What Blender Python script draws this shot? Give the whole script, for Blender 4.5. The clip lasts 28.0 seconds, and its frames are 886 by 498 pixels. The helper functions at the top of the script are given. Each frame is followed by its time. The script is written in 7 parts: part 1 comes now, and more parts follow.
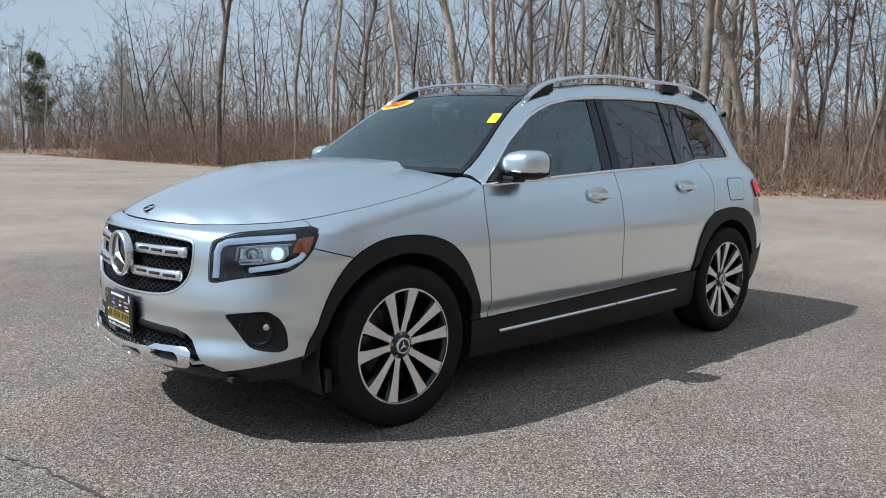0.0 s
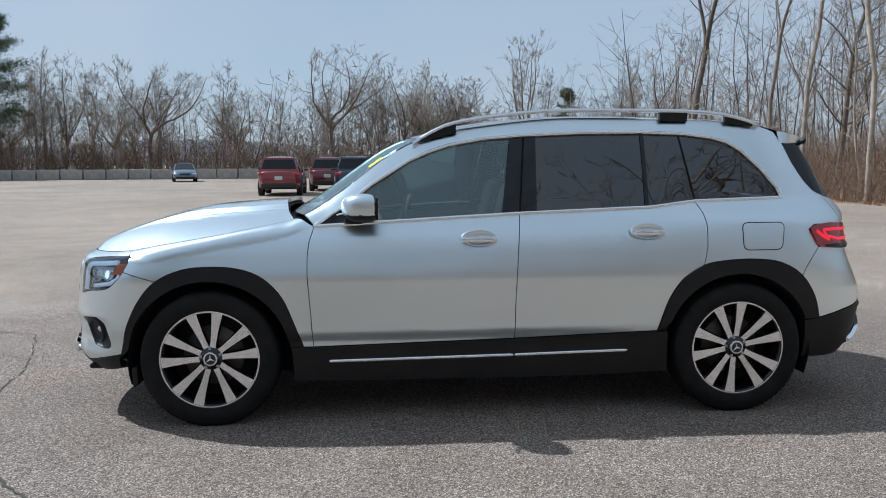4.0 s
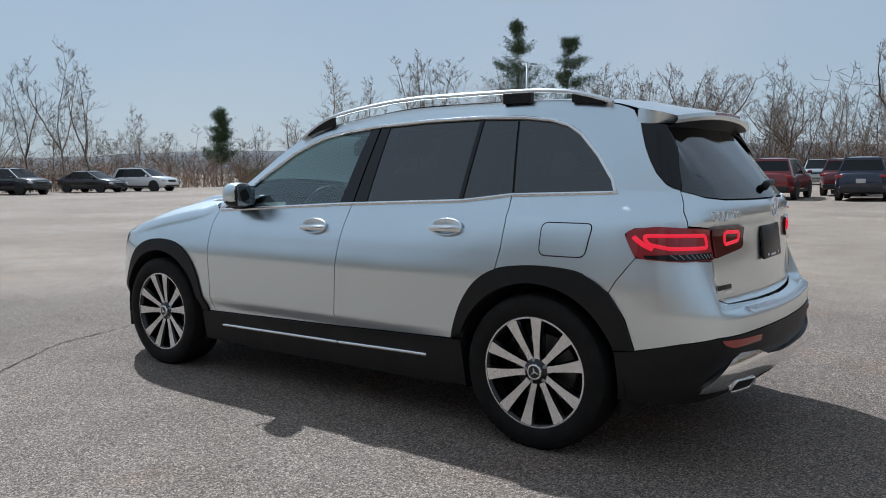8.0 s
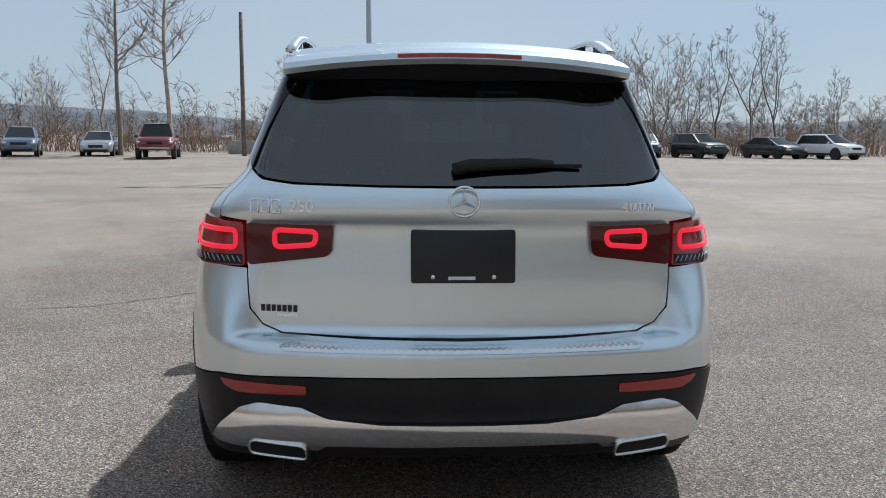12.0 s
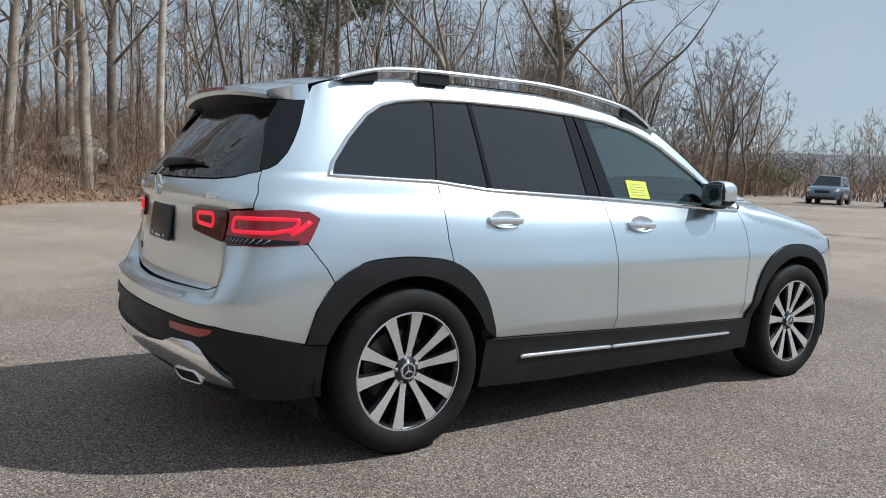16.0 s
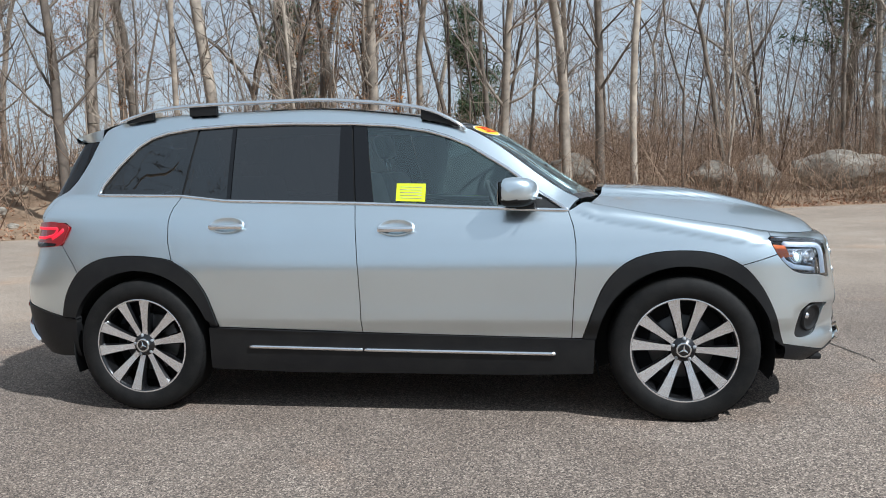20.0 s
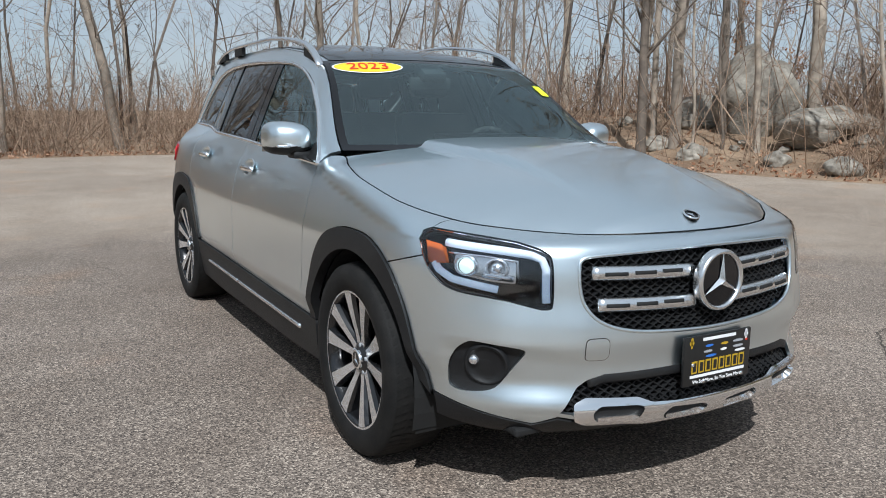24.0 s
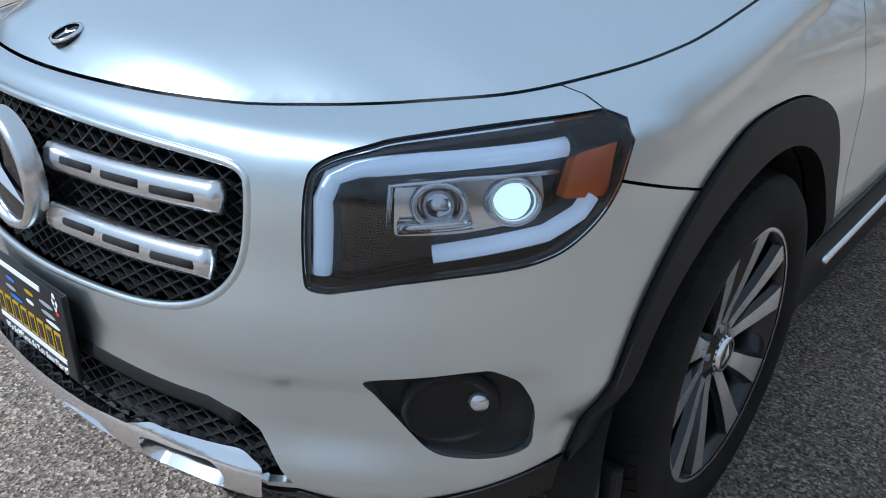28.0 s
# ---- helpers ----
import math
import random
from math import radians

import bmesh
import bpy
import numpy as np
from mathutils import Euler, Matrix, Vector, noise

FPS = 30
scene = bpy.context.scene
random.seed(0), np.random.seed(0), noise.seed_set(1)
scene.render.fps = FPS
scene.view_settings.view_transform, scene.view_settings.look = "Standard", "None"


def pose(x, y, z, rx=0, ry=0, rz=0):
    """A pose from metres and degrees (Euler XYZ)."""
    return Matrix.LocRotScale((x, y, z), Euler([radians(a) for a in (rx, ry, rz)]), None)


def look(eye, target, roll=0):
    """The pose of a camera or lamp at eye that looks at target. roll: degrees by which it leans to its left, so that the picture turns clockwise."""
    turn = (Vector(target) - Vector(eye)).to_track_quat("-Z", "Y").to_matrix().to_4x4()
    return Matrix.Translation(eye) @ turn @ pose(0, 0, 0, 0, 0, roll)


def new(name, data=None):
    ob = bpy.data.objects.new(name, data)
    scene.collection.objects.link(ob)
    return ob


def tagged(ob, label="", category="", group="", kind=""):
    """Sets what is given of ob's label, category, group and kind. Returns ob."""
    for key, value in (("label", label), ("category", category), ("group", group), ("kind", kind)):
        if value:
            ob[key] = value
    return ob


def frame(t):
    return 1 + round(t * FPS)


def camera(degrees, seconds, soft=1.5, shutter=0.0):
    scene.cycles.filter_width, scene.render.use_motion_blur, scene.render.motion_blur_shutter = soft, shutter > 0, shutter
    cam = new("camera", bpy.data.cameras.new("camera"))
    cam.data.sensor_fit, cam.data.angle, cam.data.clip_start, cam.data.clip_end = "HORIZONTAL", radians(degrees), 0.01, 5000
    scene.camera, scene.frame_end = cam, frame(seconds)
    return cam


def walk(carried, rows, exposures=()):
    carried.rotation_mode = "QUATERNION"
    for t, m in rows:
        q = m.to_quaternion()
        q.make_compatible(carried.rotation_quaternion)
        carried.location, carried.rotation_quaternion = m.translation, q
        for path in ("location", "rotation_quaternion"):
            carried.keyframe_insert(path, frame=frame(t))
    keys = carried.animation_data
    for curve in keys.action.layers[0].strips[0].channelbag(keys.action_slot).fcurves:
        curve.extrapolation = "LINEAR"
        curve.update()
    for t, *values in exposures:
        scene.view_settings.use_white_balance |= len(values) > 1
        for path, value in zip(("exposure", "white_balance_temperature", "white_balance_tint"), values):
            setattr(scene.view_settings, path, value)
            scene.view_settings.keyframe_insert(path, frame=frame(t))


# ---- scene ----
cam = camera(59.0, 28.0, 0.95)
PATH = [
    (0, (-3.559, -3.432, 1.225), (-2.21, -1.98, 0.962), 1.0),
    (0.5, (-3.553, -3.637, 1.246), (-2.246, -2.151, 0.957), 1.7),
    (1, (-3.296, -3.914, 1.242), (-2.187, -2.275, 0.951), 3.1),
    (1.5, (-2.879, -4.072, 1.241), (-1.878, -2.366, 0.945), 4.3),
    (2, (-2.424, -4.33, 1.251), (-1.598, -2.523, 1.024), 3.0),
    (2.5, (-1.985, -4.518, 1.286), (-1.285, -2.657, 1.064), 4.0),
    (3, (-1.503, -4.681, 1.341), (-0.965, -2.771, 1.089), 1.9),
    (3.5, (-1.015, -4.891, 1.381), (-0.661, -2.937, 1.139), 0.6),
    (5.5, (0.979, -4.992, 1.279), (0.594, -3.035, 1.123), -0.8),
    (6, (1.433, -4.923, 1.292), (0.925, -2.997, 1.112), -0.2),
    (6.5, (1.873, -4.716, 1.294), (1.211, -2.838, 1.109), -0.5),
    (7, (2.378, -4.558, 1.296), (1.547, -2.749, 1.109), -0.5),
    (7.5, (2.752, -4.268, 1.269), (1.728, -2.564, 1.052), -0.3),
    (8, (3.15, -3.931, 1.269), (1.971, -2.328, 1.07), -0.5),
    (8.5, (3.471, -3.529, 1.261), (2.163, -2.032, 1.037), 0.5),
    (9, (3.742, -3.089, 1.274), (2.279, -1.743, 1.051), 1.1),
    (9.5, (4.03, -2.629, 1.288), (2.44, -1.437, 1.058), 1.9),
    (10, (4.177, -2.141, 1.276), (2.511, -1.067, 1.006), 2.2),
    (10.5, (4.391, -1.631, 1.284), (2.615, -0.756, 1.006), 1.9),
    (11, (4.433, -1.138, 1.259), (2.565, -0.486, 0.963), 1.5),
    (11.5, (4.51, -0.669, 1.277), (2.58, -0.238, 0.974), 0.6),
    (13.5, (4.278, 1.353, 1.26), (2.496, 0.488, 0.986), 2.3),
    (14, (4.21, 1.871, 1.261), (2.506, 0.869, 0.954), 1.9),
    (14.5, (4.003, 2.307, 1.241), (2.42, 1.117, 0.962), 2.7),
    (15, (3.813, 2.816, 1.238), (2.342, 1.485, 0.981), 2.3),
    (15.5, (3.511, 3.237, 1.221), (2.178, 1.762, 0.999), 2.2),
    (16, (3.161, 3.619, 1.223), (2.028, 1.984, 1.013), 2.5),
    (16.5, (2.757, 3.974, 1.218), (1.803, 2.23, 0.998), 2.5),
    (17, (2.288, 4.223, 1.229), (1.44, 2.426, 1.002), 2.7),
    (17.5, (1.83, 4.502, 1.239), (1.197, 2.622, 0.986), 2.4),
    (18, (1.312, 4.621, 1.244), (0.874, 2.681, 1.032), 1.9),
    (18.5, (0.748, 4.766, 1.251), (0.508, 2.793, 1.032), 0.8),
    (19, (0.202, 4.761, 1.239), (0.145, 2.773, 1.027), 0.1),
    (19.5, (-0.361, 4.806, 1.255), (-0.19, 2.823, 1.063), -1.1),
    (20, (-0.882, 4.737, 1.241), (-0.559, 2.773, 1.047), -1.6),
    (20.5, (-1.41, 4.638, 1.208), (-0.884, 2.717, 1.024), -2.0),
    (21, (-1.925, 4.462, 1.201), (-1.22, 2.601, 1.002), -2.1),
    (21.5, (-2.384, 4.168, 1.188), (-1.483, 2.395, 0.981), -2.0),
    (23.5, (-3.735, 2.464, 1.261), (-2.193, 1.241, 0.91), 0.8),
    (24, (-3.975, 1.989, 1.249), (-2.266, 1.007, 0.908), 0.6),
    (24.5, (-4.094, 1.479, 1.236), (-2.291, 0.691, 0.88), 1.0),
    (25, (-4.194, 0.968, 1.24), (-2.314, 0.409, 0.849), 0.2),
    (25.5, (-4.207, 0.471, 1.248), (-2.268, 0.215, 0.829), 0.3),
    (26, (-4.093, -0.001, 1.265), (-2.144, 0.016, 0.819), 1.6),
    (26.5, (-3.914, -0.456, 1.259), (-2.004, -0.128, 0.768), 1.1),
    (27, (-3.574, -0.81, 1.222), (-1.742, -0.274, 0.623), 2.2),
    (27.5, (-3.191, -1.128, 1.211), (-1.54, -0.254, 0.498), 2.1),
    (28, (-2.733, -1.286, 1.165), (-1.354, -0.119, 0.308), 1.3),
]
walk(cam, [(t, look(eye, target, roll)) for t, eye, target, roll in PATH], [(t, e, k, 6) for t, e, k in ((0.0, 0.19, 5600), (3.0, 0.2, 5450), (6.0, -0.04, 5570), (9.0, -0.02, 5570), (11.0, 0.02, 5580), (14.0, 0.19, 5610), (17.0, 0.11, 5780), (20.0, 0.29, 5750), (24.0, 0.14, 5800), (26.0, 0.12, 5430), (27.0, 0.26, 5320), (28.0, 0.17, 5230))])

# ---- light ----
SUN_AZ, SUN_EL = radians(-61.0), radians(48.6)
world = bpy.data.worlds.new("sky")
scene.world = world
world.use_nodes = True
wn = world.node_tree.nodes
sky = wn.new("ShaderNodeTexSky")
sky.sky_type = "NISHITA"
sky.sun_disc = False
sky.sun_elevation, sky.sun_rotation = SUN_EL, SUN_AZ
sky.air_density, sky.dust_density, sky.ozone_density = 1.0, 0.6, 2.0
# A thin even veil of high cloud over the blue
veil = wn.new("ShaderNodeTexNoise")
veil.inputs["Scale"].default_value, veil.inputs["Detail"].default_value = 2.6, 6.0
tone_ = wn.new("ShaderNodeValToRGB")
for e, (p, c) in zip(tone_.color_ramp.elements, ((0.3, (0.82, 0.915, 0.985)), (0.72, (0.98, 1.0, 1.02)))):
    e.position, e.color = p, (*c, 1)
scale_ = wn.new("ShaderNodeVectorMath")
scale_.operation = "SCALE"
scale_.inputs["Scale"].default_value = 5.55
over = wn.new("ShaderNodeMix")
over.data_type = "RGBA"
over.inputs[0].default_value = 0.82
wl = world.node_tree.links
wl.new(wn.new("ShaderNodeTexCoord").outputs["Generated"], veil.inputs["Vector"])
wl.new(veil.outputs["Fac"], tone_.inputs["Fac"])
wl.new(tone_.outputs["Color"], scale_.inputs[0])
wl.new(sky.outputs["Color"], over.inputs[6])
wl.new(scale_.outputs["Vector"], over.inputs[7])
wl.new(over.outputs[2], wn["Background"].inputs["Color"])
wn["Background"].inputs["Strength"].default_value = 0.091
sun = new("sun", bpy.data.lights.new("sun", "SUN"))
sun.data.energy, sun.data.angle, sun.data.color = 4.05, radians(0.9), (1.0, 0.965, 0.92)
sun.matrix_world = look((-14.0, 7.75, 18.15), (0, 0, 0))


# ---- materials ----
def material(name, color=(0.5, 0.5, 0.5), rough=0.5, metal=0.0, **more):
    m = bpy.data.materials.new(name)
    m.use_nodes = True
    b = m.node_tree.nodes["Principled BSDF"]
    b.inputs["Base Color"].default_value = (*color, 1)
    b.inputs["Roughness"].default_value = rough
    b.inputs["Metallic"].default_value = metal
    for k, v in more.items():
        b.inputs[k.replace("_", " ")].default_value = v
    return m


def node(m, kind, **ins):
    n = m.node_tree.nodes.new(kind)
    for k, v in ins.items():
        n.inputs[k.replace("_", " ")].default_value = v
    return n


def join(m, a, b):
    m.node_tree.links.new(a, b)


def bsdf(m):
    return m.node_tree.nodes["Principled BSDF"]


def coords(m, kind="Object"):
    return node(m, "ShaderNodeTexCoord").outputs[kind]


def noise_tex(m, scale, detail=4.0, vector=None, rough=0.6):
    n = node(m, "ShaderNodeTexNoise", Scale=scale, Detail=detail, Roughness=rough)
    join(m, vector or coords(m), n.inputs["Vector"])
    return n.outputs["Fac"]


def ramp(m, fac, stops):
    n = node(m, "ShaderNodeValToRGB")
    els = n.color_ramp.elements
    while len(els) < len(stops):
        els.new(0.5)
    for e, (p, c) in zip(els, stops):
        e.position, e.color = p, (*c, 1) if len(c) == 3 else c
    join(m, fac, n.inputs["Fac"])
    return n.outputs["Color"]


def mixed(m, fac, a, b, mode="MIX"):
    n = node(m, "ShaderNodeMix")
    n.data_type, n.blend_type = "RGBA", mode
    for sock, v in ((n.inputs[0], fac), (n.inputs[6], a), (n.inputs[7], b)):
        if isinstance(v, (int, float)):
            sock.default_value = v
        elif isinstance(v, tuple):
            sock.default_value = (*v, 1)
        else:
            join(m, v, sock)
    return n.outputs[2]


def bump(m, height, strength=0.3, distance=0.01):
    n = node(m, "ShaderNodeBump", Strength=strength, Distance=distance)
    join(m, height, n.inputs["Height"])
    join(m, n.outputs["Normal"], bsdf(m).inputs["Normal"])


def varied(name, a, b, scale, rough=0.6, relief=0.0, metal=0.0, fine=None):
    """Two tones by noise at two scales, with relief."""
    m = material(name, a, rough, metal)
    big = noise_tex(m, scale)
    small = noise_tex(m, fine or scale * 9)
    c = mixed(m, ramp(m, big, [(0.35, (0, 0, 0)), (0.65, (1, 1, 1))]), a, b)
    c = mixed(m, 0.35, c, ramp(m, small, [(0.3, (0.25, 0.25, 0.25)), (0.7, (0.8, 0.8, 0.8))]), "OVERLAY")
    join(m, c, bsdf(m).inputs["Base Color"])
    if relief:
        bump(m, small, 0.6, relief)
    return m


def car_paint(name, color, metal=1.0, rough=0.31):
    m = material(name, color, rough, metal, Coat_Weight=1.0, Coat_Roughness=0.03)
    v = node(m, "ShaderNodeTexVoronoi", Scale=1400.0)
    join(m, coords(m), v.inputs["Vector"])
    flake = mixed(m, 0.10, color, v.outputs["Color"], "OVERLAY")
    dust = ramp(m, noise_tex(m, 2.5, 6), [(0.4, (0, 0, 0)), (0.8, (1, 1, 1))])
    flake = mixed(m, mixed(m, dust, (0.0, 0.0, 0.0), (0.06, 0.06, 0.06)), flake, (0.45, 0.42, 0.38))
    join(m, flake, bsdf(m).inputs["Base Color"])
    return m


def clear_glass(name, tint, rough=0.0, gloss=(1.0, 1.0, 1.0), ior=1.6):
    """A thin tinted pane: it lets light straight through and mirrors by Fresnel."""
    m = bpy.data.materials.new(name)
    m.use_nodes = True
    m.node_tree.nodes.clear()
    out = node(m, "ShaderNodeOutputMaterial")
    t = node(m, "ShaderNodeBsdfTransparent", Color=(*tint, 1))
    g = node(m, "ShaderNodeBsdfGlossy", Color=(*gloss, 1), Roughness=rough)
    f = node(m, "ShaderNodeFresnel", IOR=ior)
    mx = node(m, "ShaderNodeMixShader")
    join(m, f.outputs[0], mx.inputs[0])
    join(m, t.outputs[0], mx.inputs[1])
    join(m, g.outputs[0], mx.inputs[2])
    join(m, mx.outputs[0], out.inputs[0])
    return m


PAINT = car_paint("silver_paint", (0.775, 0.86, 0.90))
CLAD = varied("black_cladding", (0.009, 0.009, 0.010), (0.015, 0.015, 0.015), 6, 0.5, 0.0006, fine=900)
bsdf(CLAD).inputs["Specular IOR Level"].default_value = 0.32
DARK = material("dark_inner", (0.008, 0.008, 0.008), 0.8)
GLOSSBLACK = material("gloss_black", (0.005, 0.005, 0.006), 0.05)
CHROME = material("chrome", (0.93, 0.94, 0.95), 0.13, 1.0)
SATIN = material("satin_chrome", (0.84, 0.85, 0.86), 0.26, 1.0)
GLASS = clear_glass("clear_glass", (0.80, 0.91, 0.89), gloss=(0.86, 1.0, 1.0), ior=2.3)
PRIVACY = clear_glass("privacy_glass", (0.05, 0.06, 0.068), ior=2.0)
LAMPGLASS = clear_glass("lamp_lens", (0.92, 0.93, 0.94))
TYRE = varied("tyre_rubber", (0.009, 0.009, 0.009), (0.017, 0.016, 0.015), 12, 0.7, 0.001, fine=200)
bsdf(TYRE).inputs["Specular IOR Level"].default_value = 0.2
RIMBLACK = material("rim_black", (0.012, 0.012, 0.013), 0.25, 0.3, Coat_Weight=0.6)
MACHINED = material("machined_alloy", (0.86, 0.86, 0.87), 0.26, 0.85)
REDLENS = material("red_lens", (0.22, 0.006, 0.010), 0.06, 0.0, Coat_Weight=1.0, Emission_Color=(1.0, 0.02, 0.03, 1), Emission_Strength=0.04)
REDDARK = material("dark_red_lens", (0.085, 0.004, 0.006), 0.08, 0.0, Coat_Weight=0.3)
REDGLOW = material("lit_tail_lamp", (0.6, 0.012, 0.03), 0.15, Emission_Color=(1.0, 0.018, 0.045, 1), Emission_Strength=0.62)
REFLECTOR = material("red_reflector", (0.34, 0.02, 0.012), 0.2, Coat_Weight=1.0)
AMBER = material("amber_marker", (0.75, 0.16, 0.02), 0.2, Coat_Weight=1.0)
SILVERLAMP = material("lamp_reflector", (0.75, 0.76, 0.78), 0.15, 0.9)
LAMPLIT = material("lit_headlamp", (0.8, 0.9, 0.9), 0.1, Emission_Color=(0.82, 1.0, 0.95, 1), Emission_Strength=0.8)
LEDBAR = material("daytime_light_guide", (0.80, 0.86, 0.95), 0.15, 0.0, Coat_Weight=1.0, Emission_Color=(0.62, 0.78, 1.0, 1), Emission_Strength=0.28)
LEATHER = varied("dark_leather", (0.03, 0.03, 0.032), (0.05, 0.05, 0.05), 8, 0.5, 0.0008)
CABIN = material("cabin_trim", (0.045, 0.050, 0.055), 0.7)
STICKER = material("yellow_sticker", (0.72, 0.82, 0.02), 0.5)
STICKORANGE = material("orange_yellow_sticker", (0.98, 0.58, 0.02), 0.5)
STICKRED = material("red_print", (0.62, 0.03, 0.01), 0.5)
WHITE = material("white_print", (0.8, 0.8, 0.8), 0.5)
PLATEBLACK = material("plate_black", (0.012, 0.012, 0.012), 0.35)
GOLD = material("gold_print", (0.45, 0.29, 0.015), 0.45)
BLUE = material("blue_print", (0.04, 0.16, 0.55), 0.45)
GREY = material("grey_print", (0.35, 0.36, 0.38), 0.5)


# ---- helpers ----
def mesh_of(name, verts, faces, mat, smooth=False, normals=None):
    me = bpy.data.meshes.new(name)
    me.from_pydata([tuple(map(float, v)) for v in verts], [], [tuple(map(int, f)) for f in faces])
    for m in mat if isinstance(mat, (list, tuple)) else [mat]:
        me.materials.append(m)
    if smooth or normals is not None:
        me.polygons.foreach_set("use_smooth", [True] * len(me.polygons))
    if normals is not None:
        me.normals_split_custom_set_from_vertices([tuple(map(float, n)) for n in normals])
    me.update()
    return me


def child(name, me, parent, label=""):
    ob = new(name, me)
    ob.parent = parent
    return tagged(ob, label)


def part(name, bm, mat, parent, label="", smooth=False):
    me = bpy.data.meshes.new(name)
    bm.to_mesh(me)
    bm.free()
    for m in mat if isinstance(mat, (list, tuple)) else [mat]:
        me.materials.append(m)
    if smooth:
        me.polygons.foreach_set("use_smooth", [True] * len(me.polygons))
        me.set_sharp_from_angle(angle=radians(40))
    ob = new(name, me)
    ob.parent = parent
    return tagged(ob, label)


def thing(name, label, category, group="", at=(0, 0, 0), turn=0.0):
    ob = new(name)
    ob.empty_display_size = 0.2
    ob.matrix_basis = pose(*at, 0, 0, turn)
    return tagged(ob, label, category, group)


def box_bm(bm, cx, cy, cz, sx, sy, sz, bevel=0.0, m=None):
    """A box with rounded edges, added to bm."""
    mat = Matrix.Translation((cx, cy, cz)) @ (m or Matrix()) @ Matrix.Diagonal((sx, sy, sz, 1))
    vs = bmesh.ops.create_cube(bm, size=1.0, matrix=mat)["verts"]
    if bevel:
        es = list({e for v in vs for e in v.link_edges})
        bmesh.ops.bevel(bm, geom=es, offset=bevel, segments=2, affect="EDGES", profile=0.5)
    return bm


def boxed(cx, cy, cz, sx, sy, sz, bevel=0.0, m=None):
    return box_bm(bmesh.new(), cx, cy, cz, sx, sy, sz, bevel, m)


def lathe(profile, count, axis="y"):
    """Verts and faces of a profile of (radius, height) turned round the axis."""
    verts, faces, k = [], [], len(profile)
    for i in range(count):
        a = 2 * math.pi * i / count
        for r, h in profile:
            p = (r * math.cos(a), h, r * math.sin(a))
            verts.append(p if axis == "y" else (p[0], p[2], h))
    for i in range(count):
        j = (i + 1) % count
        for n in range(k - 1):
            f = (i * k + n, i * k + n + 1, j * k + n + 1, j * k + n)
            faces.append(f if axis == "y" else f[::-1])
    return verts, faces


def tube(points, radius, sides=6):
    """A round bar along points; radius a number or one per point."""
    pts = [Vector(p) for p in points]
    rad = radius if isinstance(radius, (list, tuple)) else [radius] * len(pts)
    verts, faces, ref = [], [], None
    for i, p in enumerate(pts):
        d = (pts[min(i + 1, len(pts) - 1)] - pts[max(i - 1, 0)]).normalized()
        if ref is None:
            ref = d.orthogonal().normalized()
        ref = (ref - d * ref.dot(d)).normalized()
        o = d.cross(ref)
        for s in range(sides):
            a = 2 * math.pi * s / sides
            verts.append(p + (ref * math.cos(a) + o * math.sin(a)) * rad[i])
    for i in range(len(pts) - 1):
        for s in range(sides):
            t = (s + 1) % sides
            faces.append((i * sides + s, i * sides + t, (i + 1) * sides + t, (i + 1) * sides + s))
    faces += [tuple(range(sides))[::-1], tuple(range((len(pts) - 1) * sides, len(pts) * sides))]
    return verts, faces


def spline(xs, ys, count=500):
    """A smooth curve through the points that does not overshoot, as a function on arrays."""
    xs, ys = np.array(xs, float), np.array(ys, float)
    h, d = np.diff(xs), np.diff(ys) / np.diff(xs)
    m = np.zeros(len(xs))
    for i in range(1, len(xs) - 1):
        if d[i - 1] * d[i] > 0:
            w1, w2 = 2 * h[i] + h[i - 1], h[i] + 2 * h[i - 1]
            m[i] = (w1 + w2) / (w1 / d[i - 1] + w2 / d[i])
    m[0], m[-1] = d[0], d[-1]
    g = np.linspace(xs[0], xs[-1], count)
    i = np.clip(np.searchsorted(xs, g) - 1, 0, len(h) - 1)
    t = (g - xs[i]) / h[i]
    v = (2 * t**3 - 3 * t**2 + 1) * ys[i] + (t**3 - 2 * t**2 + t) * h[i] * m[i]
    v += (-2 * t**3 + 3 * t**2) * ys[i + 1] + (t**3 - t**2) * h[i] * m[i + 1]
    return lambda x: np.interp(x, g, v)


def step01(a, b, x):
    t = np.clip((np.asarray(x, float) - a) / (b - a), 0, 1)
    return t * t * (3 - 2 * t)


# ---- the silver car: one body surface, from which the panels are cut ----
# Plan outline of one half from the nose to the tail: x, y.
PLAN = [(-2.31, 0), (-2.298, 0.2), (-2.268, 0.38), (-2.215, 0.54), (-2.09, 0.725), (-1.90, 0.85), (-1.6, 0.897), (-0.9, 0.905), (0, 0.907), (1.0, 0.907), (1.55, 0.897), (1.9, 0.868), (2.1, 0.80), (2.22, 0.68), (2.285, 0.46), (2.315, 0.2), (2.322, 0)]


def plan_curve():
    p = [Vector((*q, 0)) for q in PLAN]
    p = [Vector((p[1].x, -p[1].y, 0))] + p + [Vector((p[-2].x, -p[-2].y, 0))]
    out = []
    for i in range(1, len(p) - 2):
        for k in range(40):
            t = k / 40
            a, b, c, d = p[i - 1 : i + 3]
            out.append(0.5 * (2 * b + (c - a) * t + (2 * a - 5 * b + 4 * c - d) * t**2 + (3 * b - a - 3 * c + d) * t**3))
    out.append(p[-2])
    arc = np.concatenate([[0], np.cumsum([(b - a).length for a, b in zip(out, out[1:])])])
    return arc, np.array([q.x for q in out]), np.array([q.y for q in out])


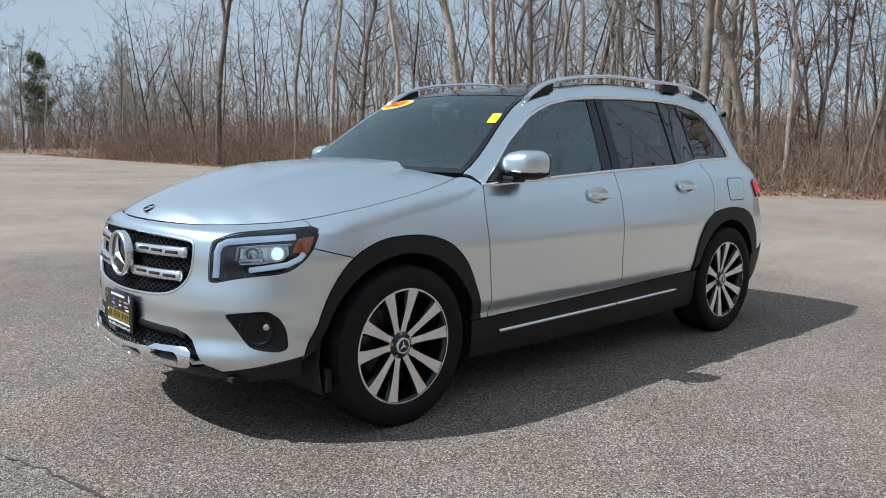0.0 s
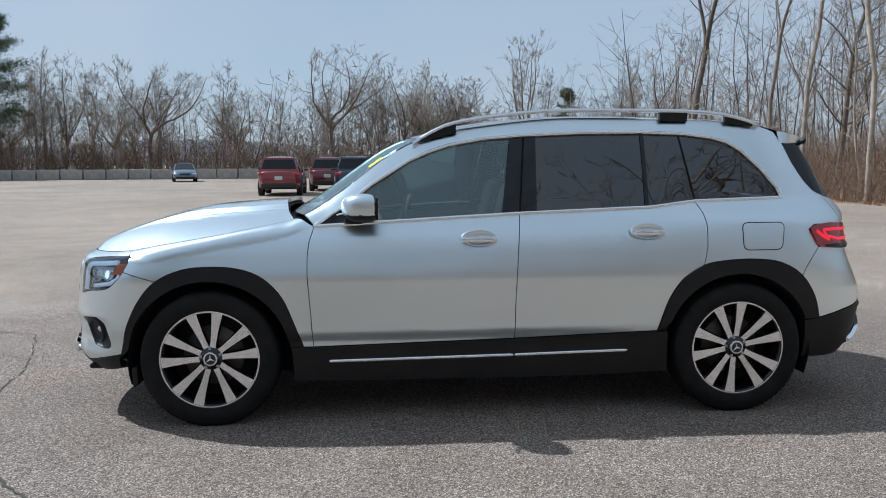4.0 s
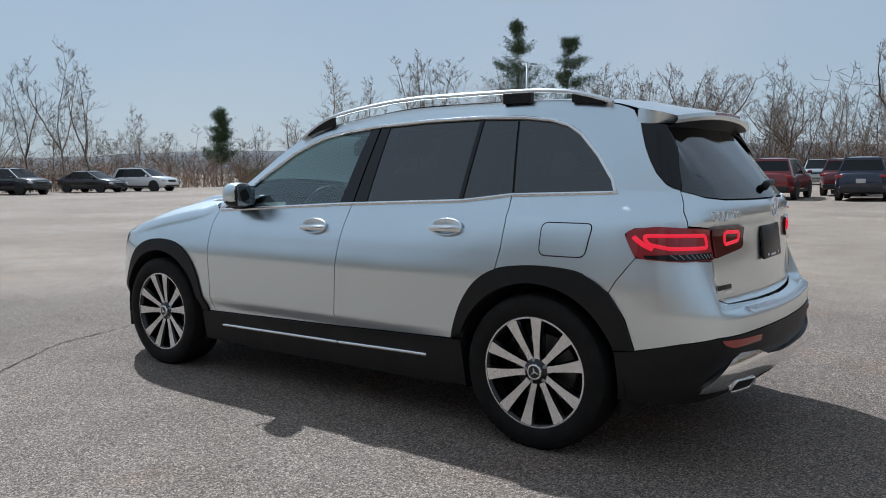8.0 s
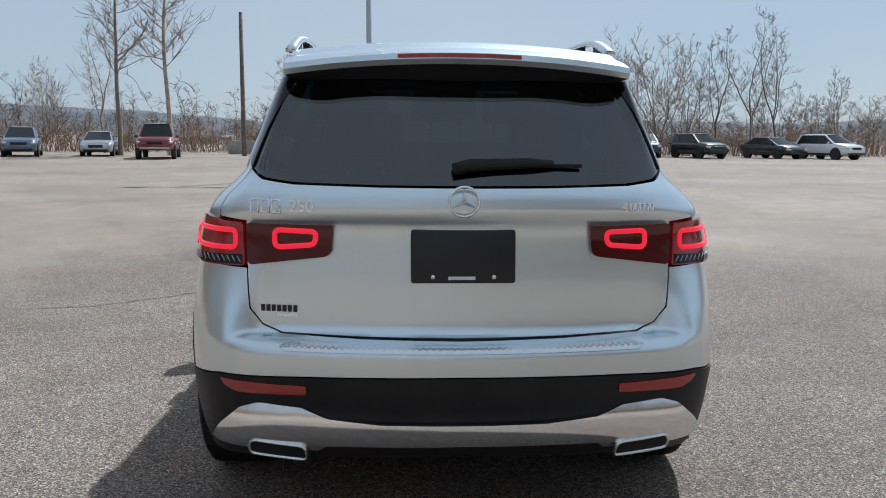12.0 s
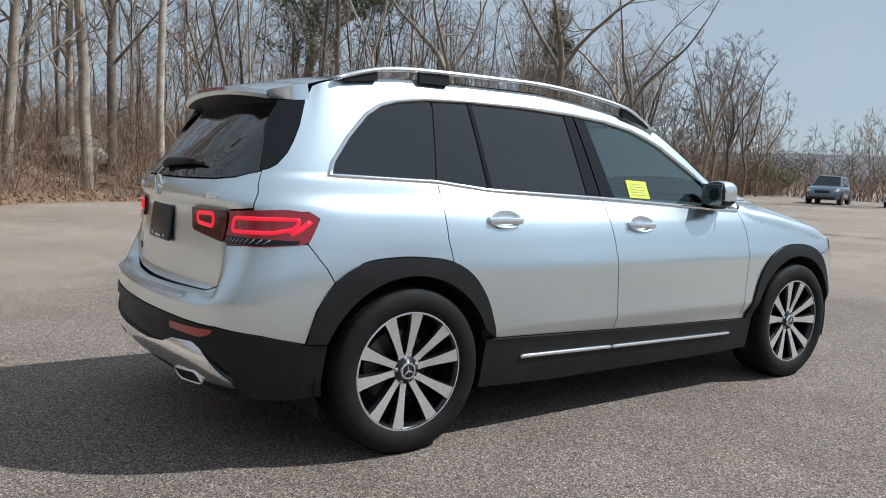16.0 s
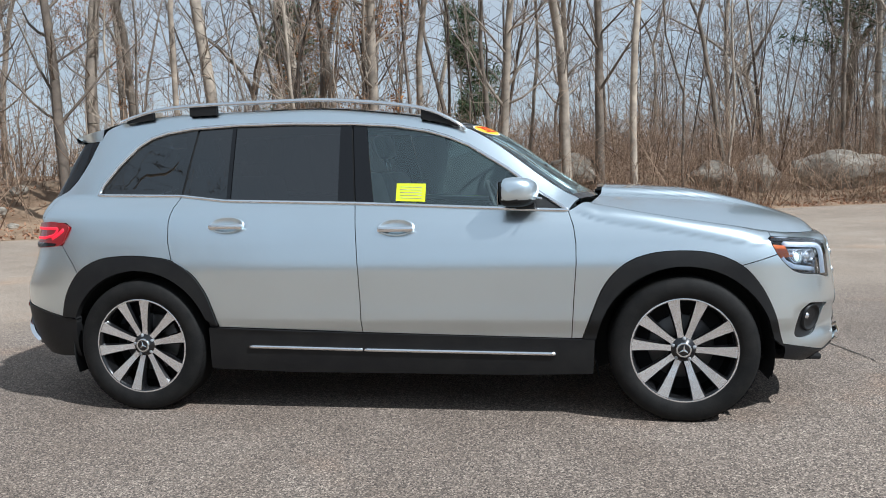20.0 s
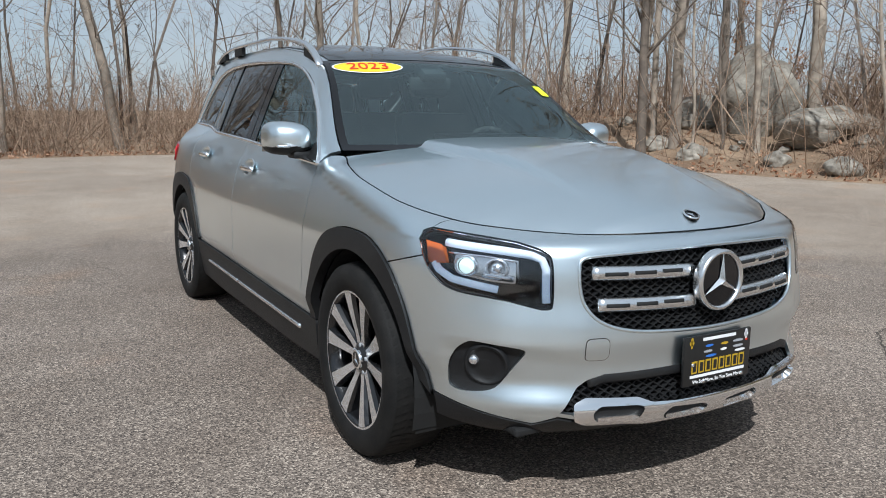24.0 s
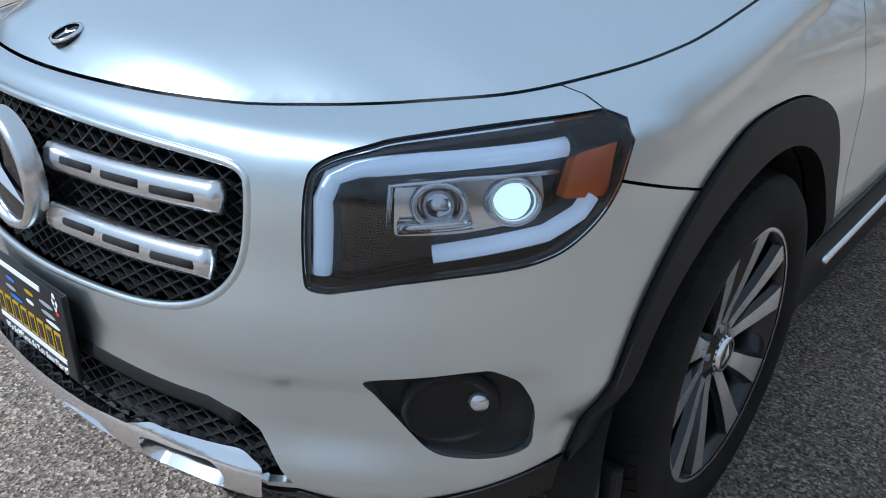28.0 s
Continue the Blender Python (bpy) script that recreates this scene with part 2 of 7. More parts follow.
ARC, PX, PY = plan_curve()
HALF = ARC[-1]
side_y = spline([0.15, 0.22, 0.30, 0.43, 0.478, 0.505, 0.60, 0.75, 0.88, 0.97, 1.03, 1.10, 1.2], [0.83, 0.85, 0.862, 0.874, 0.8945, 0.9025, 0.899, 0.898, 0.874, 0.845, 0.815, 0.780, 0.74])
rear_y = spline([0.15, 0.22, 0.30, 0.45, 0.60, 0.75, 0.88, 0.97, 1.04, 1.09, 1.13, 1.165, 1.2], [0.83, 0.85, 0.868, 0.893, 0.905, 0.903, 0.888, 0.870, 0.846, 0.805, 0.757, 0.722, 0.705])
nose_in = spline([0.15, 0.24, 0.28, 0.32, 0.36, 0.42, 0.50, 0.56, 0.60, 0.70, 0.80, 0.85, 0.87, 0.885], [0.2, 0.14, 0.07, 0.03, 0.012, 0.018, 0.026, 0.022, 0.026, 0.045, 0.058, 0.070, 0.085, 0.125])
tail_in = spline([0.2, 0.28, 0.36, 0.45, 0.55, 0.655, 0.670, 0.685, 0.70, 0.85, 0.985, 1.015, 1.055, 1.10, 1.15, 1.3, 1.45, 1.6], [0.20, 0.13, 0.05, 0.02, 0.004, 0.0, 0.012, 0.095, 0.110, 0.119, 0.128, 0.124, 0.106, 0.110, 0.140, 0.265, 0.395, 0.53])
tail_side = spline([0.2, 0.28, 0.36, 0.45, 0.55, 0.655, 0.72, 0.80, 0.88, 0.985, 1.015, 1.055, 1.10, 1.15, 1.3, 1.45, 1.6], [0.20, 0.13, 0.05, 0.02, 0.004, 0.005, 0.032, 0.076, 0.108, 0.128, 0.124, 0.106, 0.110, 0.140, 0.265, 0.395, 0.53])
tail_at = spline([1.5, 1.62, 1.78, 1.95, 2.07, 2.13, 2.22, 2.3, 2.4], [0.0, 0.05, 0.18, 0.40, 0.51, 0.60, 0.86, 1.0, 1.0])
belt_z = spline([-2.4, -1.9, -1.6, -1.4, -1.0, -0.87, 0.23, 0.95, 1.21, 1.73, 2.4], [0.80, 0.845, 0.88, 0.918, 0.99, 1.035, 1.093, 1.12, 1.15, 1.165, 1.16])
top_z = spline([-2.4, -2.25, -2.1, -1.88, -1.7, -1.6, -1.32, -1.1, -1.0, -0.93, -0.30, 0.0, 0.6, 1.2, 1.67, 1.9, 2.4], [0.878, 0.882, 0.893, 0.918, 0.944, 0.957, 1.004, 1.046, 1.066, 1.092, 1.492, 1.556, 1.608, 1.606, 1.572, 1.535, 1.51])
top_y = spline([-2.4, -2.1, -2.0, -1.88, -1.7, -1.6, -1.32, -1.1, -1.0, -0.93, -0.30, 0.3, 1.2, 1.9, 2.4], [0.738, 0.738, 0.757, 0.768, 0.800, 0.807, 0.805, 0.772, 0.737, 0.728, 0.572, 0.548, 0.55, 0.56, 0.56])
glass_h = spline([0, 0.1, 0.75, 0.9, 1.0], [0, 0.088, 0.72, 0.885, 1.0])


def body(u, v):
    """The body's skin: u runs round the plan from the nose (left side negative), v is the height."""
    u, v = np.asarray(u, float), np.asarray(v, float)
    u = (u + HALF) % (2 * HALF) - HALF
    s, w = np.where(u < 0, -1.0, 1.0), np.abs(u)
    cx, cy = np.interp(w, ARC, PX), np.interp(w, ARC, PY)
    zb, zt = belt_z(cx), top_z(cx)
    t = np.clip((v - zb) / (zt - zb), 0, 1)
    b = 1 - step01(-1.0, -0.8, cx)
    z = np.where(v > zb, zb + (zt - zb) * ((1 - b) * t + b * np.sin(t * math.pi / 2)), v)
    # The loading ledge fades out towards the corners.
    m = step01(0.60, 0.72, cy)
    x = cx + step01(-1.5, -2.15, cx) * nose_in(z) - tail_at(cx) * (tail_in(z) * (1 - m) + tail_side(z) * m)
    # The lower nose steps back under a crease beside the intake.
    x = x + 0.022 * step01(-2.30, -2.17, cx) * step01(-1.93, -2.02, cx) * step01(0.560 + 0.1 * (cy - 0.65), 0.512 + 0.1 * (cy - 0.65), z) * step01(0.36, 0.45, z)
    r = step01(0.4, 1.5, cx)
    zl = np.minimum(z, zb)
    low = cy * (side_y(zl) * (1 - r) + rear_y(zl) * r) / 0.905
    h = (1 - b) * glass_h(t) + b * (1 - np.cos(t * math.pi / 2))
    y = low + (top_y(cx) * np.minimum(1, cy / 0.9) ** np.where(cx > 0, 0.4, 1.0) - low) * h
    return np.stack([x, s * y, z], -1)


def v_of(u, z):
    """The height parameter at which the skin reaches z."""
    cx = float(np.interp(abs(u), ARC, PX))
    zb, zt = float(belt_z(cx)), float(top_z(cx))
    if z <= zb:
        return z
    q, b = min(1.0, (z - zb) / (zt - zb)), 1 - float(step01(-1.0, -0.8, cx))
    return zb + (zt - zb) * ((1 - b) * q + b * math.asin(q) * 2 / math.pi)


def normal_at(u, v, e=0.006):
    u, v = np.asarray(u, float), np.asarray(v, float)
    w = np.abs((u + HALF) % (2 * HALF) - HALF)
    v = np.minimum(v, top_z(np.interp(w, ARC, PX)) - 1.5 * e)
    n = np.cross(body(u, v + e) - body(u, v - e), body(u + e, v) - body(u - e, v))
    n = n / np.maximum(np.linalg.norm(n, axis=-1, keepdims=True), 1e-9)
    return n


def solve_u(value, z, axis, lo, hi):
    """The u between lo and hi at which the skin at height z has that x or y, and its v."""
    zz = lambda u: v_of(u, z) if u < 2.0 else z
    rising = float(body(hi, zz(hi))[axis]) > float(body(lo, zz(lo))[axis])
    for _ in range(30):
        mid = (lo + hi) / 2
        if (float(body(mid, zz(mid))[axis]) < value) == rising:
            lo = mid
        else:
            hi = mid
    u = (lo + hi) / 2
    return u, zz(u)


def on_side(*points):
    """(x, z) on the flank to (u, v)."""
    return [solve_u(x, z, 0, 0.3, HALF - 0.3) for x, z in points]


def on_nose(*points):
    """(y, z) on the front to (u, v)."""
    out = []
    for y, z in points:
        u, v = solve_u(abs(y), z, 1, 0.0, 1.2)
        out.append((math.copysign(u, y), v))
    return out


def on_tail(*points):
    """(y, z) on the rear to (u, v); the left side lies past HALF."""
    out = []
    for y, z in points:
        u, _ = solve_u(abs(y), z, 1, HALF, HALF - 0.95)
        out.append((u if y >= 0 else 2 * HALF - u, z))
    return out


def flip(points, s):
    return list(points) if s > 0 else [(-u, v) for u, v in points][::-1]


def smooth_run(points, per=4):
    """More points along an open line, on a curve through the given ones."""
    p = [np.array(q, float) for q in points]
    p = [2 * p[0] - p[1]] + p + [2 * p[-1] - p[-2]]
    out = []
    for i in range(1, len(p) - 2):
        a, b, c, d = p[i - 1 : i + 3]
        for k in range(per):
            t = k / per
            out.append(tuple(0.5 * (2 * b + (c - a) * t + (2 * a - 5 * b + 4 * c - d) * t**2 + (3 * b - a - 3 * c + d) * t**3)))
    return out + [tuple(p[-2])]


def softened(points, closed=True, times=2):
    """Cut the corners of a line; the ends of an open one stay."""
    p = [np.array(q, float) for q in points]
    for _ in range(times):
        n = len(p)
        out = []
        for i in range(n if closed else n - 1):
            a, b = p[i], p[(i + 1) % n]
            out += [a * 0.75 + b * 0.25, a * 0.25 + b * 0.75]
        p = out if closed else [p[0]] + out + [p[-1]]
    return [tuple(q) for q in p]


def dense(poly, d=0.025, closed=True):
    out = []
    n = len(poly)
    for i in range(n if closed else n - 1):
        a, b = np.array(poly[i]), np.array(poly[(i + 1) % n])
        k = max(1, int(np.linalg.norm(b - a) / d))
        out += [tuple(a + (b - a) * j / k) for j in range(k)]
    if not closed:
        out.append(tuple(poly[-1]))
    return out


def rounded(poly, r=0.03, k=5):
    """Round the corners of a closed polygon."""
    out, n = [], len(poly)
    for i in range(n):
        p, a, b = (np.array(poly[j % n], float) for j in (i, i - 1, i + 1))
        la, lb = np.linalg.norm(a - p), np.linalg.norm(b - p)
        q = min(r, la * 0.45, lb * 0.45)
        s, e = p + (a - p) / la * q, p + (b - p) / lb * q
        for j in range(k + 1):
            t = j / k
            out.append(tuple((1 - t) ** 2 * s + 2 * t * (1 - t) * p + t * t * e))
    return out


def area(poly):
    p = np.array(poly)
    q = np.roll(p, -1, 0)
    return 0.5 * float((p[:, 0] * q[:, 1] - q[:, 0] * p[:, 1]).sum())


def inside(poly, pts):
    p, pts = np.array(poly), np.asarray(pts, float)
    res = np.zeros(len(pts), bool)
    for a, b in zip(p, np.roll(p, -1, 0)):
        cross = (a[1] > pts[:, 1]) != (b[1] > pts[:, 1])
        if abs(b[1] - a[1]) > 1e-12:
            res ^= cross & (pts[:, 0] < (b[0] - a[0]) * (pts[:, 1] - a[1]) / (b[1] - a[1]) + a[0])
    return res


def shrink(poly, d):
    """Move each edge of a closed polygon inwards by d."""
    p = np.array(poly, float)
    if area(poly) < 0:
        d = -d
    e = np.roll(p, -1, 0) - p
    n = np.stack([-e[:, 1], e[:, 0]], 1) / np.maximum(np.linalg.norm(e, axis=1, keepdims=True), 1e-9)
    m = n + np.roll(n, 1, 0)
    m /= np.maximum((m * m).sum(1, keepdims=True) / 2, 0.35)
    return [tuple(q) for q in p + m * d]


def sheet(outline, surf, norm, holes=(), step=0.03, lift=0.0, gap=0.0022, thick=0.012, side=1):
    """Verts, faces and normals of a panel: an outline on a surface filled with triangles, its edge turned in by thick."""
    from mathutils.geometry import delaunay_2d_cdt

    outer = shrink(outline, gap) if gap else list(outline)
    holes = [shrink(h, -gap) if gap else list(h) for h in holes]
    loops = [dense(outer, min(0.025, step)), *[dense(h, min(0.025, step)) for h in holes]]
    pts, edges = [], []
    for lp in loops:
        k = len(pts)
        pts += lp
        edges += [(k + i, k + (i + 1) % len(lp)) for i in range(len(lp))]
    p = np.array(pts)
    lo, hi = p.min(0), p.max(0)
    gx, gy = np.meshgrid(np.arange(lo[0] + step / 2, hi[0], step), np.arange(lo[1] + step / 2, hi[1], step))
    g = np.stack([gx.ravel(), gy.ravel()], 1)
    keep = inside(outer, g)
    for h in holes:
        keep &= ~inside(h, g)
    g = g[keep]
    if len(g):
        far = np.full(len(g), 9.0)
        for k in range(0, len(p), 64):
            far = np.minimum(far, ((g[:, None] - p[None, k : k + 64]) ** 2).sum(-1).min(1))
        g = g[far > (step * 0.45) ** 2]
    allp = [Vector((float(a), float(b))) for a, b in pts] + [Vector((float(a), float(b))) for a, b in g]
    vo, _, fo, *_ = delaunay_2d_cdt(allp, edges, [], 0, 1e-6)
    q = np.array([tuple(v) for v in vo])
    mid = np.array([q[list(f)].mean(0) for f in fo])
    ok = inside(outer, mid)
    for h in holes:
        ok &= ~inside(h, mid)
    faces = [tuple(f) for f, o in zip(fo, ok) if o]
    faces = [f if area([q[i] for i in f]) * side > 0 else f[::-1] for f in faces]
    nrm = norm(q[:, 0], q[:, 1])
    pos = surf(q[:, 0], q[:, 1]) + nrm * lift
    verts, normals = list(pos), list(nrm)
    for lp in loops:
        a = np.array(lp)
        n = norm(a[:, 0], a[:, 1])
        top = surf(a[:, 0], a[:, 1]) + n * lift
        bot = top - n * thick
        edge = np.cross(np.roll(top, -1, 0) - np.roll(top, 1, 0), n) * (side if area(lp) > 0 else -side) * (1 if lp is loops[0] else -1)
        edge /= np.maximum(np.linalg.norm(edge, axis=1, keepdims=True), 1e-9)
        k, m = len(verts), len(lp)
        verts += list(top) + list(bot)
        normals += list(edge) * 2
        ccw = (area(lp) * side > 0) == (lp is loops[0])
        for i in range(m):
            j = (i + 1) % m
            f = (k + i, k + m + i, k + m + j, k + j)
            faces.append(f if ccw else f[::-1])
    return verts, faces, normals


def panel(name, outline, mat, parent, label="", **k):
    v, f, n = sheet(outline, body, normal_at, side=-1, **k)
    return child(name, mesh_of(name, v, f, mat, True, n), parent, label)


def bowed_panel(name, outline, mat, parent, label, mid, half, bow, **k):
    """A panel whose skin bulges by bow over the height mid(u) +- half."""
    def surf(u, v):
        t = np.clip((np.asarray(v, float) - mid(u)) / half, -1.25, 1.25)
        return body(u, v) + normal_at(u, v) * (bow * (1 - t * t))[..., None]

    def norm(u, v, e=0.004):
        u, v = np.asarray(u, float), np.asarray(v, float)
        n = np.cross(surf(u, v + e) - surf(u, v - e), surf(u + e, v) - surf(u - e, v))
        return n / np.maximum(np.linalg.norm(n, axis=-1, keepdims=True), 1e-9)

    v, f, n = sheet(outline, surf, norm, side=-1, **k)
    return child(name, mesh_of(name, v, f, mat, True, n), parent, label)


def ribbon(path, width, height, mat, name, parent, label="", lift=0.0, closed=False, surf=body, norm=normal_at):
    """A moulding of rounded section that follows a path on the skin."""
    a = np.array(dense(path, 0.02, closed))
    p, n = surf(a[:, 0], a[:, 1]), norm(a[:, 0], a[:, 1])
    if closed:
        d = np.roll(p, -1, 0) - np.roll(p, 1, 0)
    else:
        d = np.gradient(p, axis=0)
    d /= np.maximum(np.linalg.norm(d, axis=1, keepdims=True), 1e-9)
    s = np.cross(n, d)
    sect = [(-0.5, -0.6), (-0.5, 0.3), (-0.3, 0.85), (0, 1.0), (0.3, 0.85), (0.5, 0.3), (0.5, -0.6)]
    verts = [p[i] + s[i] * width * a_ + n[i] * (lift + height * b_) for i in range(len(p)) for a_, b_ in sect]
    k, faces, m = len(sect), [], len(p)
    for i in range(m if closed else m - 1):
        j = (i + 1) % m
        faces += [(i * k + q, j * k + q, j * k + q + 1, i * k + q + 1) for q in range(k - 1)]
    if not closed:
        faces += [tuple(range(k)), tuple(range((m - 1) * k, m * k))[::-1]]
    return child(name, mesh_of(name, verts, faces, mat, True), parent, label)


car = thing("suv", "silver metallic five-door SUV with black wheel-arch cladding, parked on the asphalt", "car")

# Key lines on the flank: x, z.
BELT = [(-0.87, 1.037), (0.225, 1.094), (0.95, 1.121), (1.21, 1.151), (1.722, 1.166)]
DLO_TOP = [(1.722, 1.166), (1.700, 1.222), (1.62, 1.325), (1.52, 1.425), (1.44, 1.475), (1.35, 1.502), (1.20, 1.522), (0.944, 1.532), (0.615, 1.530), (0.279, 1.516), (0.043, 1.497), (-0.143, 1.462), (-0.25, 1.427), (-0.357, 1.382), (-0.565, 1.253), (-0.739, 1.120), (-0.87, 1.037)]
DOOR_F = [(-0.87, 1.037), (-0.895, 0.96), (-0.905, 0.88), (-0.905, 0.78), (-0.89, 0.58), (-0.88, 0.407)]
DOOR_B = [(0.225, 1.094), (0.205, 0.90), (0.193, 0.754), (0.186, 0.60), (0.183, 0.432)]
DOOR_R = [(1.21, 1.151), (1.232, 1.09), (1.240, 1.02), (1.234, 0.91), (1.212, 0.815)]
ARCH_R = [(1.885, 0.510), (1.845, 0.64), (1.765, 0.755), (1.65, 0.822), (1.50, 0.842), (1.35, 0.838), (1.212, 0.815), (1.106, 0.752), (1.029, 0.650), (0.985, 0.54), (0.961, 0.460)]
ARCH_F = [(-0.88, 0.407), (-0.932, 0.407), (-0.975, 0.53), (-1.04, 0.678), (-1.136, 0.778), (-1.257, 0.826), (-1.40, 0.838), (-1.548, 0.824), (-1.68, 0.765), (-1.77, 0.665), (-1.835, 0.53), (-1.885, 0.36)]
SILL_TOP = [(-0.88, 0.407), (0.183, 0.432), (0.961, 0.460)]
DLINE = [(1.738, 1.535), (1.778, 1.474), (1.798, 1.42), (1.82, 1.363), (1.85, 1.305), (1.885, 1.250), (1.93, 1.204), (1.96, 1.187), (1.989, 1.178)]
HATCH_SIDE = [(2.008, 1.14), (2.03, 1.09), (2.056, 1.03)]


LAMP_OUT = [(-1.826, 0.893), (-1.813, 0.882), (-1.822, 0.860), (-1.848, 0.812)]


def hood_edge_u(x):
    lo, hi = 0.0, HALF - 0.02
    for _ in range(40):
        mid = (lo + hi) / 2
        if float(body(mid, 1.4)[0]) < x:
            lo = mid
        else:
            hi = mid
    return (lo + hi) / 2


def top_line(x0, x1, n):
    """Points along the top of the skin between two x."""
    us = np.linspace(hood_edge_u(x0), hood_edge_u(x1), n)
    return [(float(u), float(top_z(np.interp(u, ARC, PX)))) for u in us]


for s in (1, -1):
    # Doors
    d_f = panel("front_door", flip(on_side(*BELT[:2], *DOOR_B[1:], SILL_TOP[0], *DOOR_F[-2:0:-1]), s), PAINT, car, step=0.022)
    d_r = panel("rear_door", flip(on_side(*BELT[1:4], *DOOR_R[1:], *smooth_run(ARCH_R)[28:], SILL_TOP[1], *DOOR_B[-2:0:-1]), s), PAINT, car, step=0.022)
    # Rear quarter with the roof pillar, up to the cant rail
    tail_cut = on_side(*DLINE, *HATCH_SIDE, (2.057, 1.022))
    lamp_cut = on_side((1.86, 1.022), (1.822, 0.997), (1.838, 0.965), (1.875, 0.90))
    roofline = top_line(-0.93, 1.70, 40)
    quarter = on_side(*BELT[3:], *DLO_TOP[1:-1], (-0.87, 1.037)) + roofline + tail_cut + lamp_cut + on_side((1.80, 0.80), (1.772, 0.748), *smooth_run(ARCH_R)[12:25], *DOOR_R[-2:0:-1])
    panel("side_frame", flip(quarter, s), PAINT, car, "silver quarter panel and roof pillar", step=0.02)
    fender = on_side(*DOOR_F, ARCH_F[1], *smooth_run(ARCH_F[1:])[1:29], *LAMP_OUT[::-1]) + top_line(-1.826, -0.98, 26) + on_side((-0.94, 1.075))
    panel("front_fender", flip(fender, s), PAINT, car, step=0.013)
    # Black cladding
    cr = [(1.4145 + 0.412 * math.cos(a), 0.35 + 0.412 * math.sin(a)) for a in [radians(6 + 4 * i) for i in range(43)]]
    cr = [(1.79, 0.5)] + [p for p in cr if p[1] > 0.5] + [(1.02, 0.46)]
    panel("wheel_arch_cladding", flip(on_side(*smooth_run(ARCH_R)) + on_side(*cr[::-1][1:], (1.80, 0.505)), s), CLAD, car, lift=0.011, thick=0.04, step=0.02)
    cf = [(-1.4145 + 0.418 * math.cos(a), 0.35 + 0.412 * math.sin(a)) for a in [radians(8 + 4 * i) for i in range(42)]]
    panel("wheel_arch_cladding", flip(on_side(*smooth_run(ARCH_F[1:])) + on_side(*[p for p in cf[::-1]], (-1.00, 0.407)), s), CLAD, car, lift=0.011, thick=0.04, step=0.02)
    sill = [(-0.995, 0.407), (-0.88, 0.407), SILL_TOP[1], SILL_TOP[2], (1.02, 0.46), (1.03, 0.23), (0.6, 0.215), (-0.6, 0.215), (-0.985, 0.225)]
    panel("sill_cladding", flip(on_side(*sill), s), CLAD, car, lift=0.010, thick=0.05)
    ribbon(flip(on_side((-0.80, 0.330), (0.178, 0.343)), s), 0.020, 0.012, CHROME, "sill_trim", car, "chrome sill strip", lift=0.010)
    ribbon(flip(on_side((0.186, 0.343), (0.80, 0.356)), s), 0.020, 0.012, CHROME, "sill_trim", car, "chrome sill strip", lift=0.010)
    # Windows
    def dlo(a, b):
        return [p for p in DLO_TOP if a <= p[0] <= b]

    w_f = on_side((-0.83, 1.045), (0.128, 1.095), (0.196, 1.508), *dlo(-0.85, 0.15))
    panel("front_side_window", flip(w_f, s), GLASS, car, lift=-0.008, gap=0, thick=0.004)
    panel("pillar_cover", flip(on_side((0.125, 1.092), (0.223, 1.097), (0.272, 1.512), (0.197, 1.504)), s), GLOSSBLACK, car, lift=-0.004)
    panel("pillar_cover", flip(on_side((0.229, 1.097), (0.322, 1.101), (0.345, 1.512), (0.279, 1.512)), s), GLOSSBLACK, car, lift=-0.004)
    panel("rear_side_window", flip(on_side((0.32, 1.100), (0.918, 1.121), (0.936, 1.525), *dlo(0.5, 0.7), (0.343, 1.514)), s), PRIVACY, car, lift=-0.008, gap=0, thick=0.004)
    panel("window_divider", flip(on_side((0.918, 1.121), (0.945, 1.122), (0.962, 1.524), (0.936, 1.524)), s), GLOSSBLACK, car, lift=-0.003)
    panel("rear_side_window", flip(on_side((0.943, 1.121), (1.208, 1.151), (1.155, 1.518), (0.960, 1.525)), s), PRIVACY, car, lift=-0.008, gap=0, thick=0.004)
    panel("quarter_window", flip(on_side((1.216, 1.151), (1.705, 1.166), *DLO_TOP[1:6], (1.163, 1.520)), s), PRIVACY, car, lift=-0.007, gap=0.004, thick=0.004)
    ring = flip(on_side(*BELT, *DLO_TOP[1:-1]), s)
    ribbon(ring, 0.019, 0.010, CHROME, "window_trim", car, "chrome window surround", lift=0.001, closed=True)
    # Door handles: a hollow bowl with a bar across
    for door, hx, hz in ((d_f, -0.003, 0.966), (d_r, 0.909, 0.993)):
        cu, cv = flip(on_side((hx, hz)), s)[0]
        kk, rings = 36, ((1.0, 0.0015), (0.96, 0.004), (0.90, 0.004), (0.80, -0.002), (0.6, -0.008), (0.3, -0.011), (0.01, -0.012))
        verts = []
        for q, up_ in rings:
            for i in range(kk):
                a = 2 * math.pi * i / kk
                uu, vv = cu + 0.098 * q * math.cos(a), cv + 0.041 * q * math.sin(a)
                verts.append(body(uu, vv) + normal_at(uu, vv) * (up_ + 0.0105))
        faces = [(r * kk + i, r * kk + (i + 1) % kk, (r + 1) * kk + (i + 1) % kk, (r + 1) * kk + i) for r in range(len(rings) - 1) for i in range(kk)]
        child("handle_bowl", mesh_of("handle_bowl", verts, [f[::-1] for f in faces], PAINT, True), door, "hollow silver handle bowl")
        q = [float(c) for c in body(cu, cv)]
        bm = boxed(q[0], q[1] + s * 0.020, q[2] - 0.004, 0.190, 0.022, 0.030, 0.011)
        part("door_handle", bm, CHROME, door, "chrome bar handle", smooth=True)
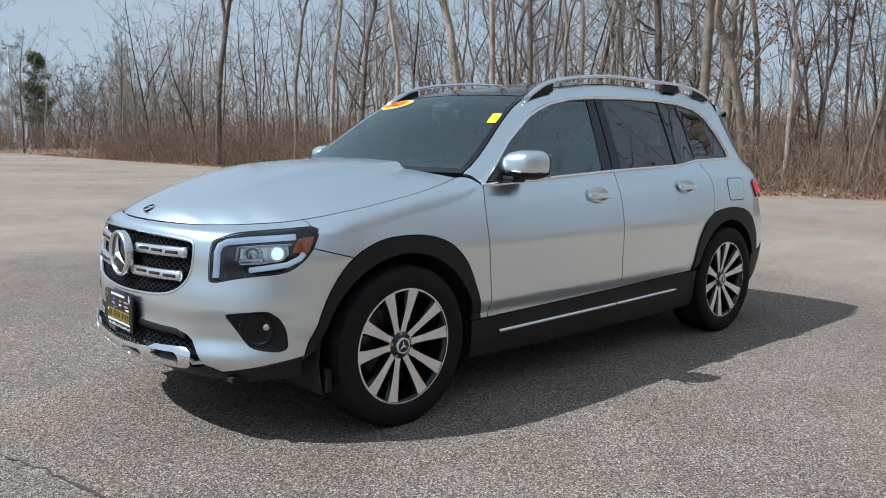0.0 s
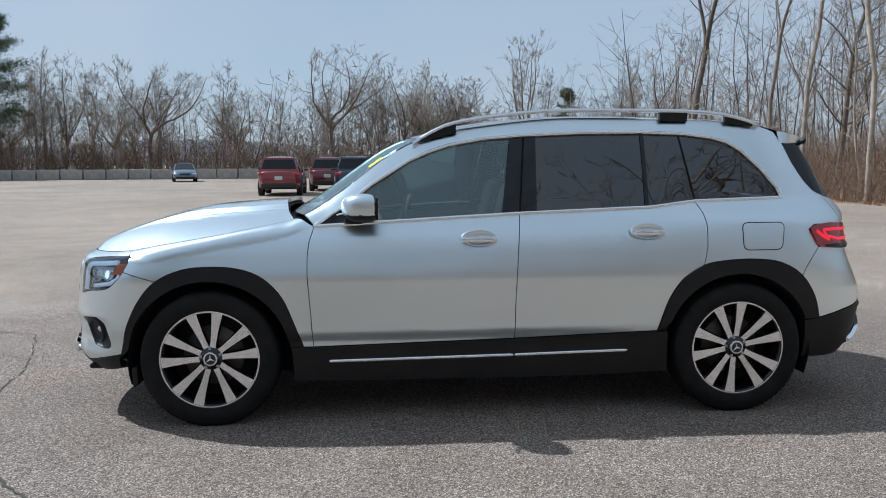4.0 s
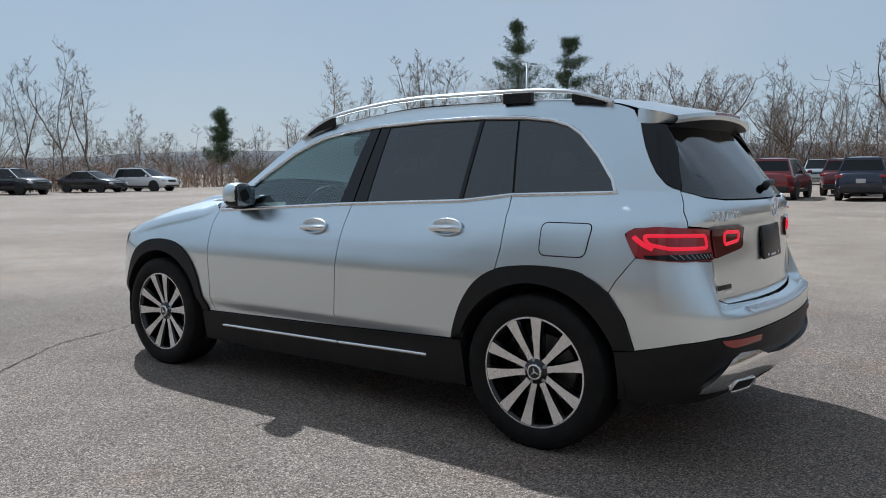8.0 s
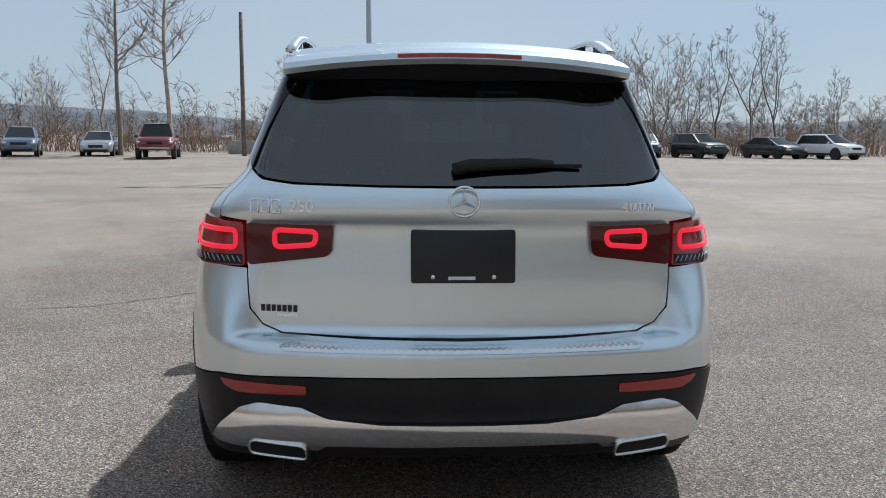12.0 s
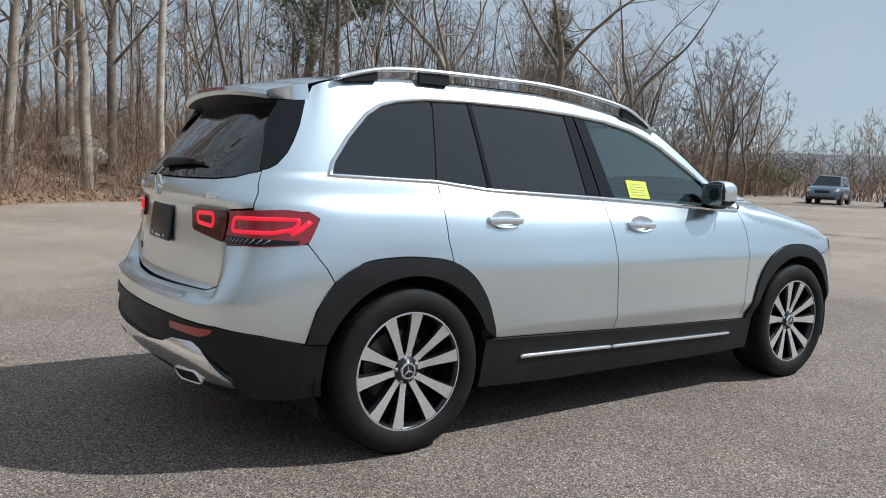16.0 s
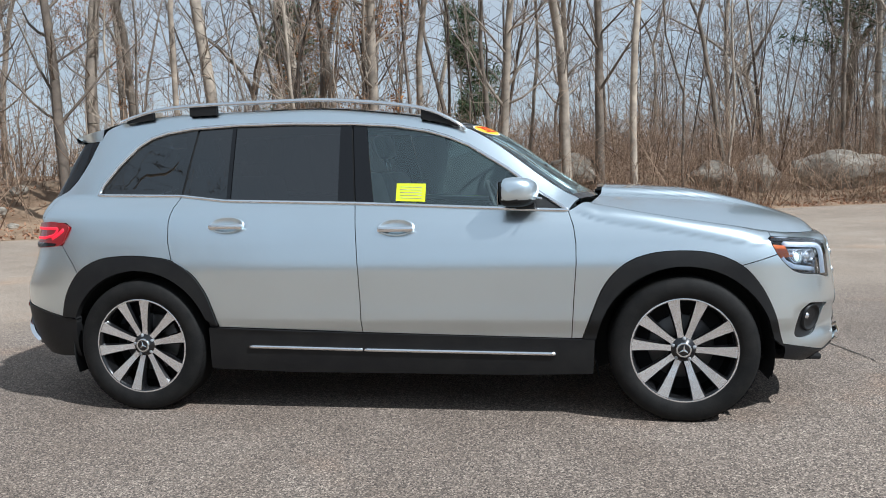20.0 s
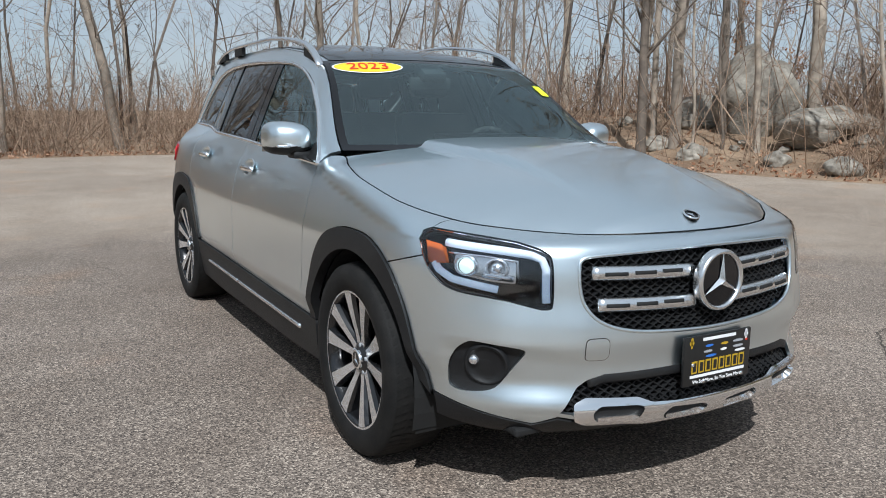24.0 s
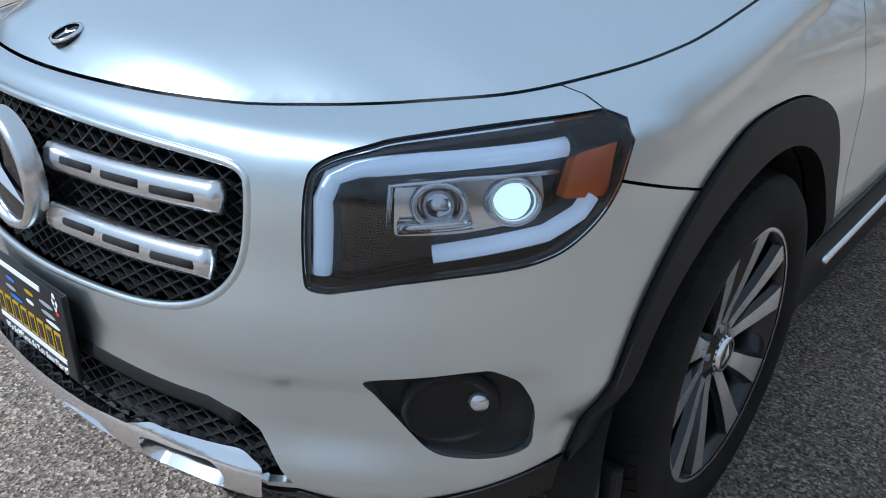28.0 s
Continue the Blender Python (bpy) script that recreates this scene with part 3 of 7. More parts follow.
    # Fuel flap outline
    if s < 0:
        flap = rounded(flip(on_side((1.435, 0.890), (1.655, 0.890), (1.680, 1.036), (1.435, 1.036)), s), 0.035)
        ff = panel("fuel_flap", flap, PAINT, car, "silver fuel filler flap", lift=0.002, thick=0.004, gap=0.003)
        ribbon(flap, 0.005, 0.001, DARK, "flap_gap", ff, "dark gap round the flap", lift=0.0005, closed=True)

# Dark inner skin behind the shut lines
for s in (1, -1):
    low = on_side((-0.98, 0.25), (1.02, 0.25), (1.02, 0.46), (1.08, 0.69), (1.2, 0.78), (1.55, 0.80), (1.78, 0.70), (1.84, 0.53), (2.0, 0.5), (2.08, 0.7), (2.0, 1.0), (1.74, 1.10), (1.2, 1.13), (0.2, 1.07), (-0.86, 1.015), (-0.95, 1.03), (-1.4, 0.97), (-1.78, 0.89), (-1.74, 0.75), (-1.6, 0.78), (-1.4, 0.80), (-1.2, 0.77), (-1.08, 0.68), (-1.0, 0.5))
    panel("inner_shell", flip(low, s), DARK, car, "dark inner body shell", lift=-0.013, gap=0, thick=0.02, step=0.06)
    panel("inner_pillar", flip(on_side((0.13, 1.09), (0.32, 1.09), (0.34, 1.51), (0.2, 1.51)), s), DARK, car, lift=-0.012, gap=0, step=0.06)
    panel("inner_pillar", flip(on_side((1.17, 1.14), (1.25, 1.14), (1.2, 1.51), (1.12, 1.51)), s), DARK, car, lift=-0.012, gap=0, step=0.06)

# Wheel housings
for s in (1, -1):
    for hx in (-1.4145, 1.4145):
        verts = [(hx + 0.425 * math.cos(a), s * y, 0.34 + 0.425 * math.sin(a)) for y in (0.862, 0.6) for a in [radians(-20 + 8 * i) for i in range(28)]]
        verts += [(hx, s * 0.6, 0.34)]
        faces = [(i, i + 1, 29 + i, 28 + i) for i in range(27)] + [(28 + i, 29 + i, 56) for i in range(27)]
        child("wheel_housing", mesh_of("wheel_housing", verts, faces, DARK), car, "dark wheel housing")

# Front: bumper cover with its openings
GRILLE = [(-0.485, 0.805), (-0.475, 0.822), (-0.44, 0.830), (-0.24, 0.838), (0.0, 0.842), (0.24, 0.838), (0.44, 0.830), (0.475, 0.822), (0.485, 0.805), (0.484, 0.70), (0.455, 0.65), (0.41, 0.620), (0.35, 0.602), (0.26, 0.590), (0.0, 0.580), (-0.26, 0.590), (-0.35, 0.602), (-0.41, 0.620), (-0.455, 0.65), (-0.484, 0.70)]
grille_uv = softened(on_nose(*GRILLE))
LOWER = [(-0.54, 0.352), (-0.49, 0.428), (-0.465, 0.447), (-0.41, 0.463), (0.0, 0.472), (0.41, 0.463), (0.465, 0.447), (0.49, 0.428), (0.54, 0.352), (0.50, 0.343), (0.0, 0.333), (-0.50, 0.343)]
lower_uv = on_nose(*LOWER)
lamp_in = on_nose((0.594, 0.672), (0.572, 0.672), (0.563, 0.680), (0.557, 0.75), (0.555, 0.818), (0.563, 0.835), (0.582, 0.849), (0.61, 0.859)) + on_side((-2.054, 0.868), (-1.945, 0.880), (-1.86, 0.889), LAMP_OUT[0])
lamp_low = on_side(LAMP_OUT[-1], (-1.868, 0.785), (-1.895, 0.757), (-1.928, 0.730), (-1.96, 0.717), (-1.992, 0.710)) + on_nose((0.72, 0.703), (0.668, 0.692))
lamp_in, lamp_low = softened(lamp_in, False), softened(lamp_low, False)
lamp_uv = lamp_in[:-1] + on_side(*LAMP_OUT[:-1]) + lamp_low
fog_uv = softened(on_nose((0.636, 0.540), (0.648, 0.549), (0.69, 0.556), (0.76, 0.566)) + on_side((-2.01, 0.563), (-1.985, 0.545), (-1.965, 0.518), (-1.944, 0.452), (-1.940, 0.42), (-1.950, 0.404), (-1.985, 0.398)) + on_nose((0.722, 0.407), (0.70, 0.418), (0.682, 0.44), (0.663, 0.479), (0.640, 0.515)))
half_top = top_line(-1.826, -2.5, 30)
right = half_top[::-1][1:] + lamp_in[::-1] + lamp_low[::-1] + on_side(*smooth_run(ARCH_F[1:])[28:], (-1.885, 0.375)) + on_nose((0.72, 0.335), (0.60, 0.305), (0.545, 0.335), (0.50, 0.325))
outline = [(0.0, half_top[-1][1])] + right + on_nose((0.0, 0.315)) + flip(right, -1)
panel("front_bumper", outline, PAINT, car, "silver front bumper and nose", holes=[grille_uv, lower_uv, fog_uv, flip(fog_uv, -1)], step=0.014)
hoodside = half_top[::-1] + top_line(-1.826, -0.98, 30)[1:]

# Hood
EDGE = np.array([body(u, v) for u, v in hoodside])
order = np.argsort(EDGE[:, 0])
EX, EY, EZ = EDGE[order].T
hood_mid = spline([-2.20, -2.17, -2.13, -2.05, -1.8, -1.47, -0.95], [0.882, 0.912, 0.940, 0.974, 1.043, 1.096, 1.128])


def hood_at(x, y):
    x, y = np.asarray(x, float), np.asarray(y, float)
    ye, ze = np.interp(x, EX, EY), np.interp(x, EX, EZ)
    r = np.clip(np.abs(y) / np.maximum(ye, 0.02), 0, 1)
    z = ze + (hood_mid(x) - ze) * (1 - r**2.6)
    wide = 0.30 + 0.10 * step01(-2.0, -1.1, x)
    z = z + 0.029 * step01(wide + 0.030, wide - 0.012, np.abs(y)) * step01(-2.08, -1.5, x)
    return np.stack([x, y, z], -1)


def up_normal(surf):
    def f(x, y, e=0.005):
        n = np.cross(surf(x + e, y) - surf(x - e, y), surf(x, y + e) - surf(x, y - e))
        return n / np.linalg.norm(n, axis=-1, keepdims=True)

    return f


hood_out = [(float(a), float(b)) for a, b, _ in EDGE]
back = [(-1.075 + 0.095 * (y / 0.735) ** 2, y) for y in np.linspace(0.70, -0.70, 13)]
hood_out = [(a, b) for a, b in hood_out if a <= -0.975] + back + [(a, -b) for a, b in hood_out[::-1] if b > 0.001 and a <= -0.975]
if area(hood_out) < 0:
    hood_out = hood_out[::-1]
v, f, n = sheet(hood_out, hood_at, up_normal(hood_at), step=0.016, gap=0.003, thick=0.02)
hood = child("hood", mesh_of("hood", v, f, PAINT, True, n), car, "silver hood with two raised creases")
under = [(a * 0.985 - 0.01, b * 0.985) for a, b in hood_out]
v, f, n = sheet(under, hood_at, up_normal(hood_at), step=0.08, gap=0, lift=-0.03)
child("inner_shell", mesh_of("inner_shell", v, f, DARK, True, n), car)


def grid_mesh(name, fn, us, vs, mat, parent, label="", smooth=True):
    verts = [fn(a, b) for b in vs for a in us]
    k = len(us)
    faces = [(j * k + i, (j + 1) * k + i, (j + 1) * k + i + 1, j * k + i + 1) for j in range(len(vs) - 1) for i in range(k - 1)]
    return child(name, mesh_of(name, verts, faces, mat, smooth), parent, label)


def edge_at(x):
    u = hood_edge_u(x)
    return body(u, 2.0)


SHIELD = [edge_at(x) for x in np.linspace(-0.93, -0.30, 25)]


def shield(a, b):
    """The windscreen: a across from -1 to 1, b up from 0 to 1."""
    e = np.array([np.interp(b, np.linspace(0, 1, 25), [p[i] for p in SHIELD]) for i in range(3)])
    c = 1 - a * a
    return (e[0] - c * (0.115 - 0.05 * b), a * (e[1] - 0.004), e[2] + 0.018 * b * c + 0.002)


LR = list(np.linspace(-1, 1, 41))
grid_mesh("windscreen", shield, list(np.linspace(-0.955, 0.955, 41)), list(np.linspace(0.07, 0.94, 24)), GLASS, car, "clear windscreen")
for lo, hi, l2, h2 in ((-1, -0.955, 0, 1), (0.955, 1, 0, 1), (-0.955, 0.955, 0, 0.07), (-0.955, 0.955, 0.94, 1)):
    grid_mesh("windscreen_border", shield, list(np.linspace(lo, hi, 31 if hi - lo > 1 else 3)), list(np.linspace(l2, h2, 24 if h2 - l2 > 0.5 else 3)), GLOSSBLACK, car, "black printed glass border")
ROOFX = np.linspace(-0.30, 1.755, 43)
ROOF = np.array([edge_at(x) for x in ROOFX])


def roof_at(a, x):
    e = np.array([np.interp(x, ROOFX, ROOF[:, i]) for i in range(3)])
    c = 1 - a * a
    fwd = 0.065 * c * float(step01(0.3, -0.3, x))
    return (x - fwd, a * e[1], e[2] + c * (0.018 + 0.017 * float(step01(-0.3, 0.4, x))))


grid_mesh("roof", roof_at, LR, list(ROOFX), PAINT, car, "silver roof skin")


def pano(a, x):
    p = roof_at(a, x)
    return (p[0], p[1], p[2] + 0.004)


grid_mesh("roof_glass", pano, list(np.linspace(-0.93, 0.93, 31)), list(np.linspace(-0.30, 0.98, 25)), GLOSSBLACK, car, "black panoramic roof glass")

# Roof rails
for s in (1, -1):
    def rail_point(x, up):
        e = edge_at(x)
        return (x, s * (e[1] + 0.012), e[2] + up)

    xs = np.linspace(-0.34, 1.64, 45)
    rise = spline([-0.34, -0.27, -0.12, 0.1, 0.6, 1.1, 1.4, 1.56, 1.64], [-0.010, 0.014, 0.044, 0.050, 0.046, 0.044, 0.037, 0.016, 0.0])
    verts, faces = [], []
    sect = [(-0.019, -0.007), (-0.019, 0.006), (-0.010, 0.013), (0.010, 0.013), (0.019, 0.004), (0.019, -0.007)]
    for x in xs:
        p = rail_point(float(x), float(rise(x)))
        verts += [(p[0], p[1] + s * a, p[2] + b) for a, b in sect]
    k = len(sect)
    for i in range(len(xs) - 1):
        for j in range(k):
            q = (i * k + j, i * k + (j + 1) % k, (i + 1) * k + (j + 1) % k, (i + 1) * k + j)
            faces.append(q if s < 0 else q[::-1])
    faces += [tuple(range(k)), tuple(range((len(xs) - 1) * k, len(xs) * k))]
    rail = child("roof_rail", mesh_of("roof_rail", verts, faces, SATIN, True), car, "satin silver roof rail")
    for x0, x1 in ((-0.30, -0.10), (1.06, 1.22), (1.44, 1.60)):
        verts, faces = [], []
        for x in np.linspace(x0, x1, 8):
            p, e = rail_point(float(x), float(rise(x)) - 0.004), edge_at(float(x))
            for dy in (-0.013, 0.013):
                verts += [(p[0], p[1] + dy, p[2]), (p[0], p[1] + dy, e[2] - 0.012)]
        for i in range(7):
            a = i * 4
            faces += [(a, a + 4, a + 5, a + 1), (a + 2, a + 3, a + 7, a + 6)]
        faces += [(0, 1, 3, 2), (28, 30, 31, 29)]
        child("rail_foot", mesh_of("rail_foot", verts, faces, CLAD), rail, "black rail foot")

# Rear: hatch, glass, spoiler, bumper
PILLAR = on_tail((0.648, 1.174), (0.640, 1.19), (0.622, 1.24), (0.598, 1.30), (0.562, 1.37), (0.535, 1.42), (0.515, 1.455))
gl = PILLAR[::-1] + on_tail((0.60, 1.150), (0.5, 1.138), (0.25, 1.133), (0, 1.132))
top = on_tail((0.30, 1.47))
half = gl + [(2 * HALF - u, v) for u, v in gl[::-1][1:]] + [(2 * HALF - u, v) for u, v in top] + top
panel("rear_window", half, PRIVACY, car, "dark tinted rear window", lift=-0.004, thick=0.006)
for s in (1, -1):
    fr = on_side(*DLINE[1:]) + PILLAR
    panel("rear_window_border", flip(fr, s), GLOSSBLACK, car, "gloss black glass edge", lift=0.002, thick=0.02, step=0.012)
h = on_tail((0, 1.127), (0.25, 1.128), (0.5, 1.133), (0.60, 1.145)) + on_side((1.989, 1.174), *HATCH_SIDE) + on_tail((0.648, 1.02), (0.645, 0.885), (0.636, 0.76), (0.60, 0.712), (0.54, 0.69), (0.3, 0.684), (0, 0.682))
hatch = panel("tailgate", h + [(2 * HALF - u, v) for u, v in h[::-1][1:-1]], PAINT, car, "silver tailgate", step=0.022)
REARB = on_tail((0, 0.682), (0.3, 0.684), (0.54, 0.690), (0.60, 0.712), (0.636, 0.760), (0.645, 0.882)) + on_side((1.875, 0.90), (1.80, 0.80), (1.772, 0.748), (1.845, 0.64), (1.885, 0.51), (2.05, 0.548)) + on_tail((0.72, 0.575), (0.45, 0.586), (0, 0.59))
panel("rear_bumper", REARB + [(2 * HALF - u, v) for u, v in REARB[::-1][1:-1]], PAINT, car, "silver rear bumper with a loading edge", step=0.02)
step_pad = on_tail((0, 0.676), (0.5, 0.679), (0.54, 0.672), (0.52, 0.6585), (0, 0.6575))
panel("loading_sill", step_pad + [(2 * HALF - u, v) for u, v in step_pad[::-1][1:-1]], SATIN, car, "ribbed metal loading sill", lift=0.004, step=0.02)
low = on_side((1.885, 0.51), (2.05, 0.548)) + on_tail((0.72, 0.575), (0.45, 0.586), (0, 0.59), (0, 0.33), (0.4, 0.31), (0.66, 0.29)) + on_side((1.95, 0.28), (1.80, 0.285), (1.795, 0.5))
full = low[:5] + [(2 * HALF - u, v) for u, v in (low[:4])[::-1]] + [(2 * HALF - u, v) for u, v in low[6:][::-1]] + low[5:]
panel("rear_valance", full, CLAD, car, "black lower rear bumper", lift=0.006, thick=0.04, step=0.025)
ch = on_tail((0, 0.458), (0.24, 0.459), (0.39, 0.472), (0.47, 0.497), (0.60, 0.502), (0.655, 0.485), (0.705, 0.435), (0.745, 0.372), (0.738, 0.335), (0.60, 0.320), (0.45, 0.323), (0.40, 0.382), (0, 0.388))
bowed_panel("rear_skid_plate", ch + [(2 * HALF - u, v) for u, v in ch[::-1][1:-1]], CHROME, car, "dusty chrome rear skid plate", lambda u: 0.425 - 0.012 * step01(0.45, 0.75, np.abs(HALF - np.abs((u + HALF) % (2 * HALF) - HALF))), 0.085, 0.030, lift=0.003, thick=0.02, step=0.016)
for s in (1, -1):
    # Tail lamps in two pieces with lit loops
    lo = on_tail((0.648, 1.020), (0.645, 0.884)) + on_side((2.04, 0.882), (1.90, 0.893), (1.868, 0.905), (1.838, 0.965), (1.824, 0.997), (1.85, 1.018), (1.95, 1.03))
    lamp = panel("tail_lamp", flip(rounded(lo, 0.02), s), REDLENS, car, "red tail lamp on the rear corner", lift=0.012, thick=0.03, step=0.02)
    li = on_tail((0.64, 1.022), (0.375, 1.02), (0.383, 0.935), (0.40, 0.918), (0.64, 0.887))
    lamp2 = panel("tail_lamp", flip(rounded(li, 0.018), s), REDDARK, car, "red tail lamp on the tailgate", lift=0.014, thick=0.02, step=0.02)
    loop = on_tail((0.555, 1.000), (0.43, 0.996), (0.435, 0.955), (0.555, 0.945))
    ribbon(rounded(flip(loop, s), 0.02), 0.016, 0.006, REDGLOW, "light_loop", lamp2, "glowing red loop", lift=0.0135, closed=True)
    loop = on_tail((0.675, 0.992), (0.675, 0.938)) + on_side((2.00, 0.938), (1.92, 0.955), (1.90, 0.99))
    ribbon(rounded(flip(loop, s), 0.02), 0.016, 0.006, REDGLOW, "light_loop", lamp, "glowing red loop", lift=0.0115, closed=True)
    ribbon(flip(on_side((1.86, 0.985), (1.90, 0.955), (1.94, 0.935)), s), 0.02, 0.004, REDGLOW, "light_bar", lamp, "lit red bar", lift=0.0115)
    band = on_tail((0.655, 0.890), (0.72, 0.889)) + on_side((2.04, 0.888), (1.915, 0.897), (1.905, 0.910), (2.04, 0.915)) + on_tail((0.72, 0.917), (0.655, 0.919))
    panel("lens_band", flip(band, s), GLOSSBLACK, lamp, "black ribbed strip", lift=0.0135, gap=0, thick=0.004, step=0.02)
    for i in range(9):
        y0 = 0.66 + 0.016 * i
        ribbon(flip(on_tail((y0, 0.896), (y0 + 0.010, 0.913)), s), 0.0035, 0.0015, GREY, "lens_rib", lamp, lift=0.0145)
    rf = on_tail((0.455, 0.535), (0.66, 0.530), (0.70, 0.545), (0.715, 0.565), (0.455, 0.562))
    panel("rear_reflector", flip(rounded(rf, 0.008), s), REFLECTOR, car, "red bumper reflector", lift=0.011, thick=0.012, gap=0)
    # Exhaust trims
    ex = rounded(on_tail((0.455, 0.340), (0.458, 0.384), (0.618, 0.394), (0.630, 0.350)), 0.02)
    panel("exhaust_opening", flip(ex, s), DARK, car, "dark tailpipe opening", lift=0.030, gap=0.004, thick=0.01)
    ribbon(flip(ex, s), 0.008, 0.009, SATIN, "exhaust_trim", car, "chrome tailpipe trim", lift=0.028, closed=True)


def spoiler(a, b):
    c = 1 - a * a
    p = roof_at(a, 1.755)
    tip = 1.925 + 0.052 * (1 - abs(a) ** 3)
    return (p[0] + 0.004 + (tip - 1.749) * b, p[1] * (1 - 0.0 * b), p[2] - 0.030 * b - 0.012 * b * b)


SP = list(np.linspace(0, 1, 7))
verts, faces, k = [], [], len(LR)
rows_ = [[spoiler(a, b) for a in LR] for b in SP]
last = rows_[-1]
rows_.append([(p[0] + 0.004, p[1], p[2] - 0.018) for p in last])
rows_.append([(p[0] - 0.01, p[1], p[2] - 0.034) for p in last])
for r in rows_:
    verts += r
faces = [(j * k + i, j * k + i + 1, (j + 1) * k + i + 1, (j + 1) * k + i) for j in range(len(rows_) - 1) for i in range(k - 1)]
sp = child("roof_spoiler", mesh_of("roof_spoiler", verts, faces, PAINT, True), car, "silver roof spoiler")
sp.data.set_sharp_from_angle(angle=radians(35))
und = [[(p[0] - 0.01, p[1], p[2] - 0.0345) for p in last], [(1.855 + 0.06 * (1 - a * a), a * 0.515, 1.452) for a in LR]]
verts = und[0] + und[1]
child("spoiler_underside", mesh_of("spoiler_underside", verts, [(i, k + i, k + i + 1, i + 1) for i in range(k - 1)], CLAD, True), car, "black spoiler underside")
for s in (1, -1):
    a0 = [spoiler(s, b) for b in SP]
    verts = [(p[0], p[1], p[2]) for p in a0] + [(1.762 + 0.155 * b, s * (0.580 - 0.062 * b), 1.470 + 0.0 * b) for b in SP]
    fs = [(i, i + 1, 8 + i, 7 + i) for i in range(6)]
    child("spoiler_side", mesh_of("spoiler_side", verts, fs if s < 0 else [q[::-1] for q in fs], PAINT, True), car)
verts = []
for i in range(13, 28):
    p = rows_[-3][i]
    verts += [(p[0] + 0.0045, p[1], p[2] - 0.002), (p[0] + 0.0055, p[1], p[2] - 0.014)]
child("brake_light", mesh_of("brake_light", verts, [(2 * i, 2 * i + 1, 2 * i + 3, 2 * i + 2) for i in range(14)], REFLECTOR), car, "unlit red high brake light")

# ---- front details ----
def lattice(outline, pitch, slope, width, name, parent, label, lift, depth=0.012):
    """Crossed diagonal bars on the nose, cut to an outline."""
    p = np.array(outline)
    lo, hi = p.min(0), p.max(0)
    verts, faces = [], []
    for sgn in (1, -1):
        c = lo[1] - sgn * slope * (hi[0] if sgn > 0 else lo[0]) - pitch
        end = hi[1] + slope * (hi[0] - lo[0]) + abs(lo[1]) + 2
        while c < end:
            xs = np.arange(lo[0], hi[0], 0.008)
            q = np.stack([xs, sgn * slope * xs + c], 1)
            ok = inside(outline, q)
            i = 0
            while i < len(q):
                if ok[i]:
                    j = i
                    while j + 1 < len(q) and ok[j + 1]:
                        j += 1
                    if j > i:
                        for a, b in zip(*[iter(np.linspace(i, j, max(2, (j - i) // 6 + 2)).astype(int).repeat(2)[1:-1])] * 2):
                            P, Q = q[a], q[b]
                            n = normal_at(P[0], P[1])
                            A, B = body(*P) + n * lift, body(*Q) + n * lift
                            d = (B - A) / max(np.linalg.norm(B - A), 1e-6)
                            w = np.cross(n, d) * width / 2
                            k = len(verts)
                            verts += [A - w * 1.6 - n * depth, A - w * 0.5, A + w * 0.5, A + w * 1.6 - n * depth, B - w * 1.6 - n * depth, B - w * 0.5, B + w * 0.5, B + w * 1.6 - n * depth]
                            faces += [(k, k + 1, k + 5, k + 4), (k + 1, k + 2, k + 6, k + 5), (k + 2, k + 3, k + 7, k + 6)]
                    i = j + 1
                else:
                    i += 1
            c += pitch
    return child(name, mesh_of(name, verts, faces, CLAD), parent, label)


grille = panel("grille", grille_uv, DARK, car, "black diamond-mesh radiator grille", lift=-0.05, gap=-0.01, thick=0.01)
lattice(grille_uv, 0.023, 0.62, 0.0052, "grille_mesh", grille, "black diamond mesh", -0.018)
ribbon(grille_uv, 0.012, 0.006, PAINT, "grille_frame", grille, "silver grille rim", lift=-0.002, closed=True)
intake = panel("lower_intake", lower_uv, DARK, car, "black mesh lower intake", lift=-0.05, gap=-0.01, thick=0.01)
lattice(lower_uv, 0.025, 0.62, 0.0055, "intake_mesh", intake, "black diamond mesh", -0.02)
ribbon(on_nose((-0.462, 0.440), (-0.41, 0.455), (0, 0.464), (0.41, 0.455), (0.462, 0.440)), 0.034, 0.006, CLAD, "intake_lip", intake, "black plastic lip", lift=-0.004)
for s in (1, -1):
    for z0, z1, w in ((0.783, 0.762, 0.462), (0.690, 0.664, 0.448)):
        mid_z = (z0 + z1) / 2
        path = flip(on_nose((0.085, mid_z - 0.004), (0.25, mid_z), (w - 0.015, mid_z + 0.006)), s)
        bar = ribbon(path, 0.044, 0.014, SATIN, "grille_bar", grille, "satin silver grille bar with dark slots", lift=-0.004)
        for y0 in (0.135, 0.235, 0.335):
            pth = flip(on_nose((y0, mid_z), (y0 + 0.075, mid_z + 0.002)), s)
            ribbon(pth, 0.012, 0.003, DARK, "slot", bar, "dark slot", lift=0.009)
# Front emblem: ring and three-pointed star
EMZ, EMX = 0.735, -2.300
em_v, em_f = lathe([(0.098, -0.03), (0.100, -0.004), (0.095, 0.004), (0.088, 0.004), (0.083, -0.004), (0.083, -0.01)], 48)
emblem = child("emblem", mesh_of("emblem", [(EMX - b, a, EMZ + c) for a, b, c in em_v], [q[::-1] for q in em_f], SATIN, True), grille, "silver ring emblem on the grille")
dv, df = lathe([(0.0, -0.002), (0.084, -0.006)], 48)
child("emblem_disc", mesh_of("emblem_disc", [(EMX - b, a, EMZ + c) for a, b, c in dv], [q[::-1] for q in df], GLOSSBLACK, True), grille, "black disc")


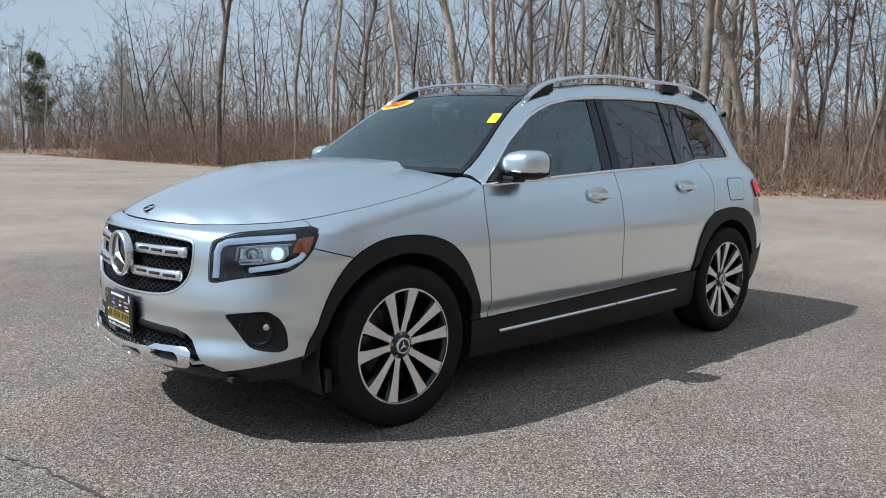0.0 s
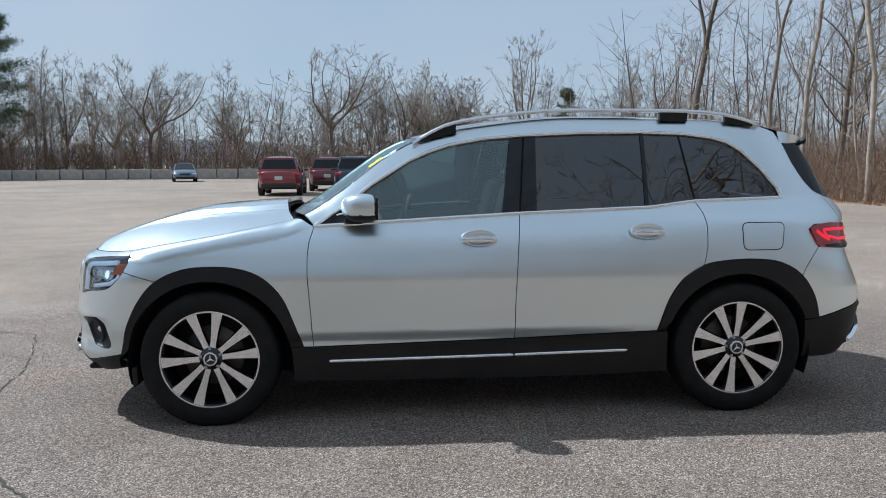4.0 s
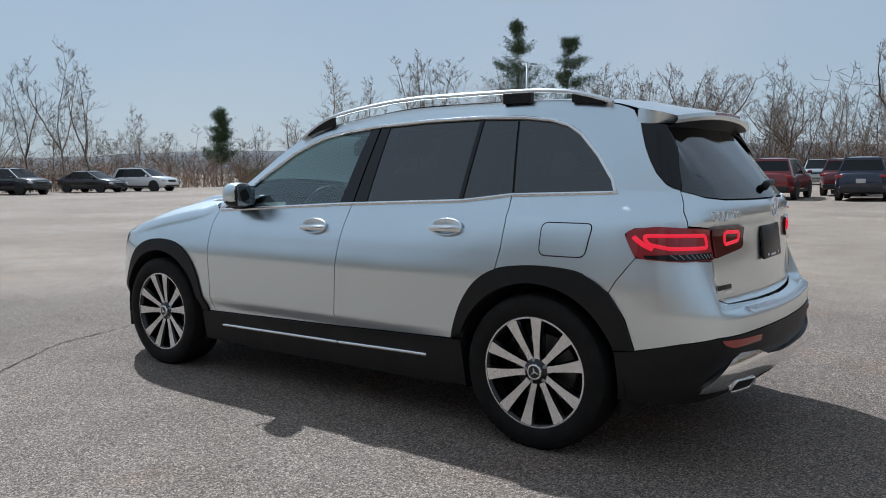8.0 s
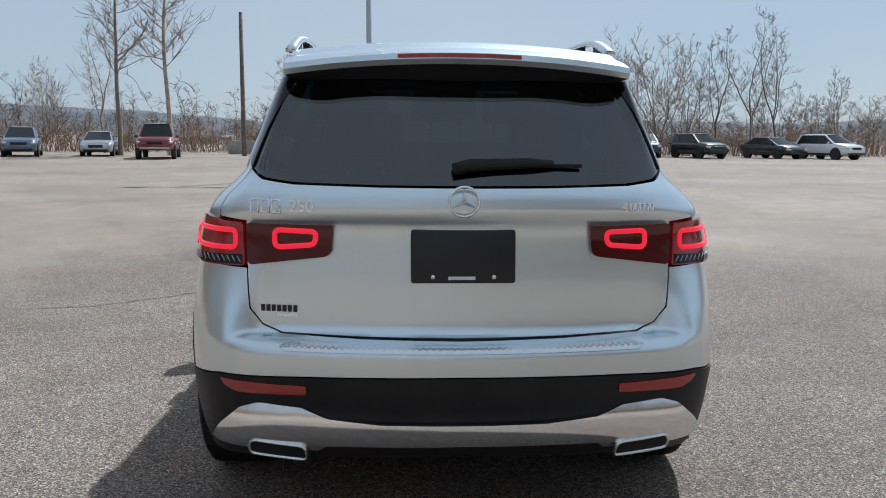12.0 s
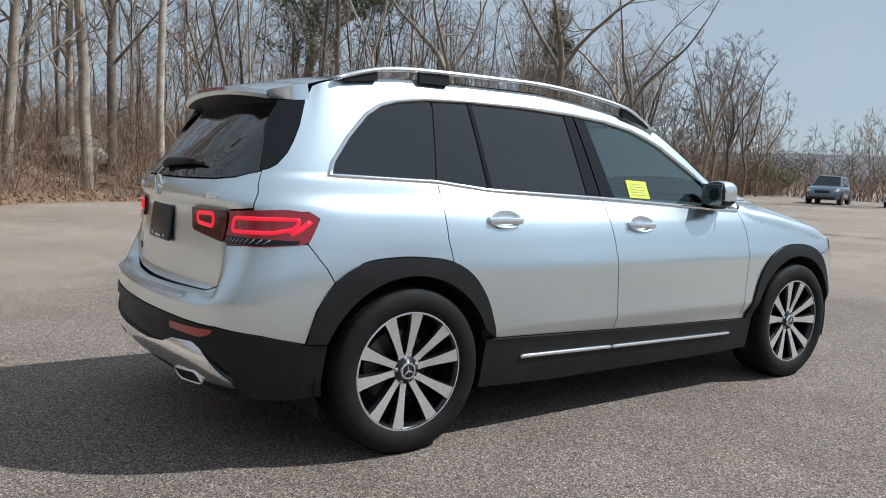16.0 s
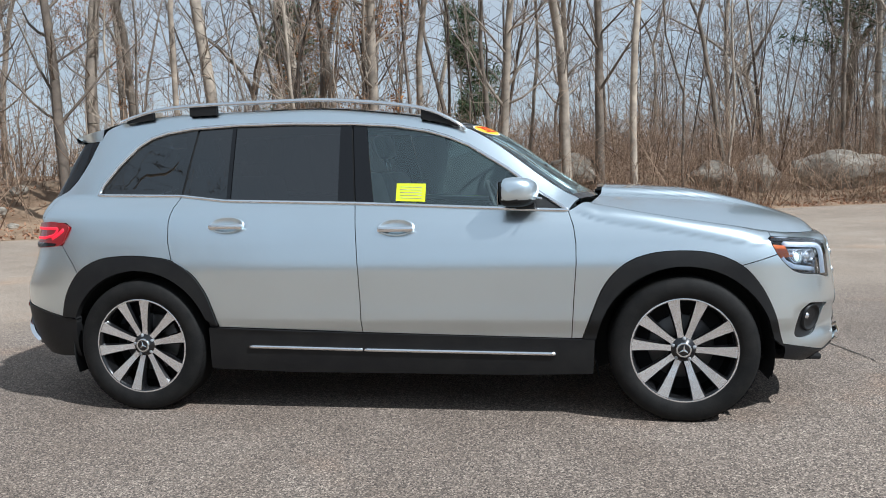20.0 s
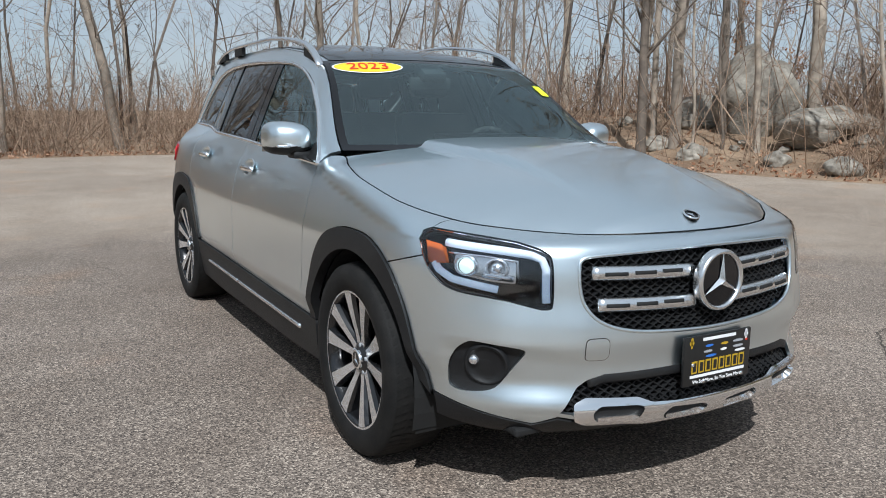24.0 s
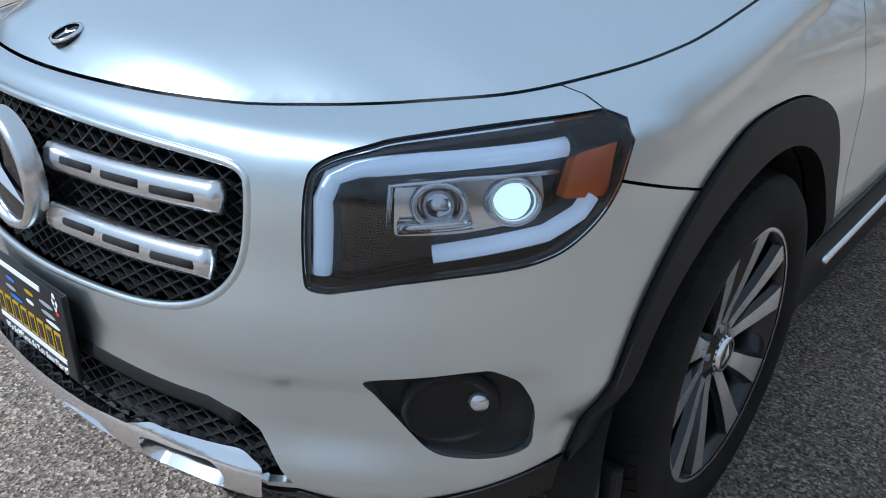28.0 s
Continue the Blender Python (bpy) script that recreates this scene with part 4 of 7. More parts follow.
def star(cx, cy, cz, r, ax, name, parent, mat, lift=0.008):
    """A faceted three-pointed star facing along ax (-1: the nose, 1: the tail)."""
    verts, faces = [(cx + ax * lift, cy, cz)], []
    for i in range(6):
        a = radians(90 + 60 * i)
        q = r if i % 2 == 0 else r * 0.17
        verts.append((cx, cy + q * math.cos(a), cz + q * math.sin(a)))
    for i in range(6):
        f3 = (0, 1 + i, 1 + (i + 1) % 6)
        faces.append(f3 if ax > 0 else f3[::-1])
    return child(name, mesh_of(name, verts, faces, mat), parent, "three-pointed silver star")


star(EMX, 0, EMZ, 0.086, -1, "emblem_star", grille, CHROME, 0.014)
bx, bz = -2.155, float(hood_at(-2.155, 0.0)[2])
bn = Matrix.Translation((bx, 0, bz + 0.003)) @ pose(0, 0, 0, 0, -24, 0)
bv, bf = lathe([(0.0, 0.003), (0.026, 0.003), (0.0285, 0.0015), (0.0285, -0.004)], 32, "z")
hb = child("hood_badge", mesh_of("hood_badge", [bn @ Vector(p) for p in bv], bf, GLOSSBLACK, True), hood, "small round dark badge with a silver rim")
rv, rf = lathe([(0.0285, 0.0), (0.0285, 0.005), (0.0235, 0.005)], 32, "z")
child("badge_ring", mesh_of("badge_ring", [bn @ Vector(p) for p in rv], rf, CHROME, True), hood)
sv = [(0, 0, 0.006)] + [((0.021 if i % 2 == 0 else 0.004) * math.cos(radians(180 + 60 * i)), (0.021 if i % 2 == 0 else 0.004) * math.sin(radians(180 + 60 * i)), 0.0038) for i in range(6)]
child("badge_star", mesh_of("badge_star", [bn @ Vector(p) for p in sv], [(0, 1 + i, 1 + (i + 1) % 6) for i in range(6)], CHROME), hood)

# Head lamps, fog lamps
for s in (1, -1):
    lamp = panel("headlamp", flip(lamp_uv, s), GLOSSBLACK, car, "headlamp with a dark housing behind a clear lens", lift=-0.045, gap=-0.012, thick=0.005, step=0.02)
    ribbon(rounded(flip(lamp_uv, s), 0.02), 0.010, 0.008, GLOSSBLACK, "lamp_rim", lamp, "black lamp rim", lift=-0.010, closed=True)
    panel("lamp_lens", flip(lamp_uv, s), LAMPGLASS, lamp, "clear lens", lift=0.001, gap=0.002, thick=0.003, step=0.02)
    top_guide = on_nose((0.577, 0.690), (0.572, 0.79), (0.580, 0.822), (0.605, 0.840)) + on_side((-2.045, 0.856), (-1.95, 0.868), (-1.895, 0.874))
    ribbon(flip(top_guide, s), 0.024, 0.012, LEDBAR, "light_guide", lamp, "pale daytime light guide", lift=-0.022)
    ribbon(flip(on_nose((0.70, 0.725), (0.75, 0.735)) + on_side((-1.945, 0.748), (-1.90, 0.773), (-1.882, 0.795)), s), 0.022, 0.012, LEDBAR, "light_guide", lamp, "pale daytime light guide", lift=-0.022)
    amber = on_side((-1.832, 0.866), (-1.896, 0.856), (-1.925, 0.797), (-1.862, 0.793))
    panel("side_marker", flip(rounded(amber, 0.008), s), AMBER, lamp, "orange side marker", lift=-0.016, gap=0, thick=0.02)
    inner_ = rounded(on_nose((0.655, 0.742), (0.648, 0.812), (0.665, 0.824), (0.79, 0.830), (0.80, 0.79), (0.785, 0.762), (0.73, 0.748)), 0.01)
    panel("reflector_bowl", flip(inner_, s), SILVERLAMP, lamp, "bright reflector bowl", lift=-0.040, gap=0, thick=0.004, step=0.02)
    # Projector unit and its bezel
    for y, z, r, mat, nm in ((0.770, 0.795, 0.024, LAMPLIT, "projector"), (0.700, 0.790, 0.024, SILVERLAMP, "reflector")):
        u, v_ = flip(on_nose((y, z)), s)[0]
        c, n = body(u, v_), normal_at(u, v_)
        turn = Vector(n).to_track_quat("Z", "Y").to_matrix().to_4x4()
        mm = Matrix.Translation(c - n * 0.035) @ turn
        lv, lf = lathe([(0, r * 0.55), (r * 0.5, r * 0.45), (r * 0.85, r * 0.2), (r, 0)], 24, "z")
        child(nm, mesh_of(nm, [mm @ Vector(p) for p in lv], lf, mat, True), lamp, "round lamp unit")
        lv, lf = lathe([(r * 1.0, 0.004), (r * 1.08, 0.012), (r * 1.32, 0.012), (r * 1.4, -0.01)], 24, "z")
        child("bezel", mesh_of("bezel", [mm @ Vector((p[0] * 1.15, p[1], p[2])) for p in lv], lf, SILVERLAMP, True), lamp, "bright bezel")
    ribbon(flip(on_nose((0.66, 0.758), (0.735, 0.768)), s), 0.018, 0.01, SILVERLAMP, "lamp_fin", lamp, "bright fin", lift=-0.03)
    ribbon(flip(on_nose((0.648, 0.76), (0.645, 0.815), (0.72, 0.826), (0.80, 0.832)), s), 0.007, 0.006, SILVERLAMP, "lamp_edge", lamp, "bright edge line", lift=-0.03)
    fog = panel("fog_lamp", flip(rounded(fog_uv, 0.02), s), CLAD, car, "black fog lamp surround", lift=-0.012, gap=-0.008, thick=0.01, step=0.015)
    u, v_ = flip(on_nose((0.722, 0.487)), s)[0]
    c, n = body(u, v_), normal_at(u, v_)
    mm = Matrix.Translation(c - n * 0.014) @ Vector(n).to_track_quat("Z", "Y").to_matrix().to_4x4()
    lv, lf = lathe([(0.0, 0.001), (0.040, 0.0015), (0.052, 0.003), (0.060, 0.010), (0.064, 0.013), (0.068, 0.010), (0.072, 0.0)], 36, "z")
    child("fog_housing", mesh_of("fog_housing", [mm @ Vector(p) for p in lv], lf, CLAD, True), fog, "black round housing")
    lv, lf = lathe([(0.0, 0.014), (0.010, 0.012), (0.015, 0.007), (0.017, 0.0)], 20, "z")
    mm2 = mm @ Matrix.Translation((-0.040 * s, 0.012, 0.003))
    child("fog_bulb", mesh_of("fog_bulb", [mm2 @ Vector(p) for p in lv], lf, SILVERLAMP, True), fog, "small clear lamp")

# Front lip, skid plate, tow cover, plate
lip = on_side((-1.885, 0.375)) + on_nose((0.72, 0.335), (0.60, 0.305), (0.545, 0.33), (0.50, 0.32), (0.0, 0.312), (0.0, 0.262), (0.45, 0.262), (0.62, 0.255)) + on_side((-1.95, 0.285), (-1.885, 0.30))
full = lip[:6] + flip(lip[:5], -1) + [(-u, v) for u, v in lip[:6:-1]] + lip[6:]
panel("front_lip", full, CLAD, car, "black lower front lip", lift=0.004, thick=0.03, gap=0.001, step=0.025)
sk = on_nose((0, 0.366), (0.17, 0.366), (0.26, 0.371), (0.31, 0.391), (0.475, 0.399), (0.514, 0.380), (0.510, 0.340), (0.47, 0.320), (0.29, 0.304), (0, 0.300))
bend = (lambda u: 0.326 + 0.022 * step01(0.24, 0.38, np.abs(u)), 0.056, 0.019)
slots = []
for y0, y1, z0, z1 in ((0.290, 0.455, 0.366, 0.337), (0.035, 0.210, 0.345, 0.318)):
    for s in (1, -1):
        slots.append(rounded(flip(on_nose((y0, z0 - 0.005), (y0 + 0.035, z0 + 0.001), (y1 - 0.02, z0 + 0.005), (y1 + 0.004, z0 - 0.010), (y1 - 0.012, z1 + 0.002), (y0 + 0.022, z1 - 0.002)), s), 0.012, 3))
skid = bowed_panel("front_skid_plate", rounded(sk + [(-u, v) for u, v in sk[::-1][1:-1]], 0.012, 3), CHROME, car, "bright chrome front skid plate", *bend, lift=0.005, thick=0.03, step=0.010, holes=slots)
for rim in slots:
    bowed_panel("skid_slot", rim, DARK, skid, "dark slot", *bend, lift=-0.016, gap=-0.004, thick=0.004, step=0.01)
tow = rounded(on_nose((0.405, 0.515), (0.478, 0.515), (0.478, 0.582), (0.405, 0.582)), 0.02)
tow_ob = panel("tow_cover", tow, PAINT, car, "silver towing-eye cover", lift=0.0025, gap=0, thick=0.004, step=0.015)
ribbon(tow, 0.0045, 0.001, DARK, "cover_gap", tow_ob, "dark gap round the cover", lift=0.001, closed=True)


def bar_on(parent, name, x, y0, y1, z0, z1, mat, ax=-1, t=0.0015):
    bm = boxed(x + ax * t / 2, (y0 + y1) / 2, (z0 + z1) / 2, t, abs(y1 - y0), abs(z1 - z0))
    return part(name, bm, mat, parent)


def lettering(text, size, mat, name, parent, m, label="", depth=0.0008, align="CENTER"):
    cu = bpy.data.curves.new(name, "FONT")
    cu.body, cu.size, cu.extrude, cu.align_x, cu.align_y = text, size, depth, align, "CENTER"
    tmp = bpy.data.objects.new(name, cu)
    me = bpy.data.meshes.new_from_object(tmp)
    bpy.data.objects.remove(tmp)
    me.materials.clear()
    me.materials.append(mat)
    ob = new(name, me)
    ob.parent = parent
    ob.matrix_local = m
    return tagged(ob, label)


NPX = -2.307
plate = part("number_plate", boxed(NPX + 0.006, 0.002, 0.483, 0.012, 0.306, 0.162, 0.004), PLATEBLACK, car, "black dealer plate with gold and white print", smooth=True)
front_text = Matrix(((0, 0, -1, 0), (-1, 0, 0, 0), (0, 1, 0, 0), (0, 0, 0, 1)))
lettering("We Sell More, So You Save More", 0.0165, WHITE, "slogan", plate, Matrix.Translation((NPX - 0.0008, 0, 0.4135)) @ front_text, "white slogan")
bar_on(plate, "print_bar", NPX, -0.075, 0.075, 0.546, 0.556, WHITE)
bar_on(plate, "print_bar", NPX, -0.125, 0.125, 0.428, 0.437, WHITE)
for i in range(8):
    gb = part("gold_bar", boxed(NPX - 0.0008, 0.108 - 0.031 * i, 0.463, 0.0016, 0.024, 0.040), GOLD, plate)
    part("bar_core", boxed(NPX - 0.0018, 0.108 - 0.031 * i, 0.463, 0.0012, 0.014, 0.029), PLATEBLACK, gb)
for y, z, w, mt in ((0.045, 0.528, 0.036, BLUE), (-0.025, 0.527, 0.034, GOLD), (-0.088, 0.528, 0.05, GREY), (-0.128, 0.526, 0.012, STICKRED), (0.05, 0.510, 0.04, GREY), (-0.022, 0.508, 0.03, WHITE), (-0.09, 0.510, 0.05, GREY), (0.035, 0.494, 0.05, BLUE), (-0.1, 0.495, 0.05, WHITE)):
    bv, bf = lathe([(0.0, 0.0), (0.5, 0.0)], 20)
    me = mesh_of("mark", [(NPX - 0.001, y + a * w, z + c * 0.009) for a, b, c in bv], bf, mt)
    child("mark", me, plate)
for q in (0.125, -0.125):
    for r, dz in ((0.006, 0.012), (0.010, 0.0), (0.0045, -0.012)):
        bv, bf = lathe([(0.0, 0.0), (1.0, 0.0)], 12)
        child("ornament", mesh_of("ornament", [(NPX - 0.001, q + a * r, 0.545 + dz * 0.8 + c * 0.009) for a, b, c in bv], bf, WHITE if q < 0 else GOLD), plate)
for y, z in ((0.115, 0.472), (-0.115, 0.412), (0.06, 0.412)):
    pv, pf = lathe([(0.0, 0.004), (0.006, 0.003), (0.007, 0.0)], 14)
    child("plate_screw", mesh_of("plate_screw", [(NPX - b, y + a, z + c) for a, b, c in pv], [q[::-1] for q in pf], SATIN, True), plate)

# ---- rear details ----
plate = part("number_plate", boxed(2.203, 0, 0.925, 0.014, 0.310, 0.158, 0.008, pose(0, 0, 0, 0, -7, 0)), PLATEBLACK, car, "blank black plate holder", smooth=True)
bar_on(plate, "print_bar", 2.2195, -0.045, 0.035, 0.858, 0.868, WHITE, 1)
for y in (0.09, -0.09):
    pv, pf = lathe([(0.0, 0.004), (0.006, 0.003), (0.007, 0.0)], 14)
    child("plate_screw", mesh_of("plate_screw", [(2.2185 + b, y + a, 0.866 + c) for a, b, c in pv], pf, SATIN, True), plate)
SX = float(body(HALF, 1.085)[0])
em_v, em_f = lathe([(0.046, -0.004), (0.047, 0.006), (0.042, 0.008), (0.040, 0.004)], 36)
re = child("rear_emblem", mesh_of("rear_emblem", [(SX + b, a, 1.088 + c) for a, b, c in em_v], em_f, CHROME, True), hatch, "chrome ring emblem")
star(SX + 0.001, 0, 1.088, 0.043, 1, "emblem_star", hatch, CHROME, 0.008)
for side_, texts in ((-1, ("250", 0.050, -0.475)), (1, ("4", 0.036, 0.488))):
    u = on_tail((texts[2], 1.068))[0]
    c, n = body(*u), normal_at(*u)
    yaw = math.atan2(n[1], n[0])
    m = Matrix.Translation(c + n * 0.003) @ Matrix.Rotation(yaw, 4, "Z") @ Matrix(((0, 0, 1, 0), (1, 0, 0, 0), (0, 1, 0, 0), (0, 0, 0, 1)))
    lettering(texts[0], texts[1], CHROME, "model_number", hatch, m, "chrome number", 0.003)
    lo_, hi_, cnt = (-0.635, -0.535, 3) if side_ < 0 else (0.505, 0.585, 5)
    for i in range(cnt):
        y = lo_ + (hi_ - lo_) * (i + 0.5) / cnt
        w = (hi_ - lo_) / cnt * 0.36
        hgt = 0.018 if side_ < 0 else 0.010
        zc = 1.068
        outline_ = on_tail((y - w, zc - hgt), (y + w, zc - hgt), (y + w, zc + hgt), (y - w, zc + hgt))
        ribbon(outline_, 0.006, 0.004, CHROME, "badge_bar", hatch, "chrome badge shape", lift=0.001, closed=True)
for i, (y0, y1, z0, z1) in enumerate(((-0.605, -0.49, 0.752, 0.772), (-0.555, -0.488, 0.738, 0.747))):
    for j in range(7):
        ya = y0 + (y1 - y0) * (j + 0.1) / 7
        yb = y0 + (y1 - y0) * (j + 0.8) / 7
        panel("dealer_badge", on_tail((yb, z0), (ya, z0), (ya, z1), (yb, z1)), CHROME if i else GLOSSBLACK, hatch, "small black and chrome badge bar", lift=0.004, gap=0, thick=0.004, step=0.05)
# Wiper
wz = lambda y, z, off: [float(c) for c in (body(*on_tail((y, z))[0]) + normal_at(*on_tail((y, z))[0]) * off)]
tv, tf = tube([wz(-0.03, 1.172, 0.012), wz(0.02, 1.182, 0.016), wz(0.2, 1.190, 0.014), wz(0.27, 1.191, 0.010)], [0.018, 0.019, 0.015, 0.010], 8)
wiper = child("rear_wiper", mesh_of("rear_wiper", tv, tf, CLAD, True), car, "black rear wiper arm")
tv, tf = tube([wz(0.0, 1.180, 0.008), wz(0.2, 1.187, 0.008), wz(0.36, 1.186, 0.008)], 0.006, 6)
child("wiper_blade", mesh_of("wiper_blade", tv, tf, CLAD, True), wiper)

# Door mirrors
MIRRORGLASS = material("mirror_glass", (0.35, 0.37, 0.38), 0.02, 1.0)
for s in (1, -1):
    prof = [(0.0, 0.0), (0.02, 0.45), (0.10, 0.76), (0.3, 0.95), (0.55, 1.0), (0.78, 0.95), (0.92, 0.76), (0.985, 0.42), (1.0, 0.0)]
    pf_ = spline([q[0] for q in prof], [q[1] for q in prof])
    prof = [(t, float(pf_(t))) for t in 0.5 - 0.5 * np.cos(np.linspace(0, math.pi, 30))]
    mv, mf, kk = [], [], 64
    for i, (t, r) in enumerate(prof):
        for j in range(kk):
            a = 2 * math.pi * j / kk
            ca, sa = math.cos(a), math.sin(a)
            fwd = -(0.115 if ca > 0 else 0.062) * r * abs(ca) ** 0.75 * (1 if ca > 0 else -1)
            mv.append((-0.632 + fwd + 0.05 * t, s * (0.768 + 0.190 * t), 1.130 + (0.076 if sa > 0 else 0.072) * max(r, 0.02) * abs(sa) ** 0.7 * (1 if sa > 0 else -1) + 0.006 * t))
    for i in range(len(prof) - 1):
        for j in range(kk):
            q = (i * kk + j, i * kk + (j + 1) % kk, (i + 1) * kk + (j + 1) % kk, (i + 1) * kk + j)
            mf.append(q if s < 0 else q[::-1])
    me = mesh_of("door_mirror", mv, mf, [PAINT, CLAD], True)
    for pg in me.polygons:
        if pg.center.z < 1.100 or pg.center.x > -0.632 + 0.05 * (abs(pg.center.y) - 0.768) / 0.19 + 0.032:
            pg.material_index = 1
    mir = child("door_mirror", me, car, "silver door mirror with a black base")
    part("mirror_strip", boxed(-0.722, s * 0.872, 1.105, 0.014, 0.15, 0.009, 0.004, pose(0, 0, 0, 0, 0, s * 15)), CHROME, mir, "chrome strip", smooth=True)
    part("mirror_arm", boxed(-0.66, s * 0.805, 1.066, 0.10, 0.11, 0.034, 0.014), CLAD, mir, "black arm", smooth=True)
    part("mirror_glass", boxed(-0.549, s * 0.868, 1.132, 0.006, 0.158, 0.116, 0.003, pose(0, 0, 0, 0, 0, s * -12)), MIRRORGLASS, mir, "dark mirror glass", smooth=True)
    corner = flip(on_side((-0.845, 1.043), (-0.70, 1.053), (-0.70, 1.135), (-0.78, 1.09)), s)
    panel("mirror_triangle", corner, CLAD, car, "black mirror triangle", lift=-0.002, gap=0)

# ---- wheels ----
tprof = [(0.252, -0.105), (0.262, -0.117), (0.30, -0.125), (0.335, -0.119), (0.352, -0.104), (0.3565, -0.085), (0.3585, -0.03), (0.3585, 0.03), (0.3565, 0.085), (0.352, 0.104), (0.335, 0.119), (0.30, 0.125), (0.262, 0.117), (0.252, 0.105)]
tv, tf = lathe(tprof, 72)
tyre_me = mesh_of("tyre", tv, tf, TYRE, True)
gv, gf = [], []
for i in range(72):
    a = 2 * math.pi * i / 72
    for y0, y1, tw in ((-0.105, -0.062, 0.02), (-0.05, -0.008, -0.02), (0.008, 0.05, 0.02), (0.062, 0.105, -0.02)):
        k = len(gv)
        for y, da in ((y0, tw), (y1, -tw)):
            for e in (-0.030, 0.030):
                rr = 0.3600 if abs(y) < 0.09 else 0.3545
                gv.append((rr * math.cos(a + da + e), y, rr * math.sin(a + da + e)))
        gf.append((k, k + 1, k + 3, k + 2))
tread_me = mesh_of("tread", gv, gf, TYRE)
rv, rf = lathe([(0.243, -0.10), (0.248, 0.095), (0.257, 0.103), (0.259, 0.108), (0.252, 0.110), (0.244, 0.106), (0.236, 0.085), (0.225, 0.02), (0.225, -0.1)], 72)
barrel_me = mesh_of("wheel", rv, rf, RIMBLACK, True)
rv, rf = lathe([(0.2585, 0.1085), (0.2545, 0.1115), (0.2485, 0.1105)], 72)
lip_me = mesh_of("rim_edge", rv, rf, MACHINED, True)
rv, rf = lathe([(0.06, -0.01), (0.155, -0.01), (0.16, -0.015), (0.16, -0.04)], 48)
disc_me = mesh_of("brake_disc", rv, rf, material("brake_iron", (0.16, 0.155, 0.15), 0.45, 0.8), True)
# Black disc added behind the spokes in place of the shade inside the wheel
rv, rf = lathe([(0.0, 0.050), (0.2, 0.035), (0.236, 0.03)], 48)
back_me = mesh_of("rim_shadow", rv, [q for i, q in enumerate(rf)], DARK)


def spoke_mesh():
    """One machined spoke: wide at the rim, narrow at the hub, with a black side below."""
    st = [(0.052, 0.0155, 0.078), (0.09, 0.0145, 0.083), (0.15, 0.018, 0.094), (0.21, 0.0235, 0.103), (0.2495, 0.029, 0.108)]
    verts, faces = [], []
    for r, w, h in st:
        verts += [(r, h, -w), (r, h, w), (r, h - 0.014, -w * 1.35), (r, h - 0.014, w * 1.35), (r, h - 0.055, -w * 1.1), (r, h - 0.055, w * 1.1)]
    for i in range(len(st) - 1):
        a, b = i * 6, (i + 1) * 6
        faces += [(a + 1, b + 1, b, a), (a, b, b + 2, a + 2), (a + 3, b + 3, b + 1, a + 1), (a + 2, b + 2, b + 4, a + 4), (a + 5, b + 5, b + 3, a + 3)]
    me = mesh_of("spoke", verts, faces, [MACHINED, RIMBLACK])
    for i, pg in enumerate(me.polygons):
        pg.material_index = 0 if i % 5 == 0 else 1
    return me


spoke_me = spoke_mesh()
rv, rf = lathe([(0.0, 0.097), (0.022, 0.097), (0.031, 0.094), (0.034, 0.088), (0.058, 0.080), (0.068, 0.070), (0.07, 0.03)], 36)
hub_me = mesh_of("hub", rv, rf, RIMBLACK, True)
rv, rf = lathe([(0.0, 0.0985), (0.024, 0.0985), (0.032, 0.0955), (0.0335, 0.089)], 32)
cap_me = mesh_of("hub_cap", rv, rf, RIMBLACK, True)
sv = [(0, 0.103, 0)] + [((0.027 if i % 2 == 0 else 0.006) * math.cos(radians(90 + 60 * i)), 0.0990, (0.027 if i % 2 == 0 else 0.006) * math.sin(radians(90 + 60 * i))) for i in range(6)]
rv, rf = lathe([(0.036, 0.086), (0.0365, 0.0975), (0.033, 0.0995), (0.0285, 0.0985)], 32)
ring_me = mesh_of("cap_ring", rv, rf, CHROME, True)
capstar_me = mesh_of("cap_star", sv, [(0, 1 + (i + 1) % 6, 1 + i) for i in range(6)], CHROME)
rv, rf = lathe([(0.0, 0.006), (0.008, 0.006), (0.009, 0.0), (0.013, 0.0), (0.013, -0.01)], 10)
bolt_me = mesh_of("wheel_bolt", rv, rf, GREY, True)
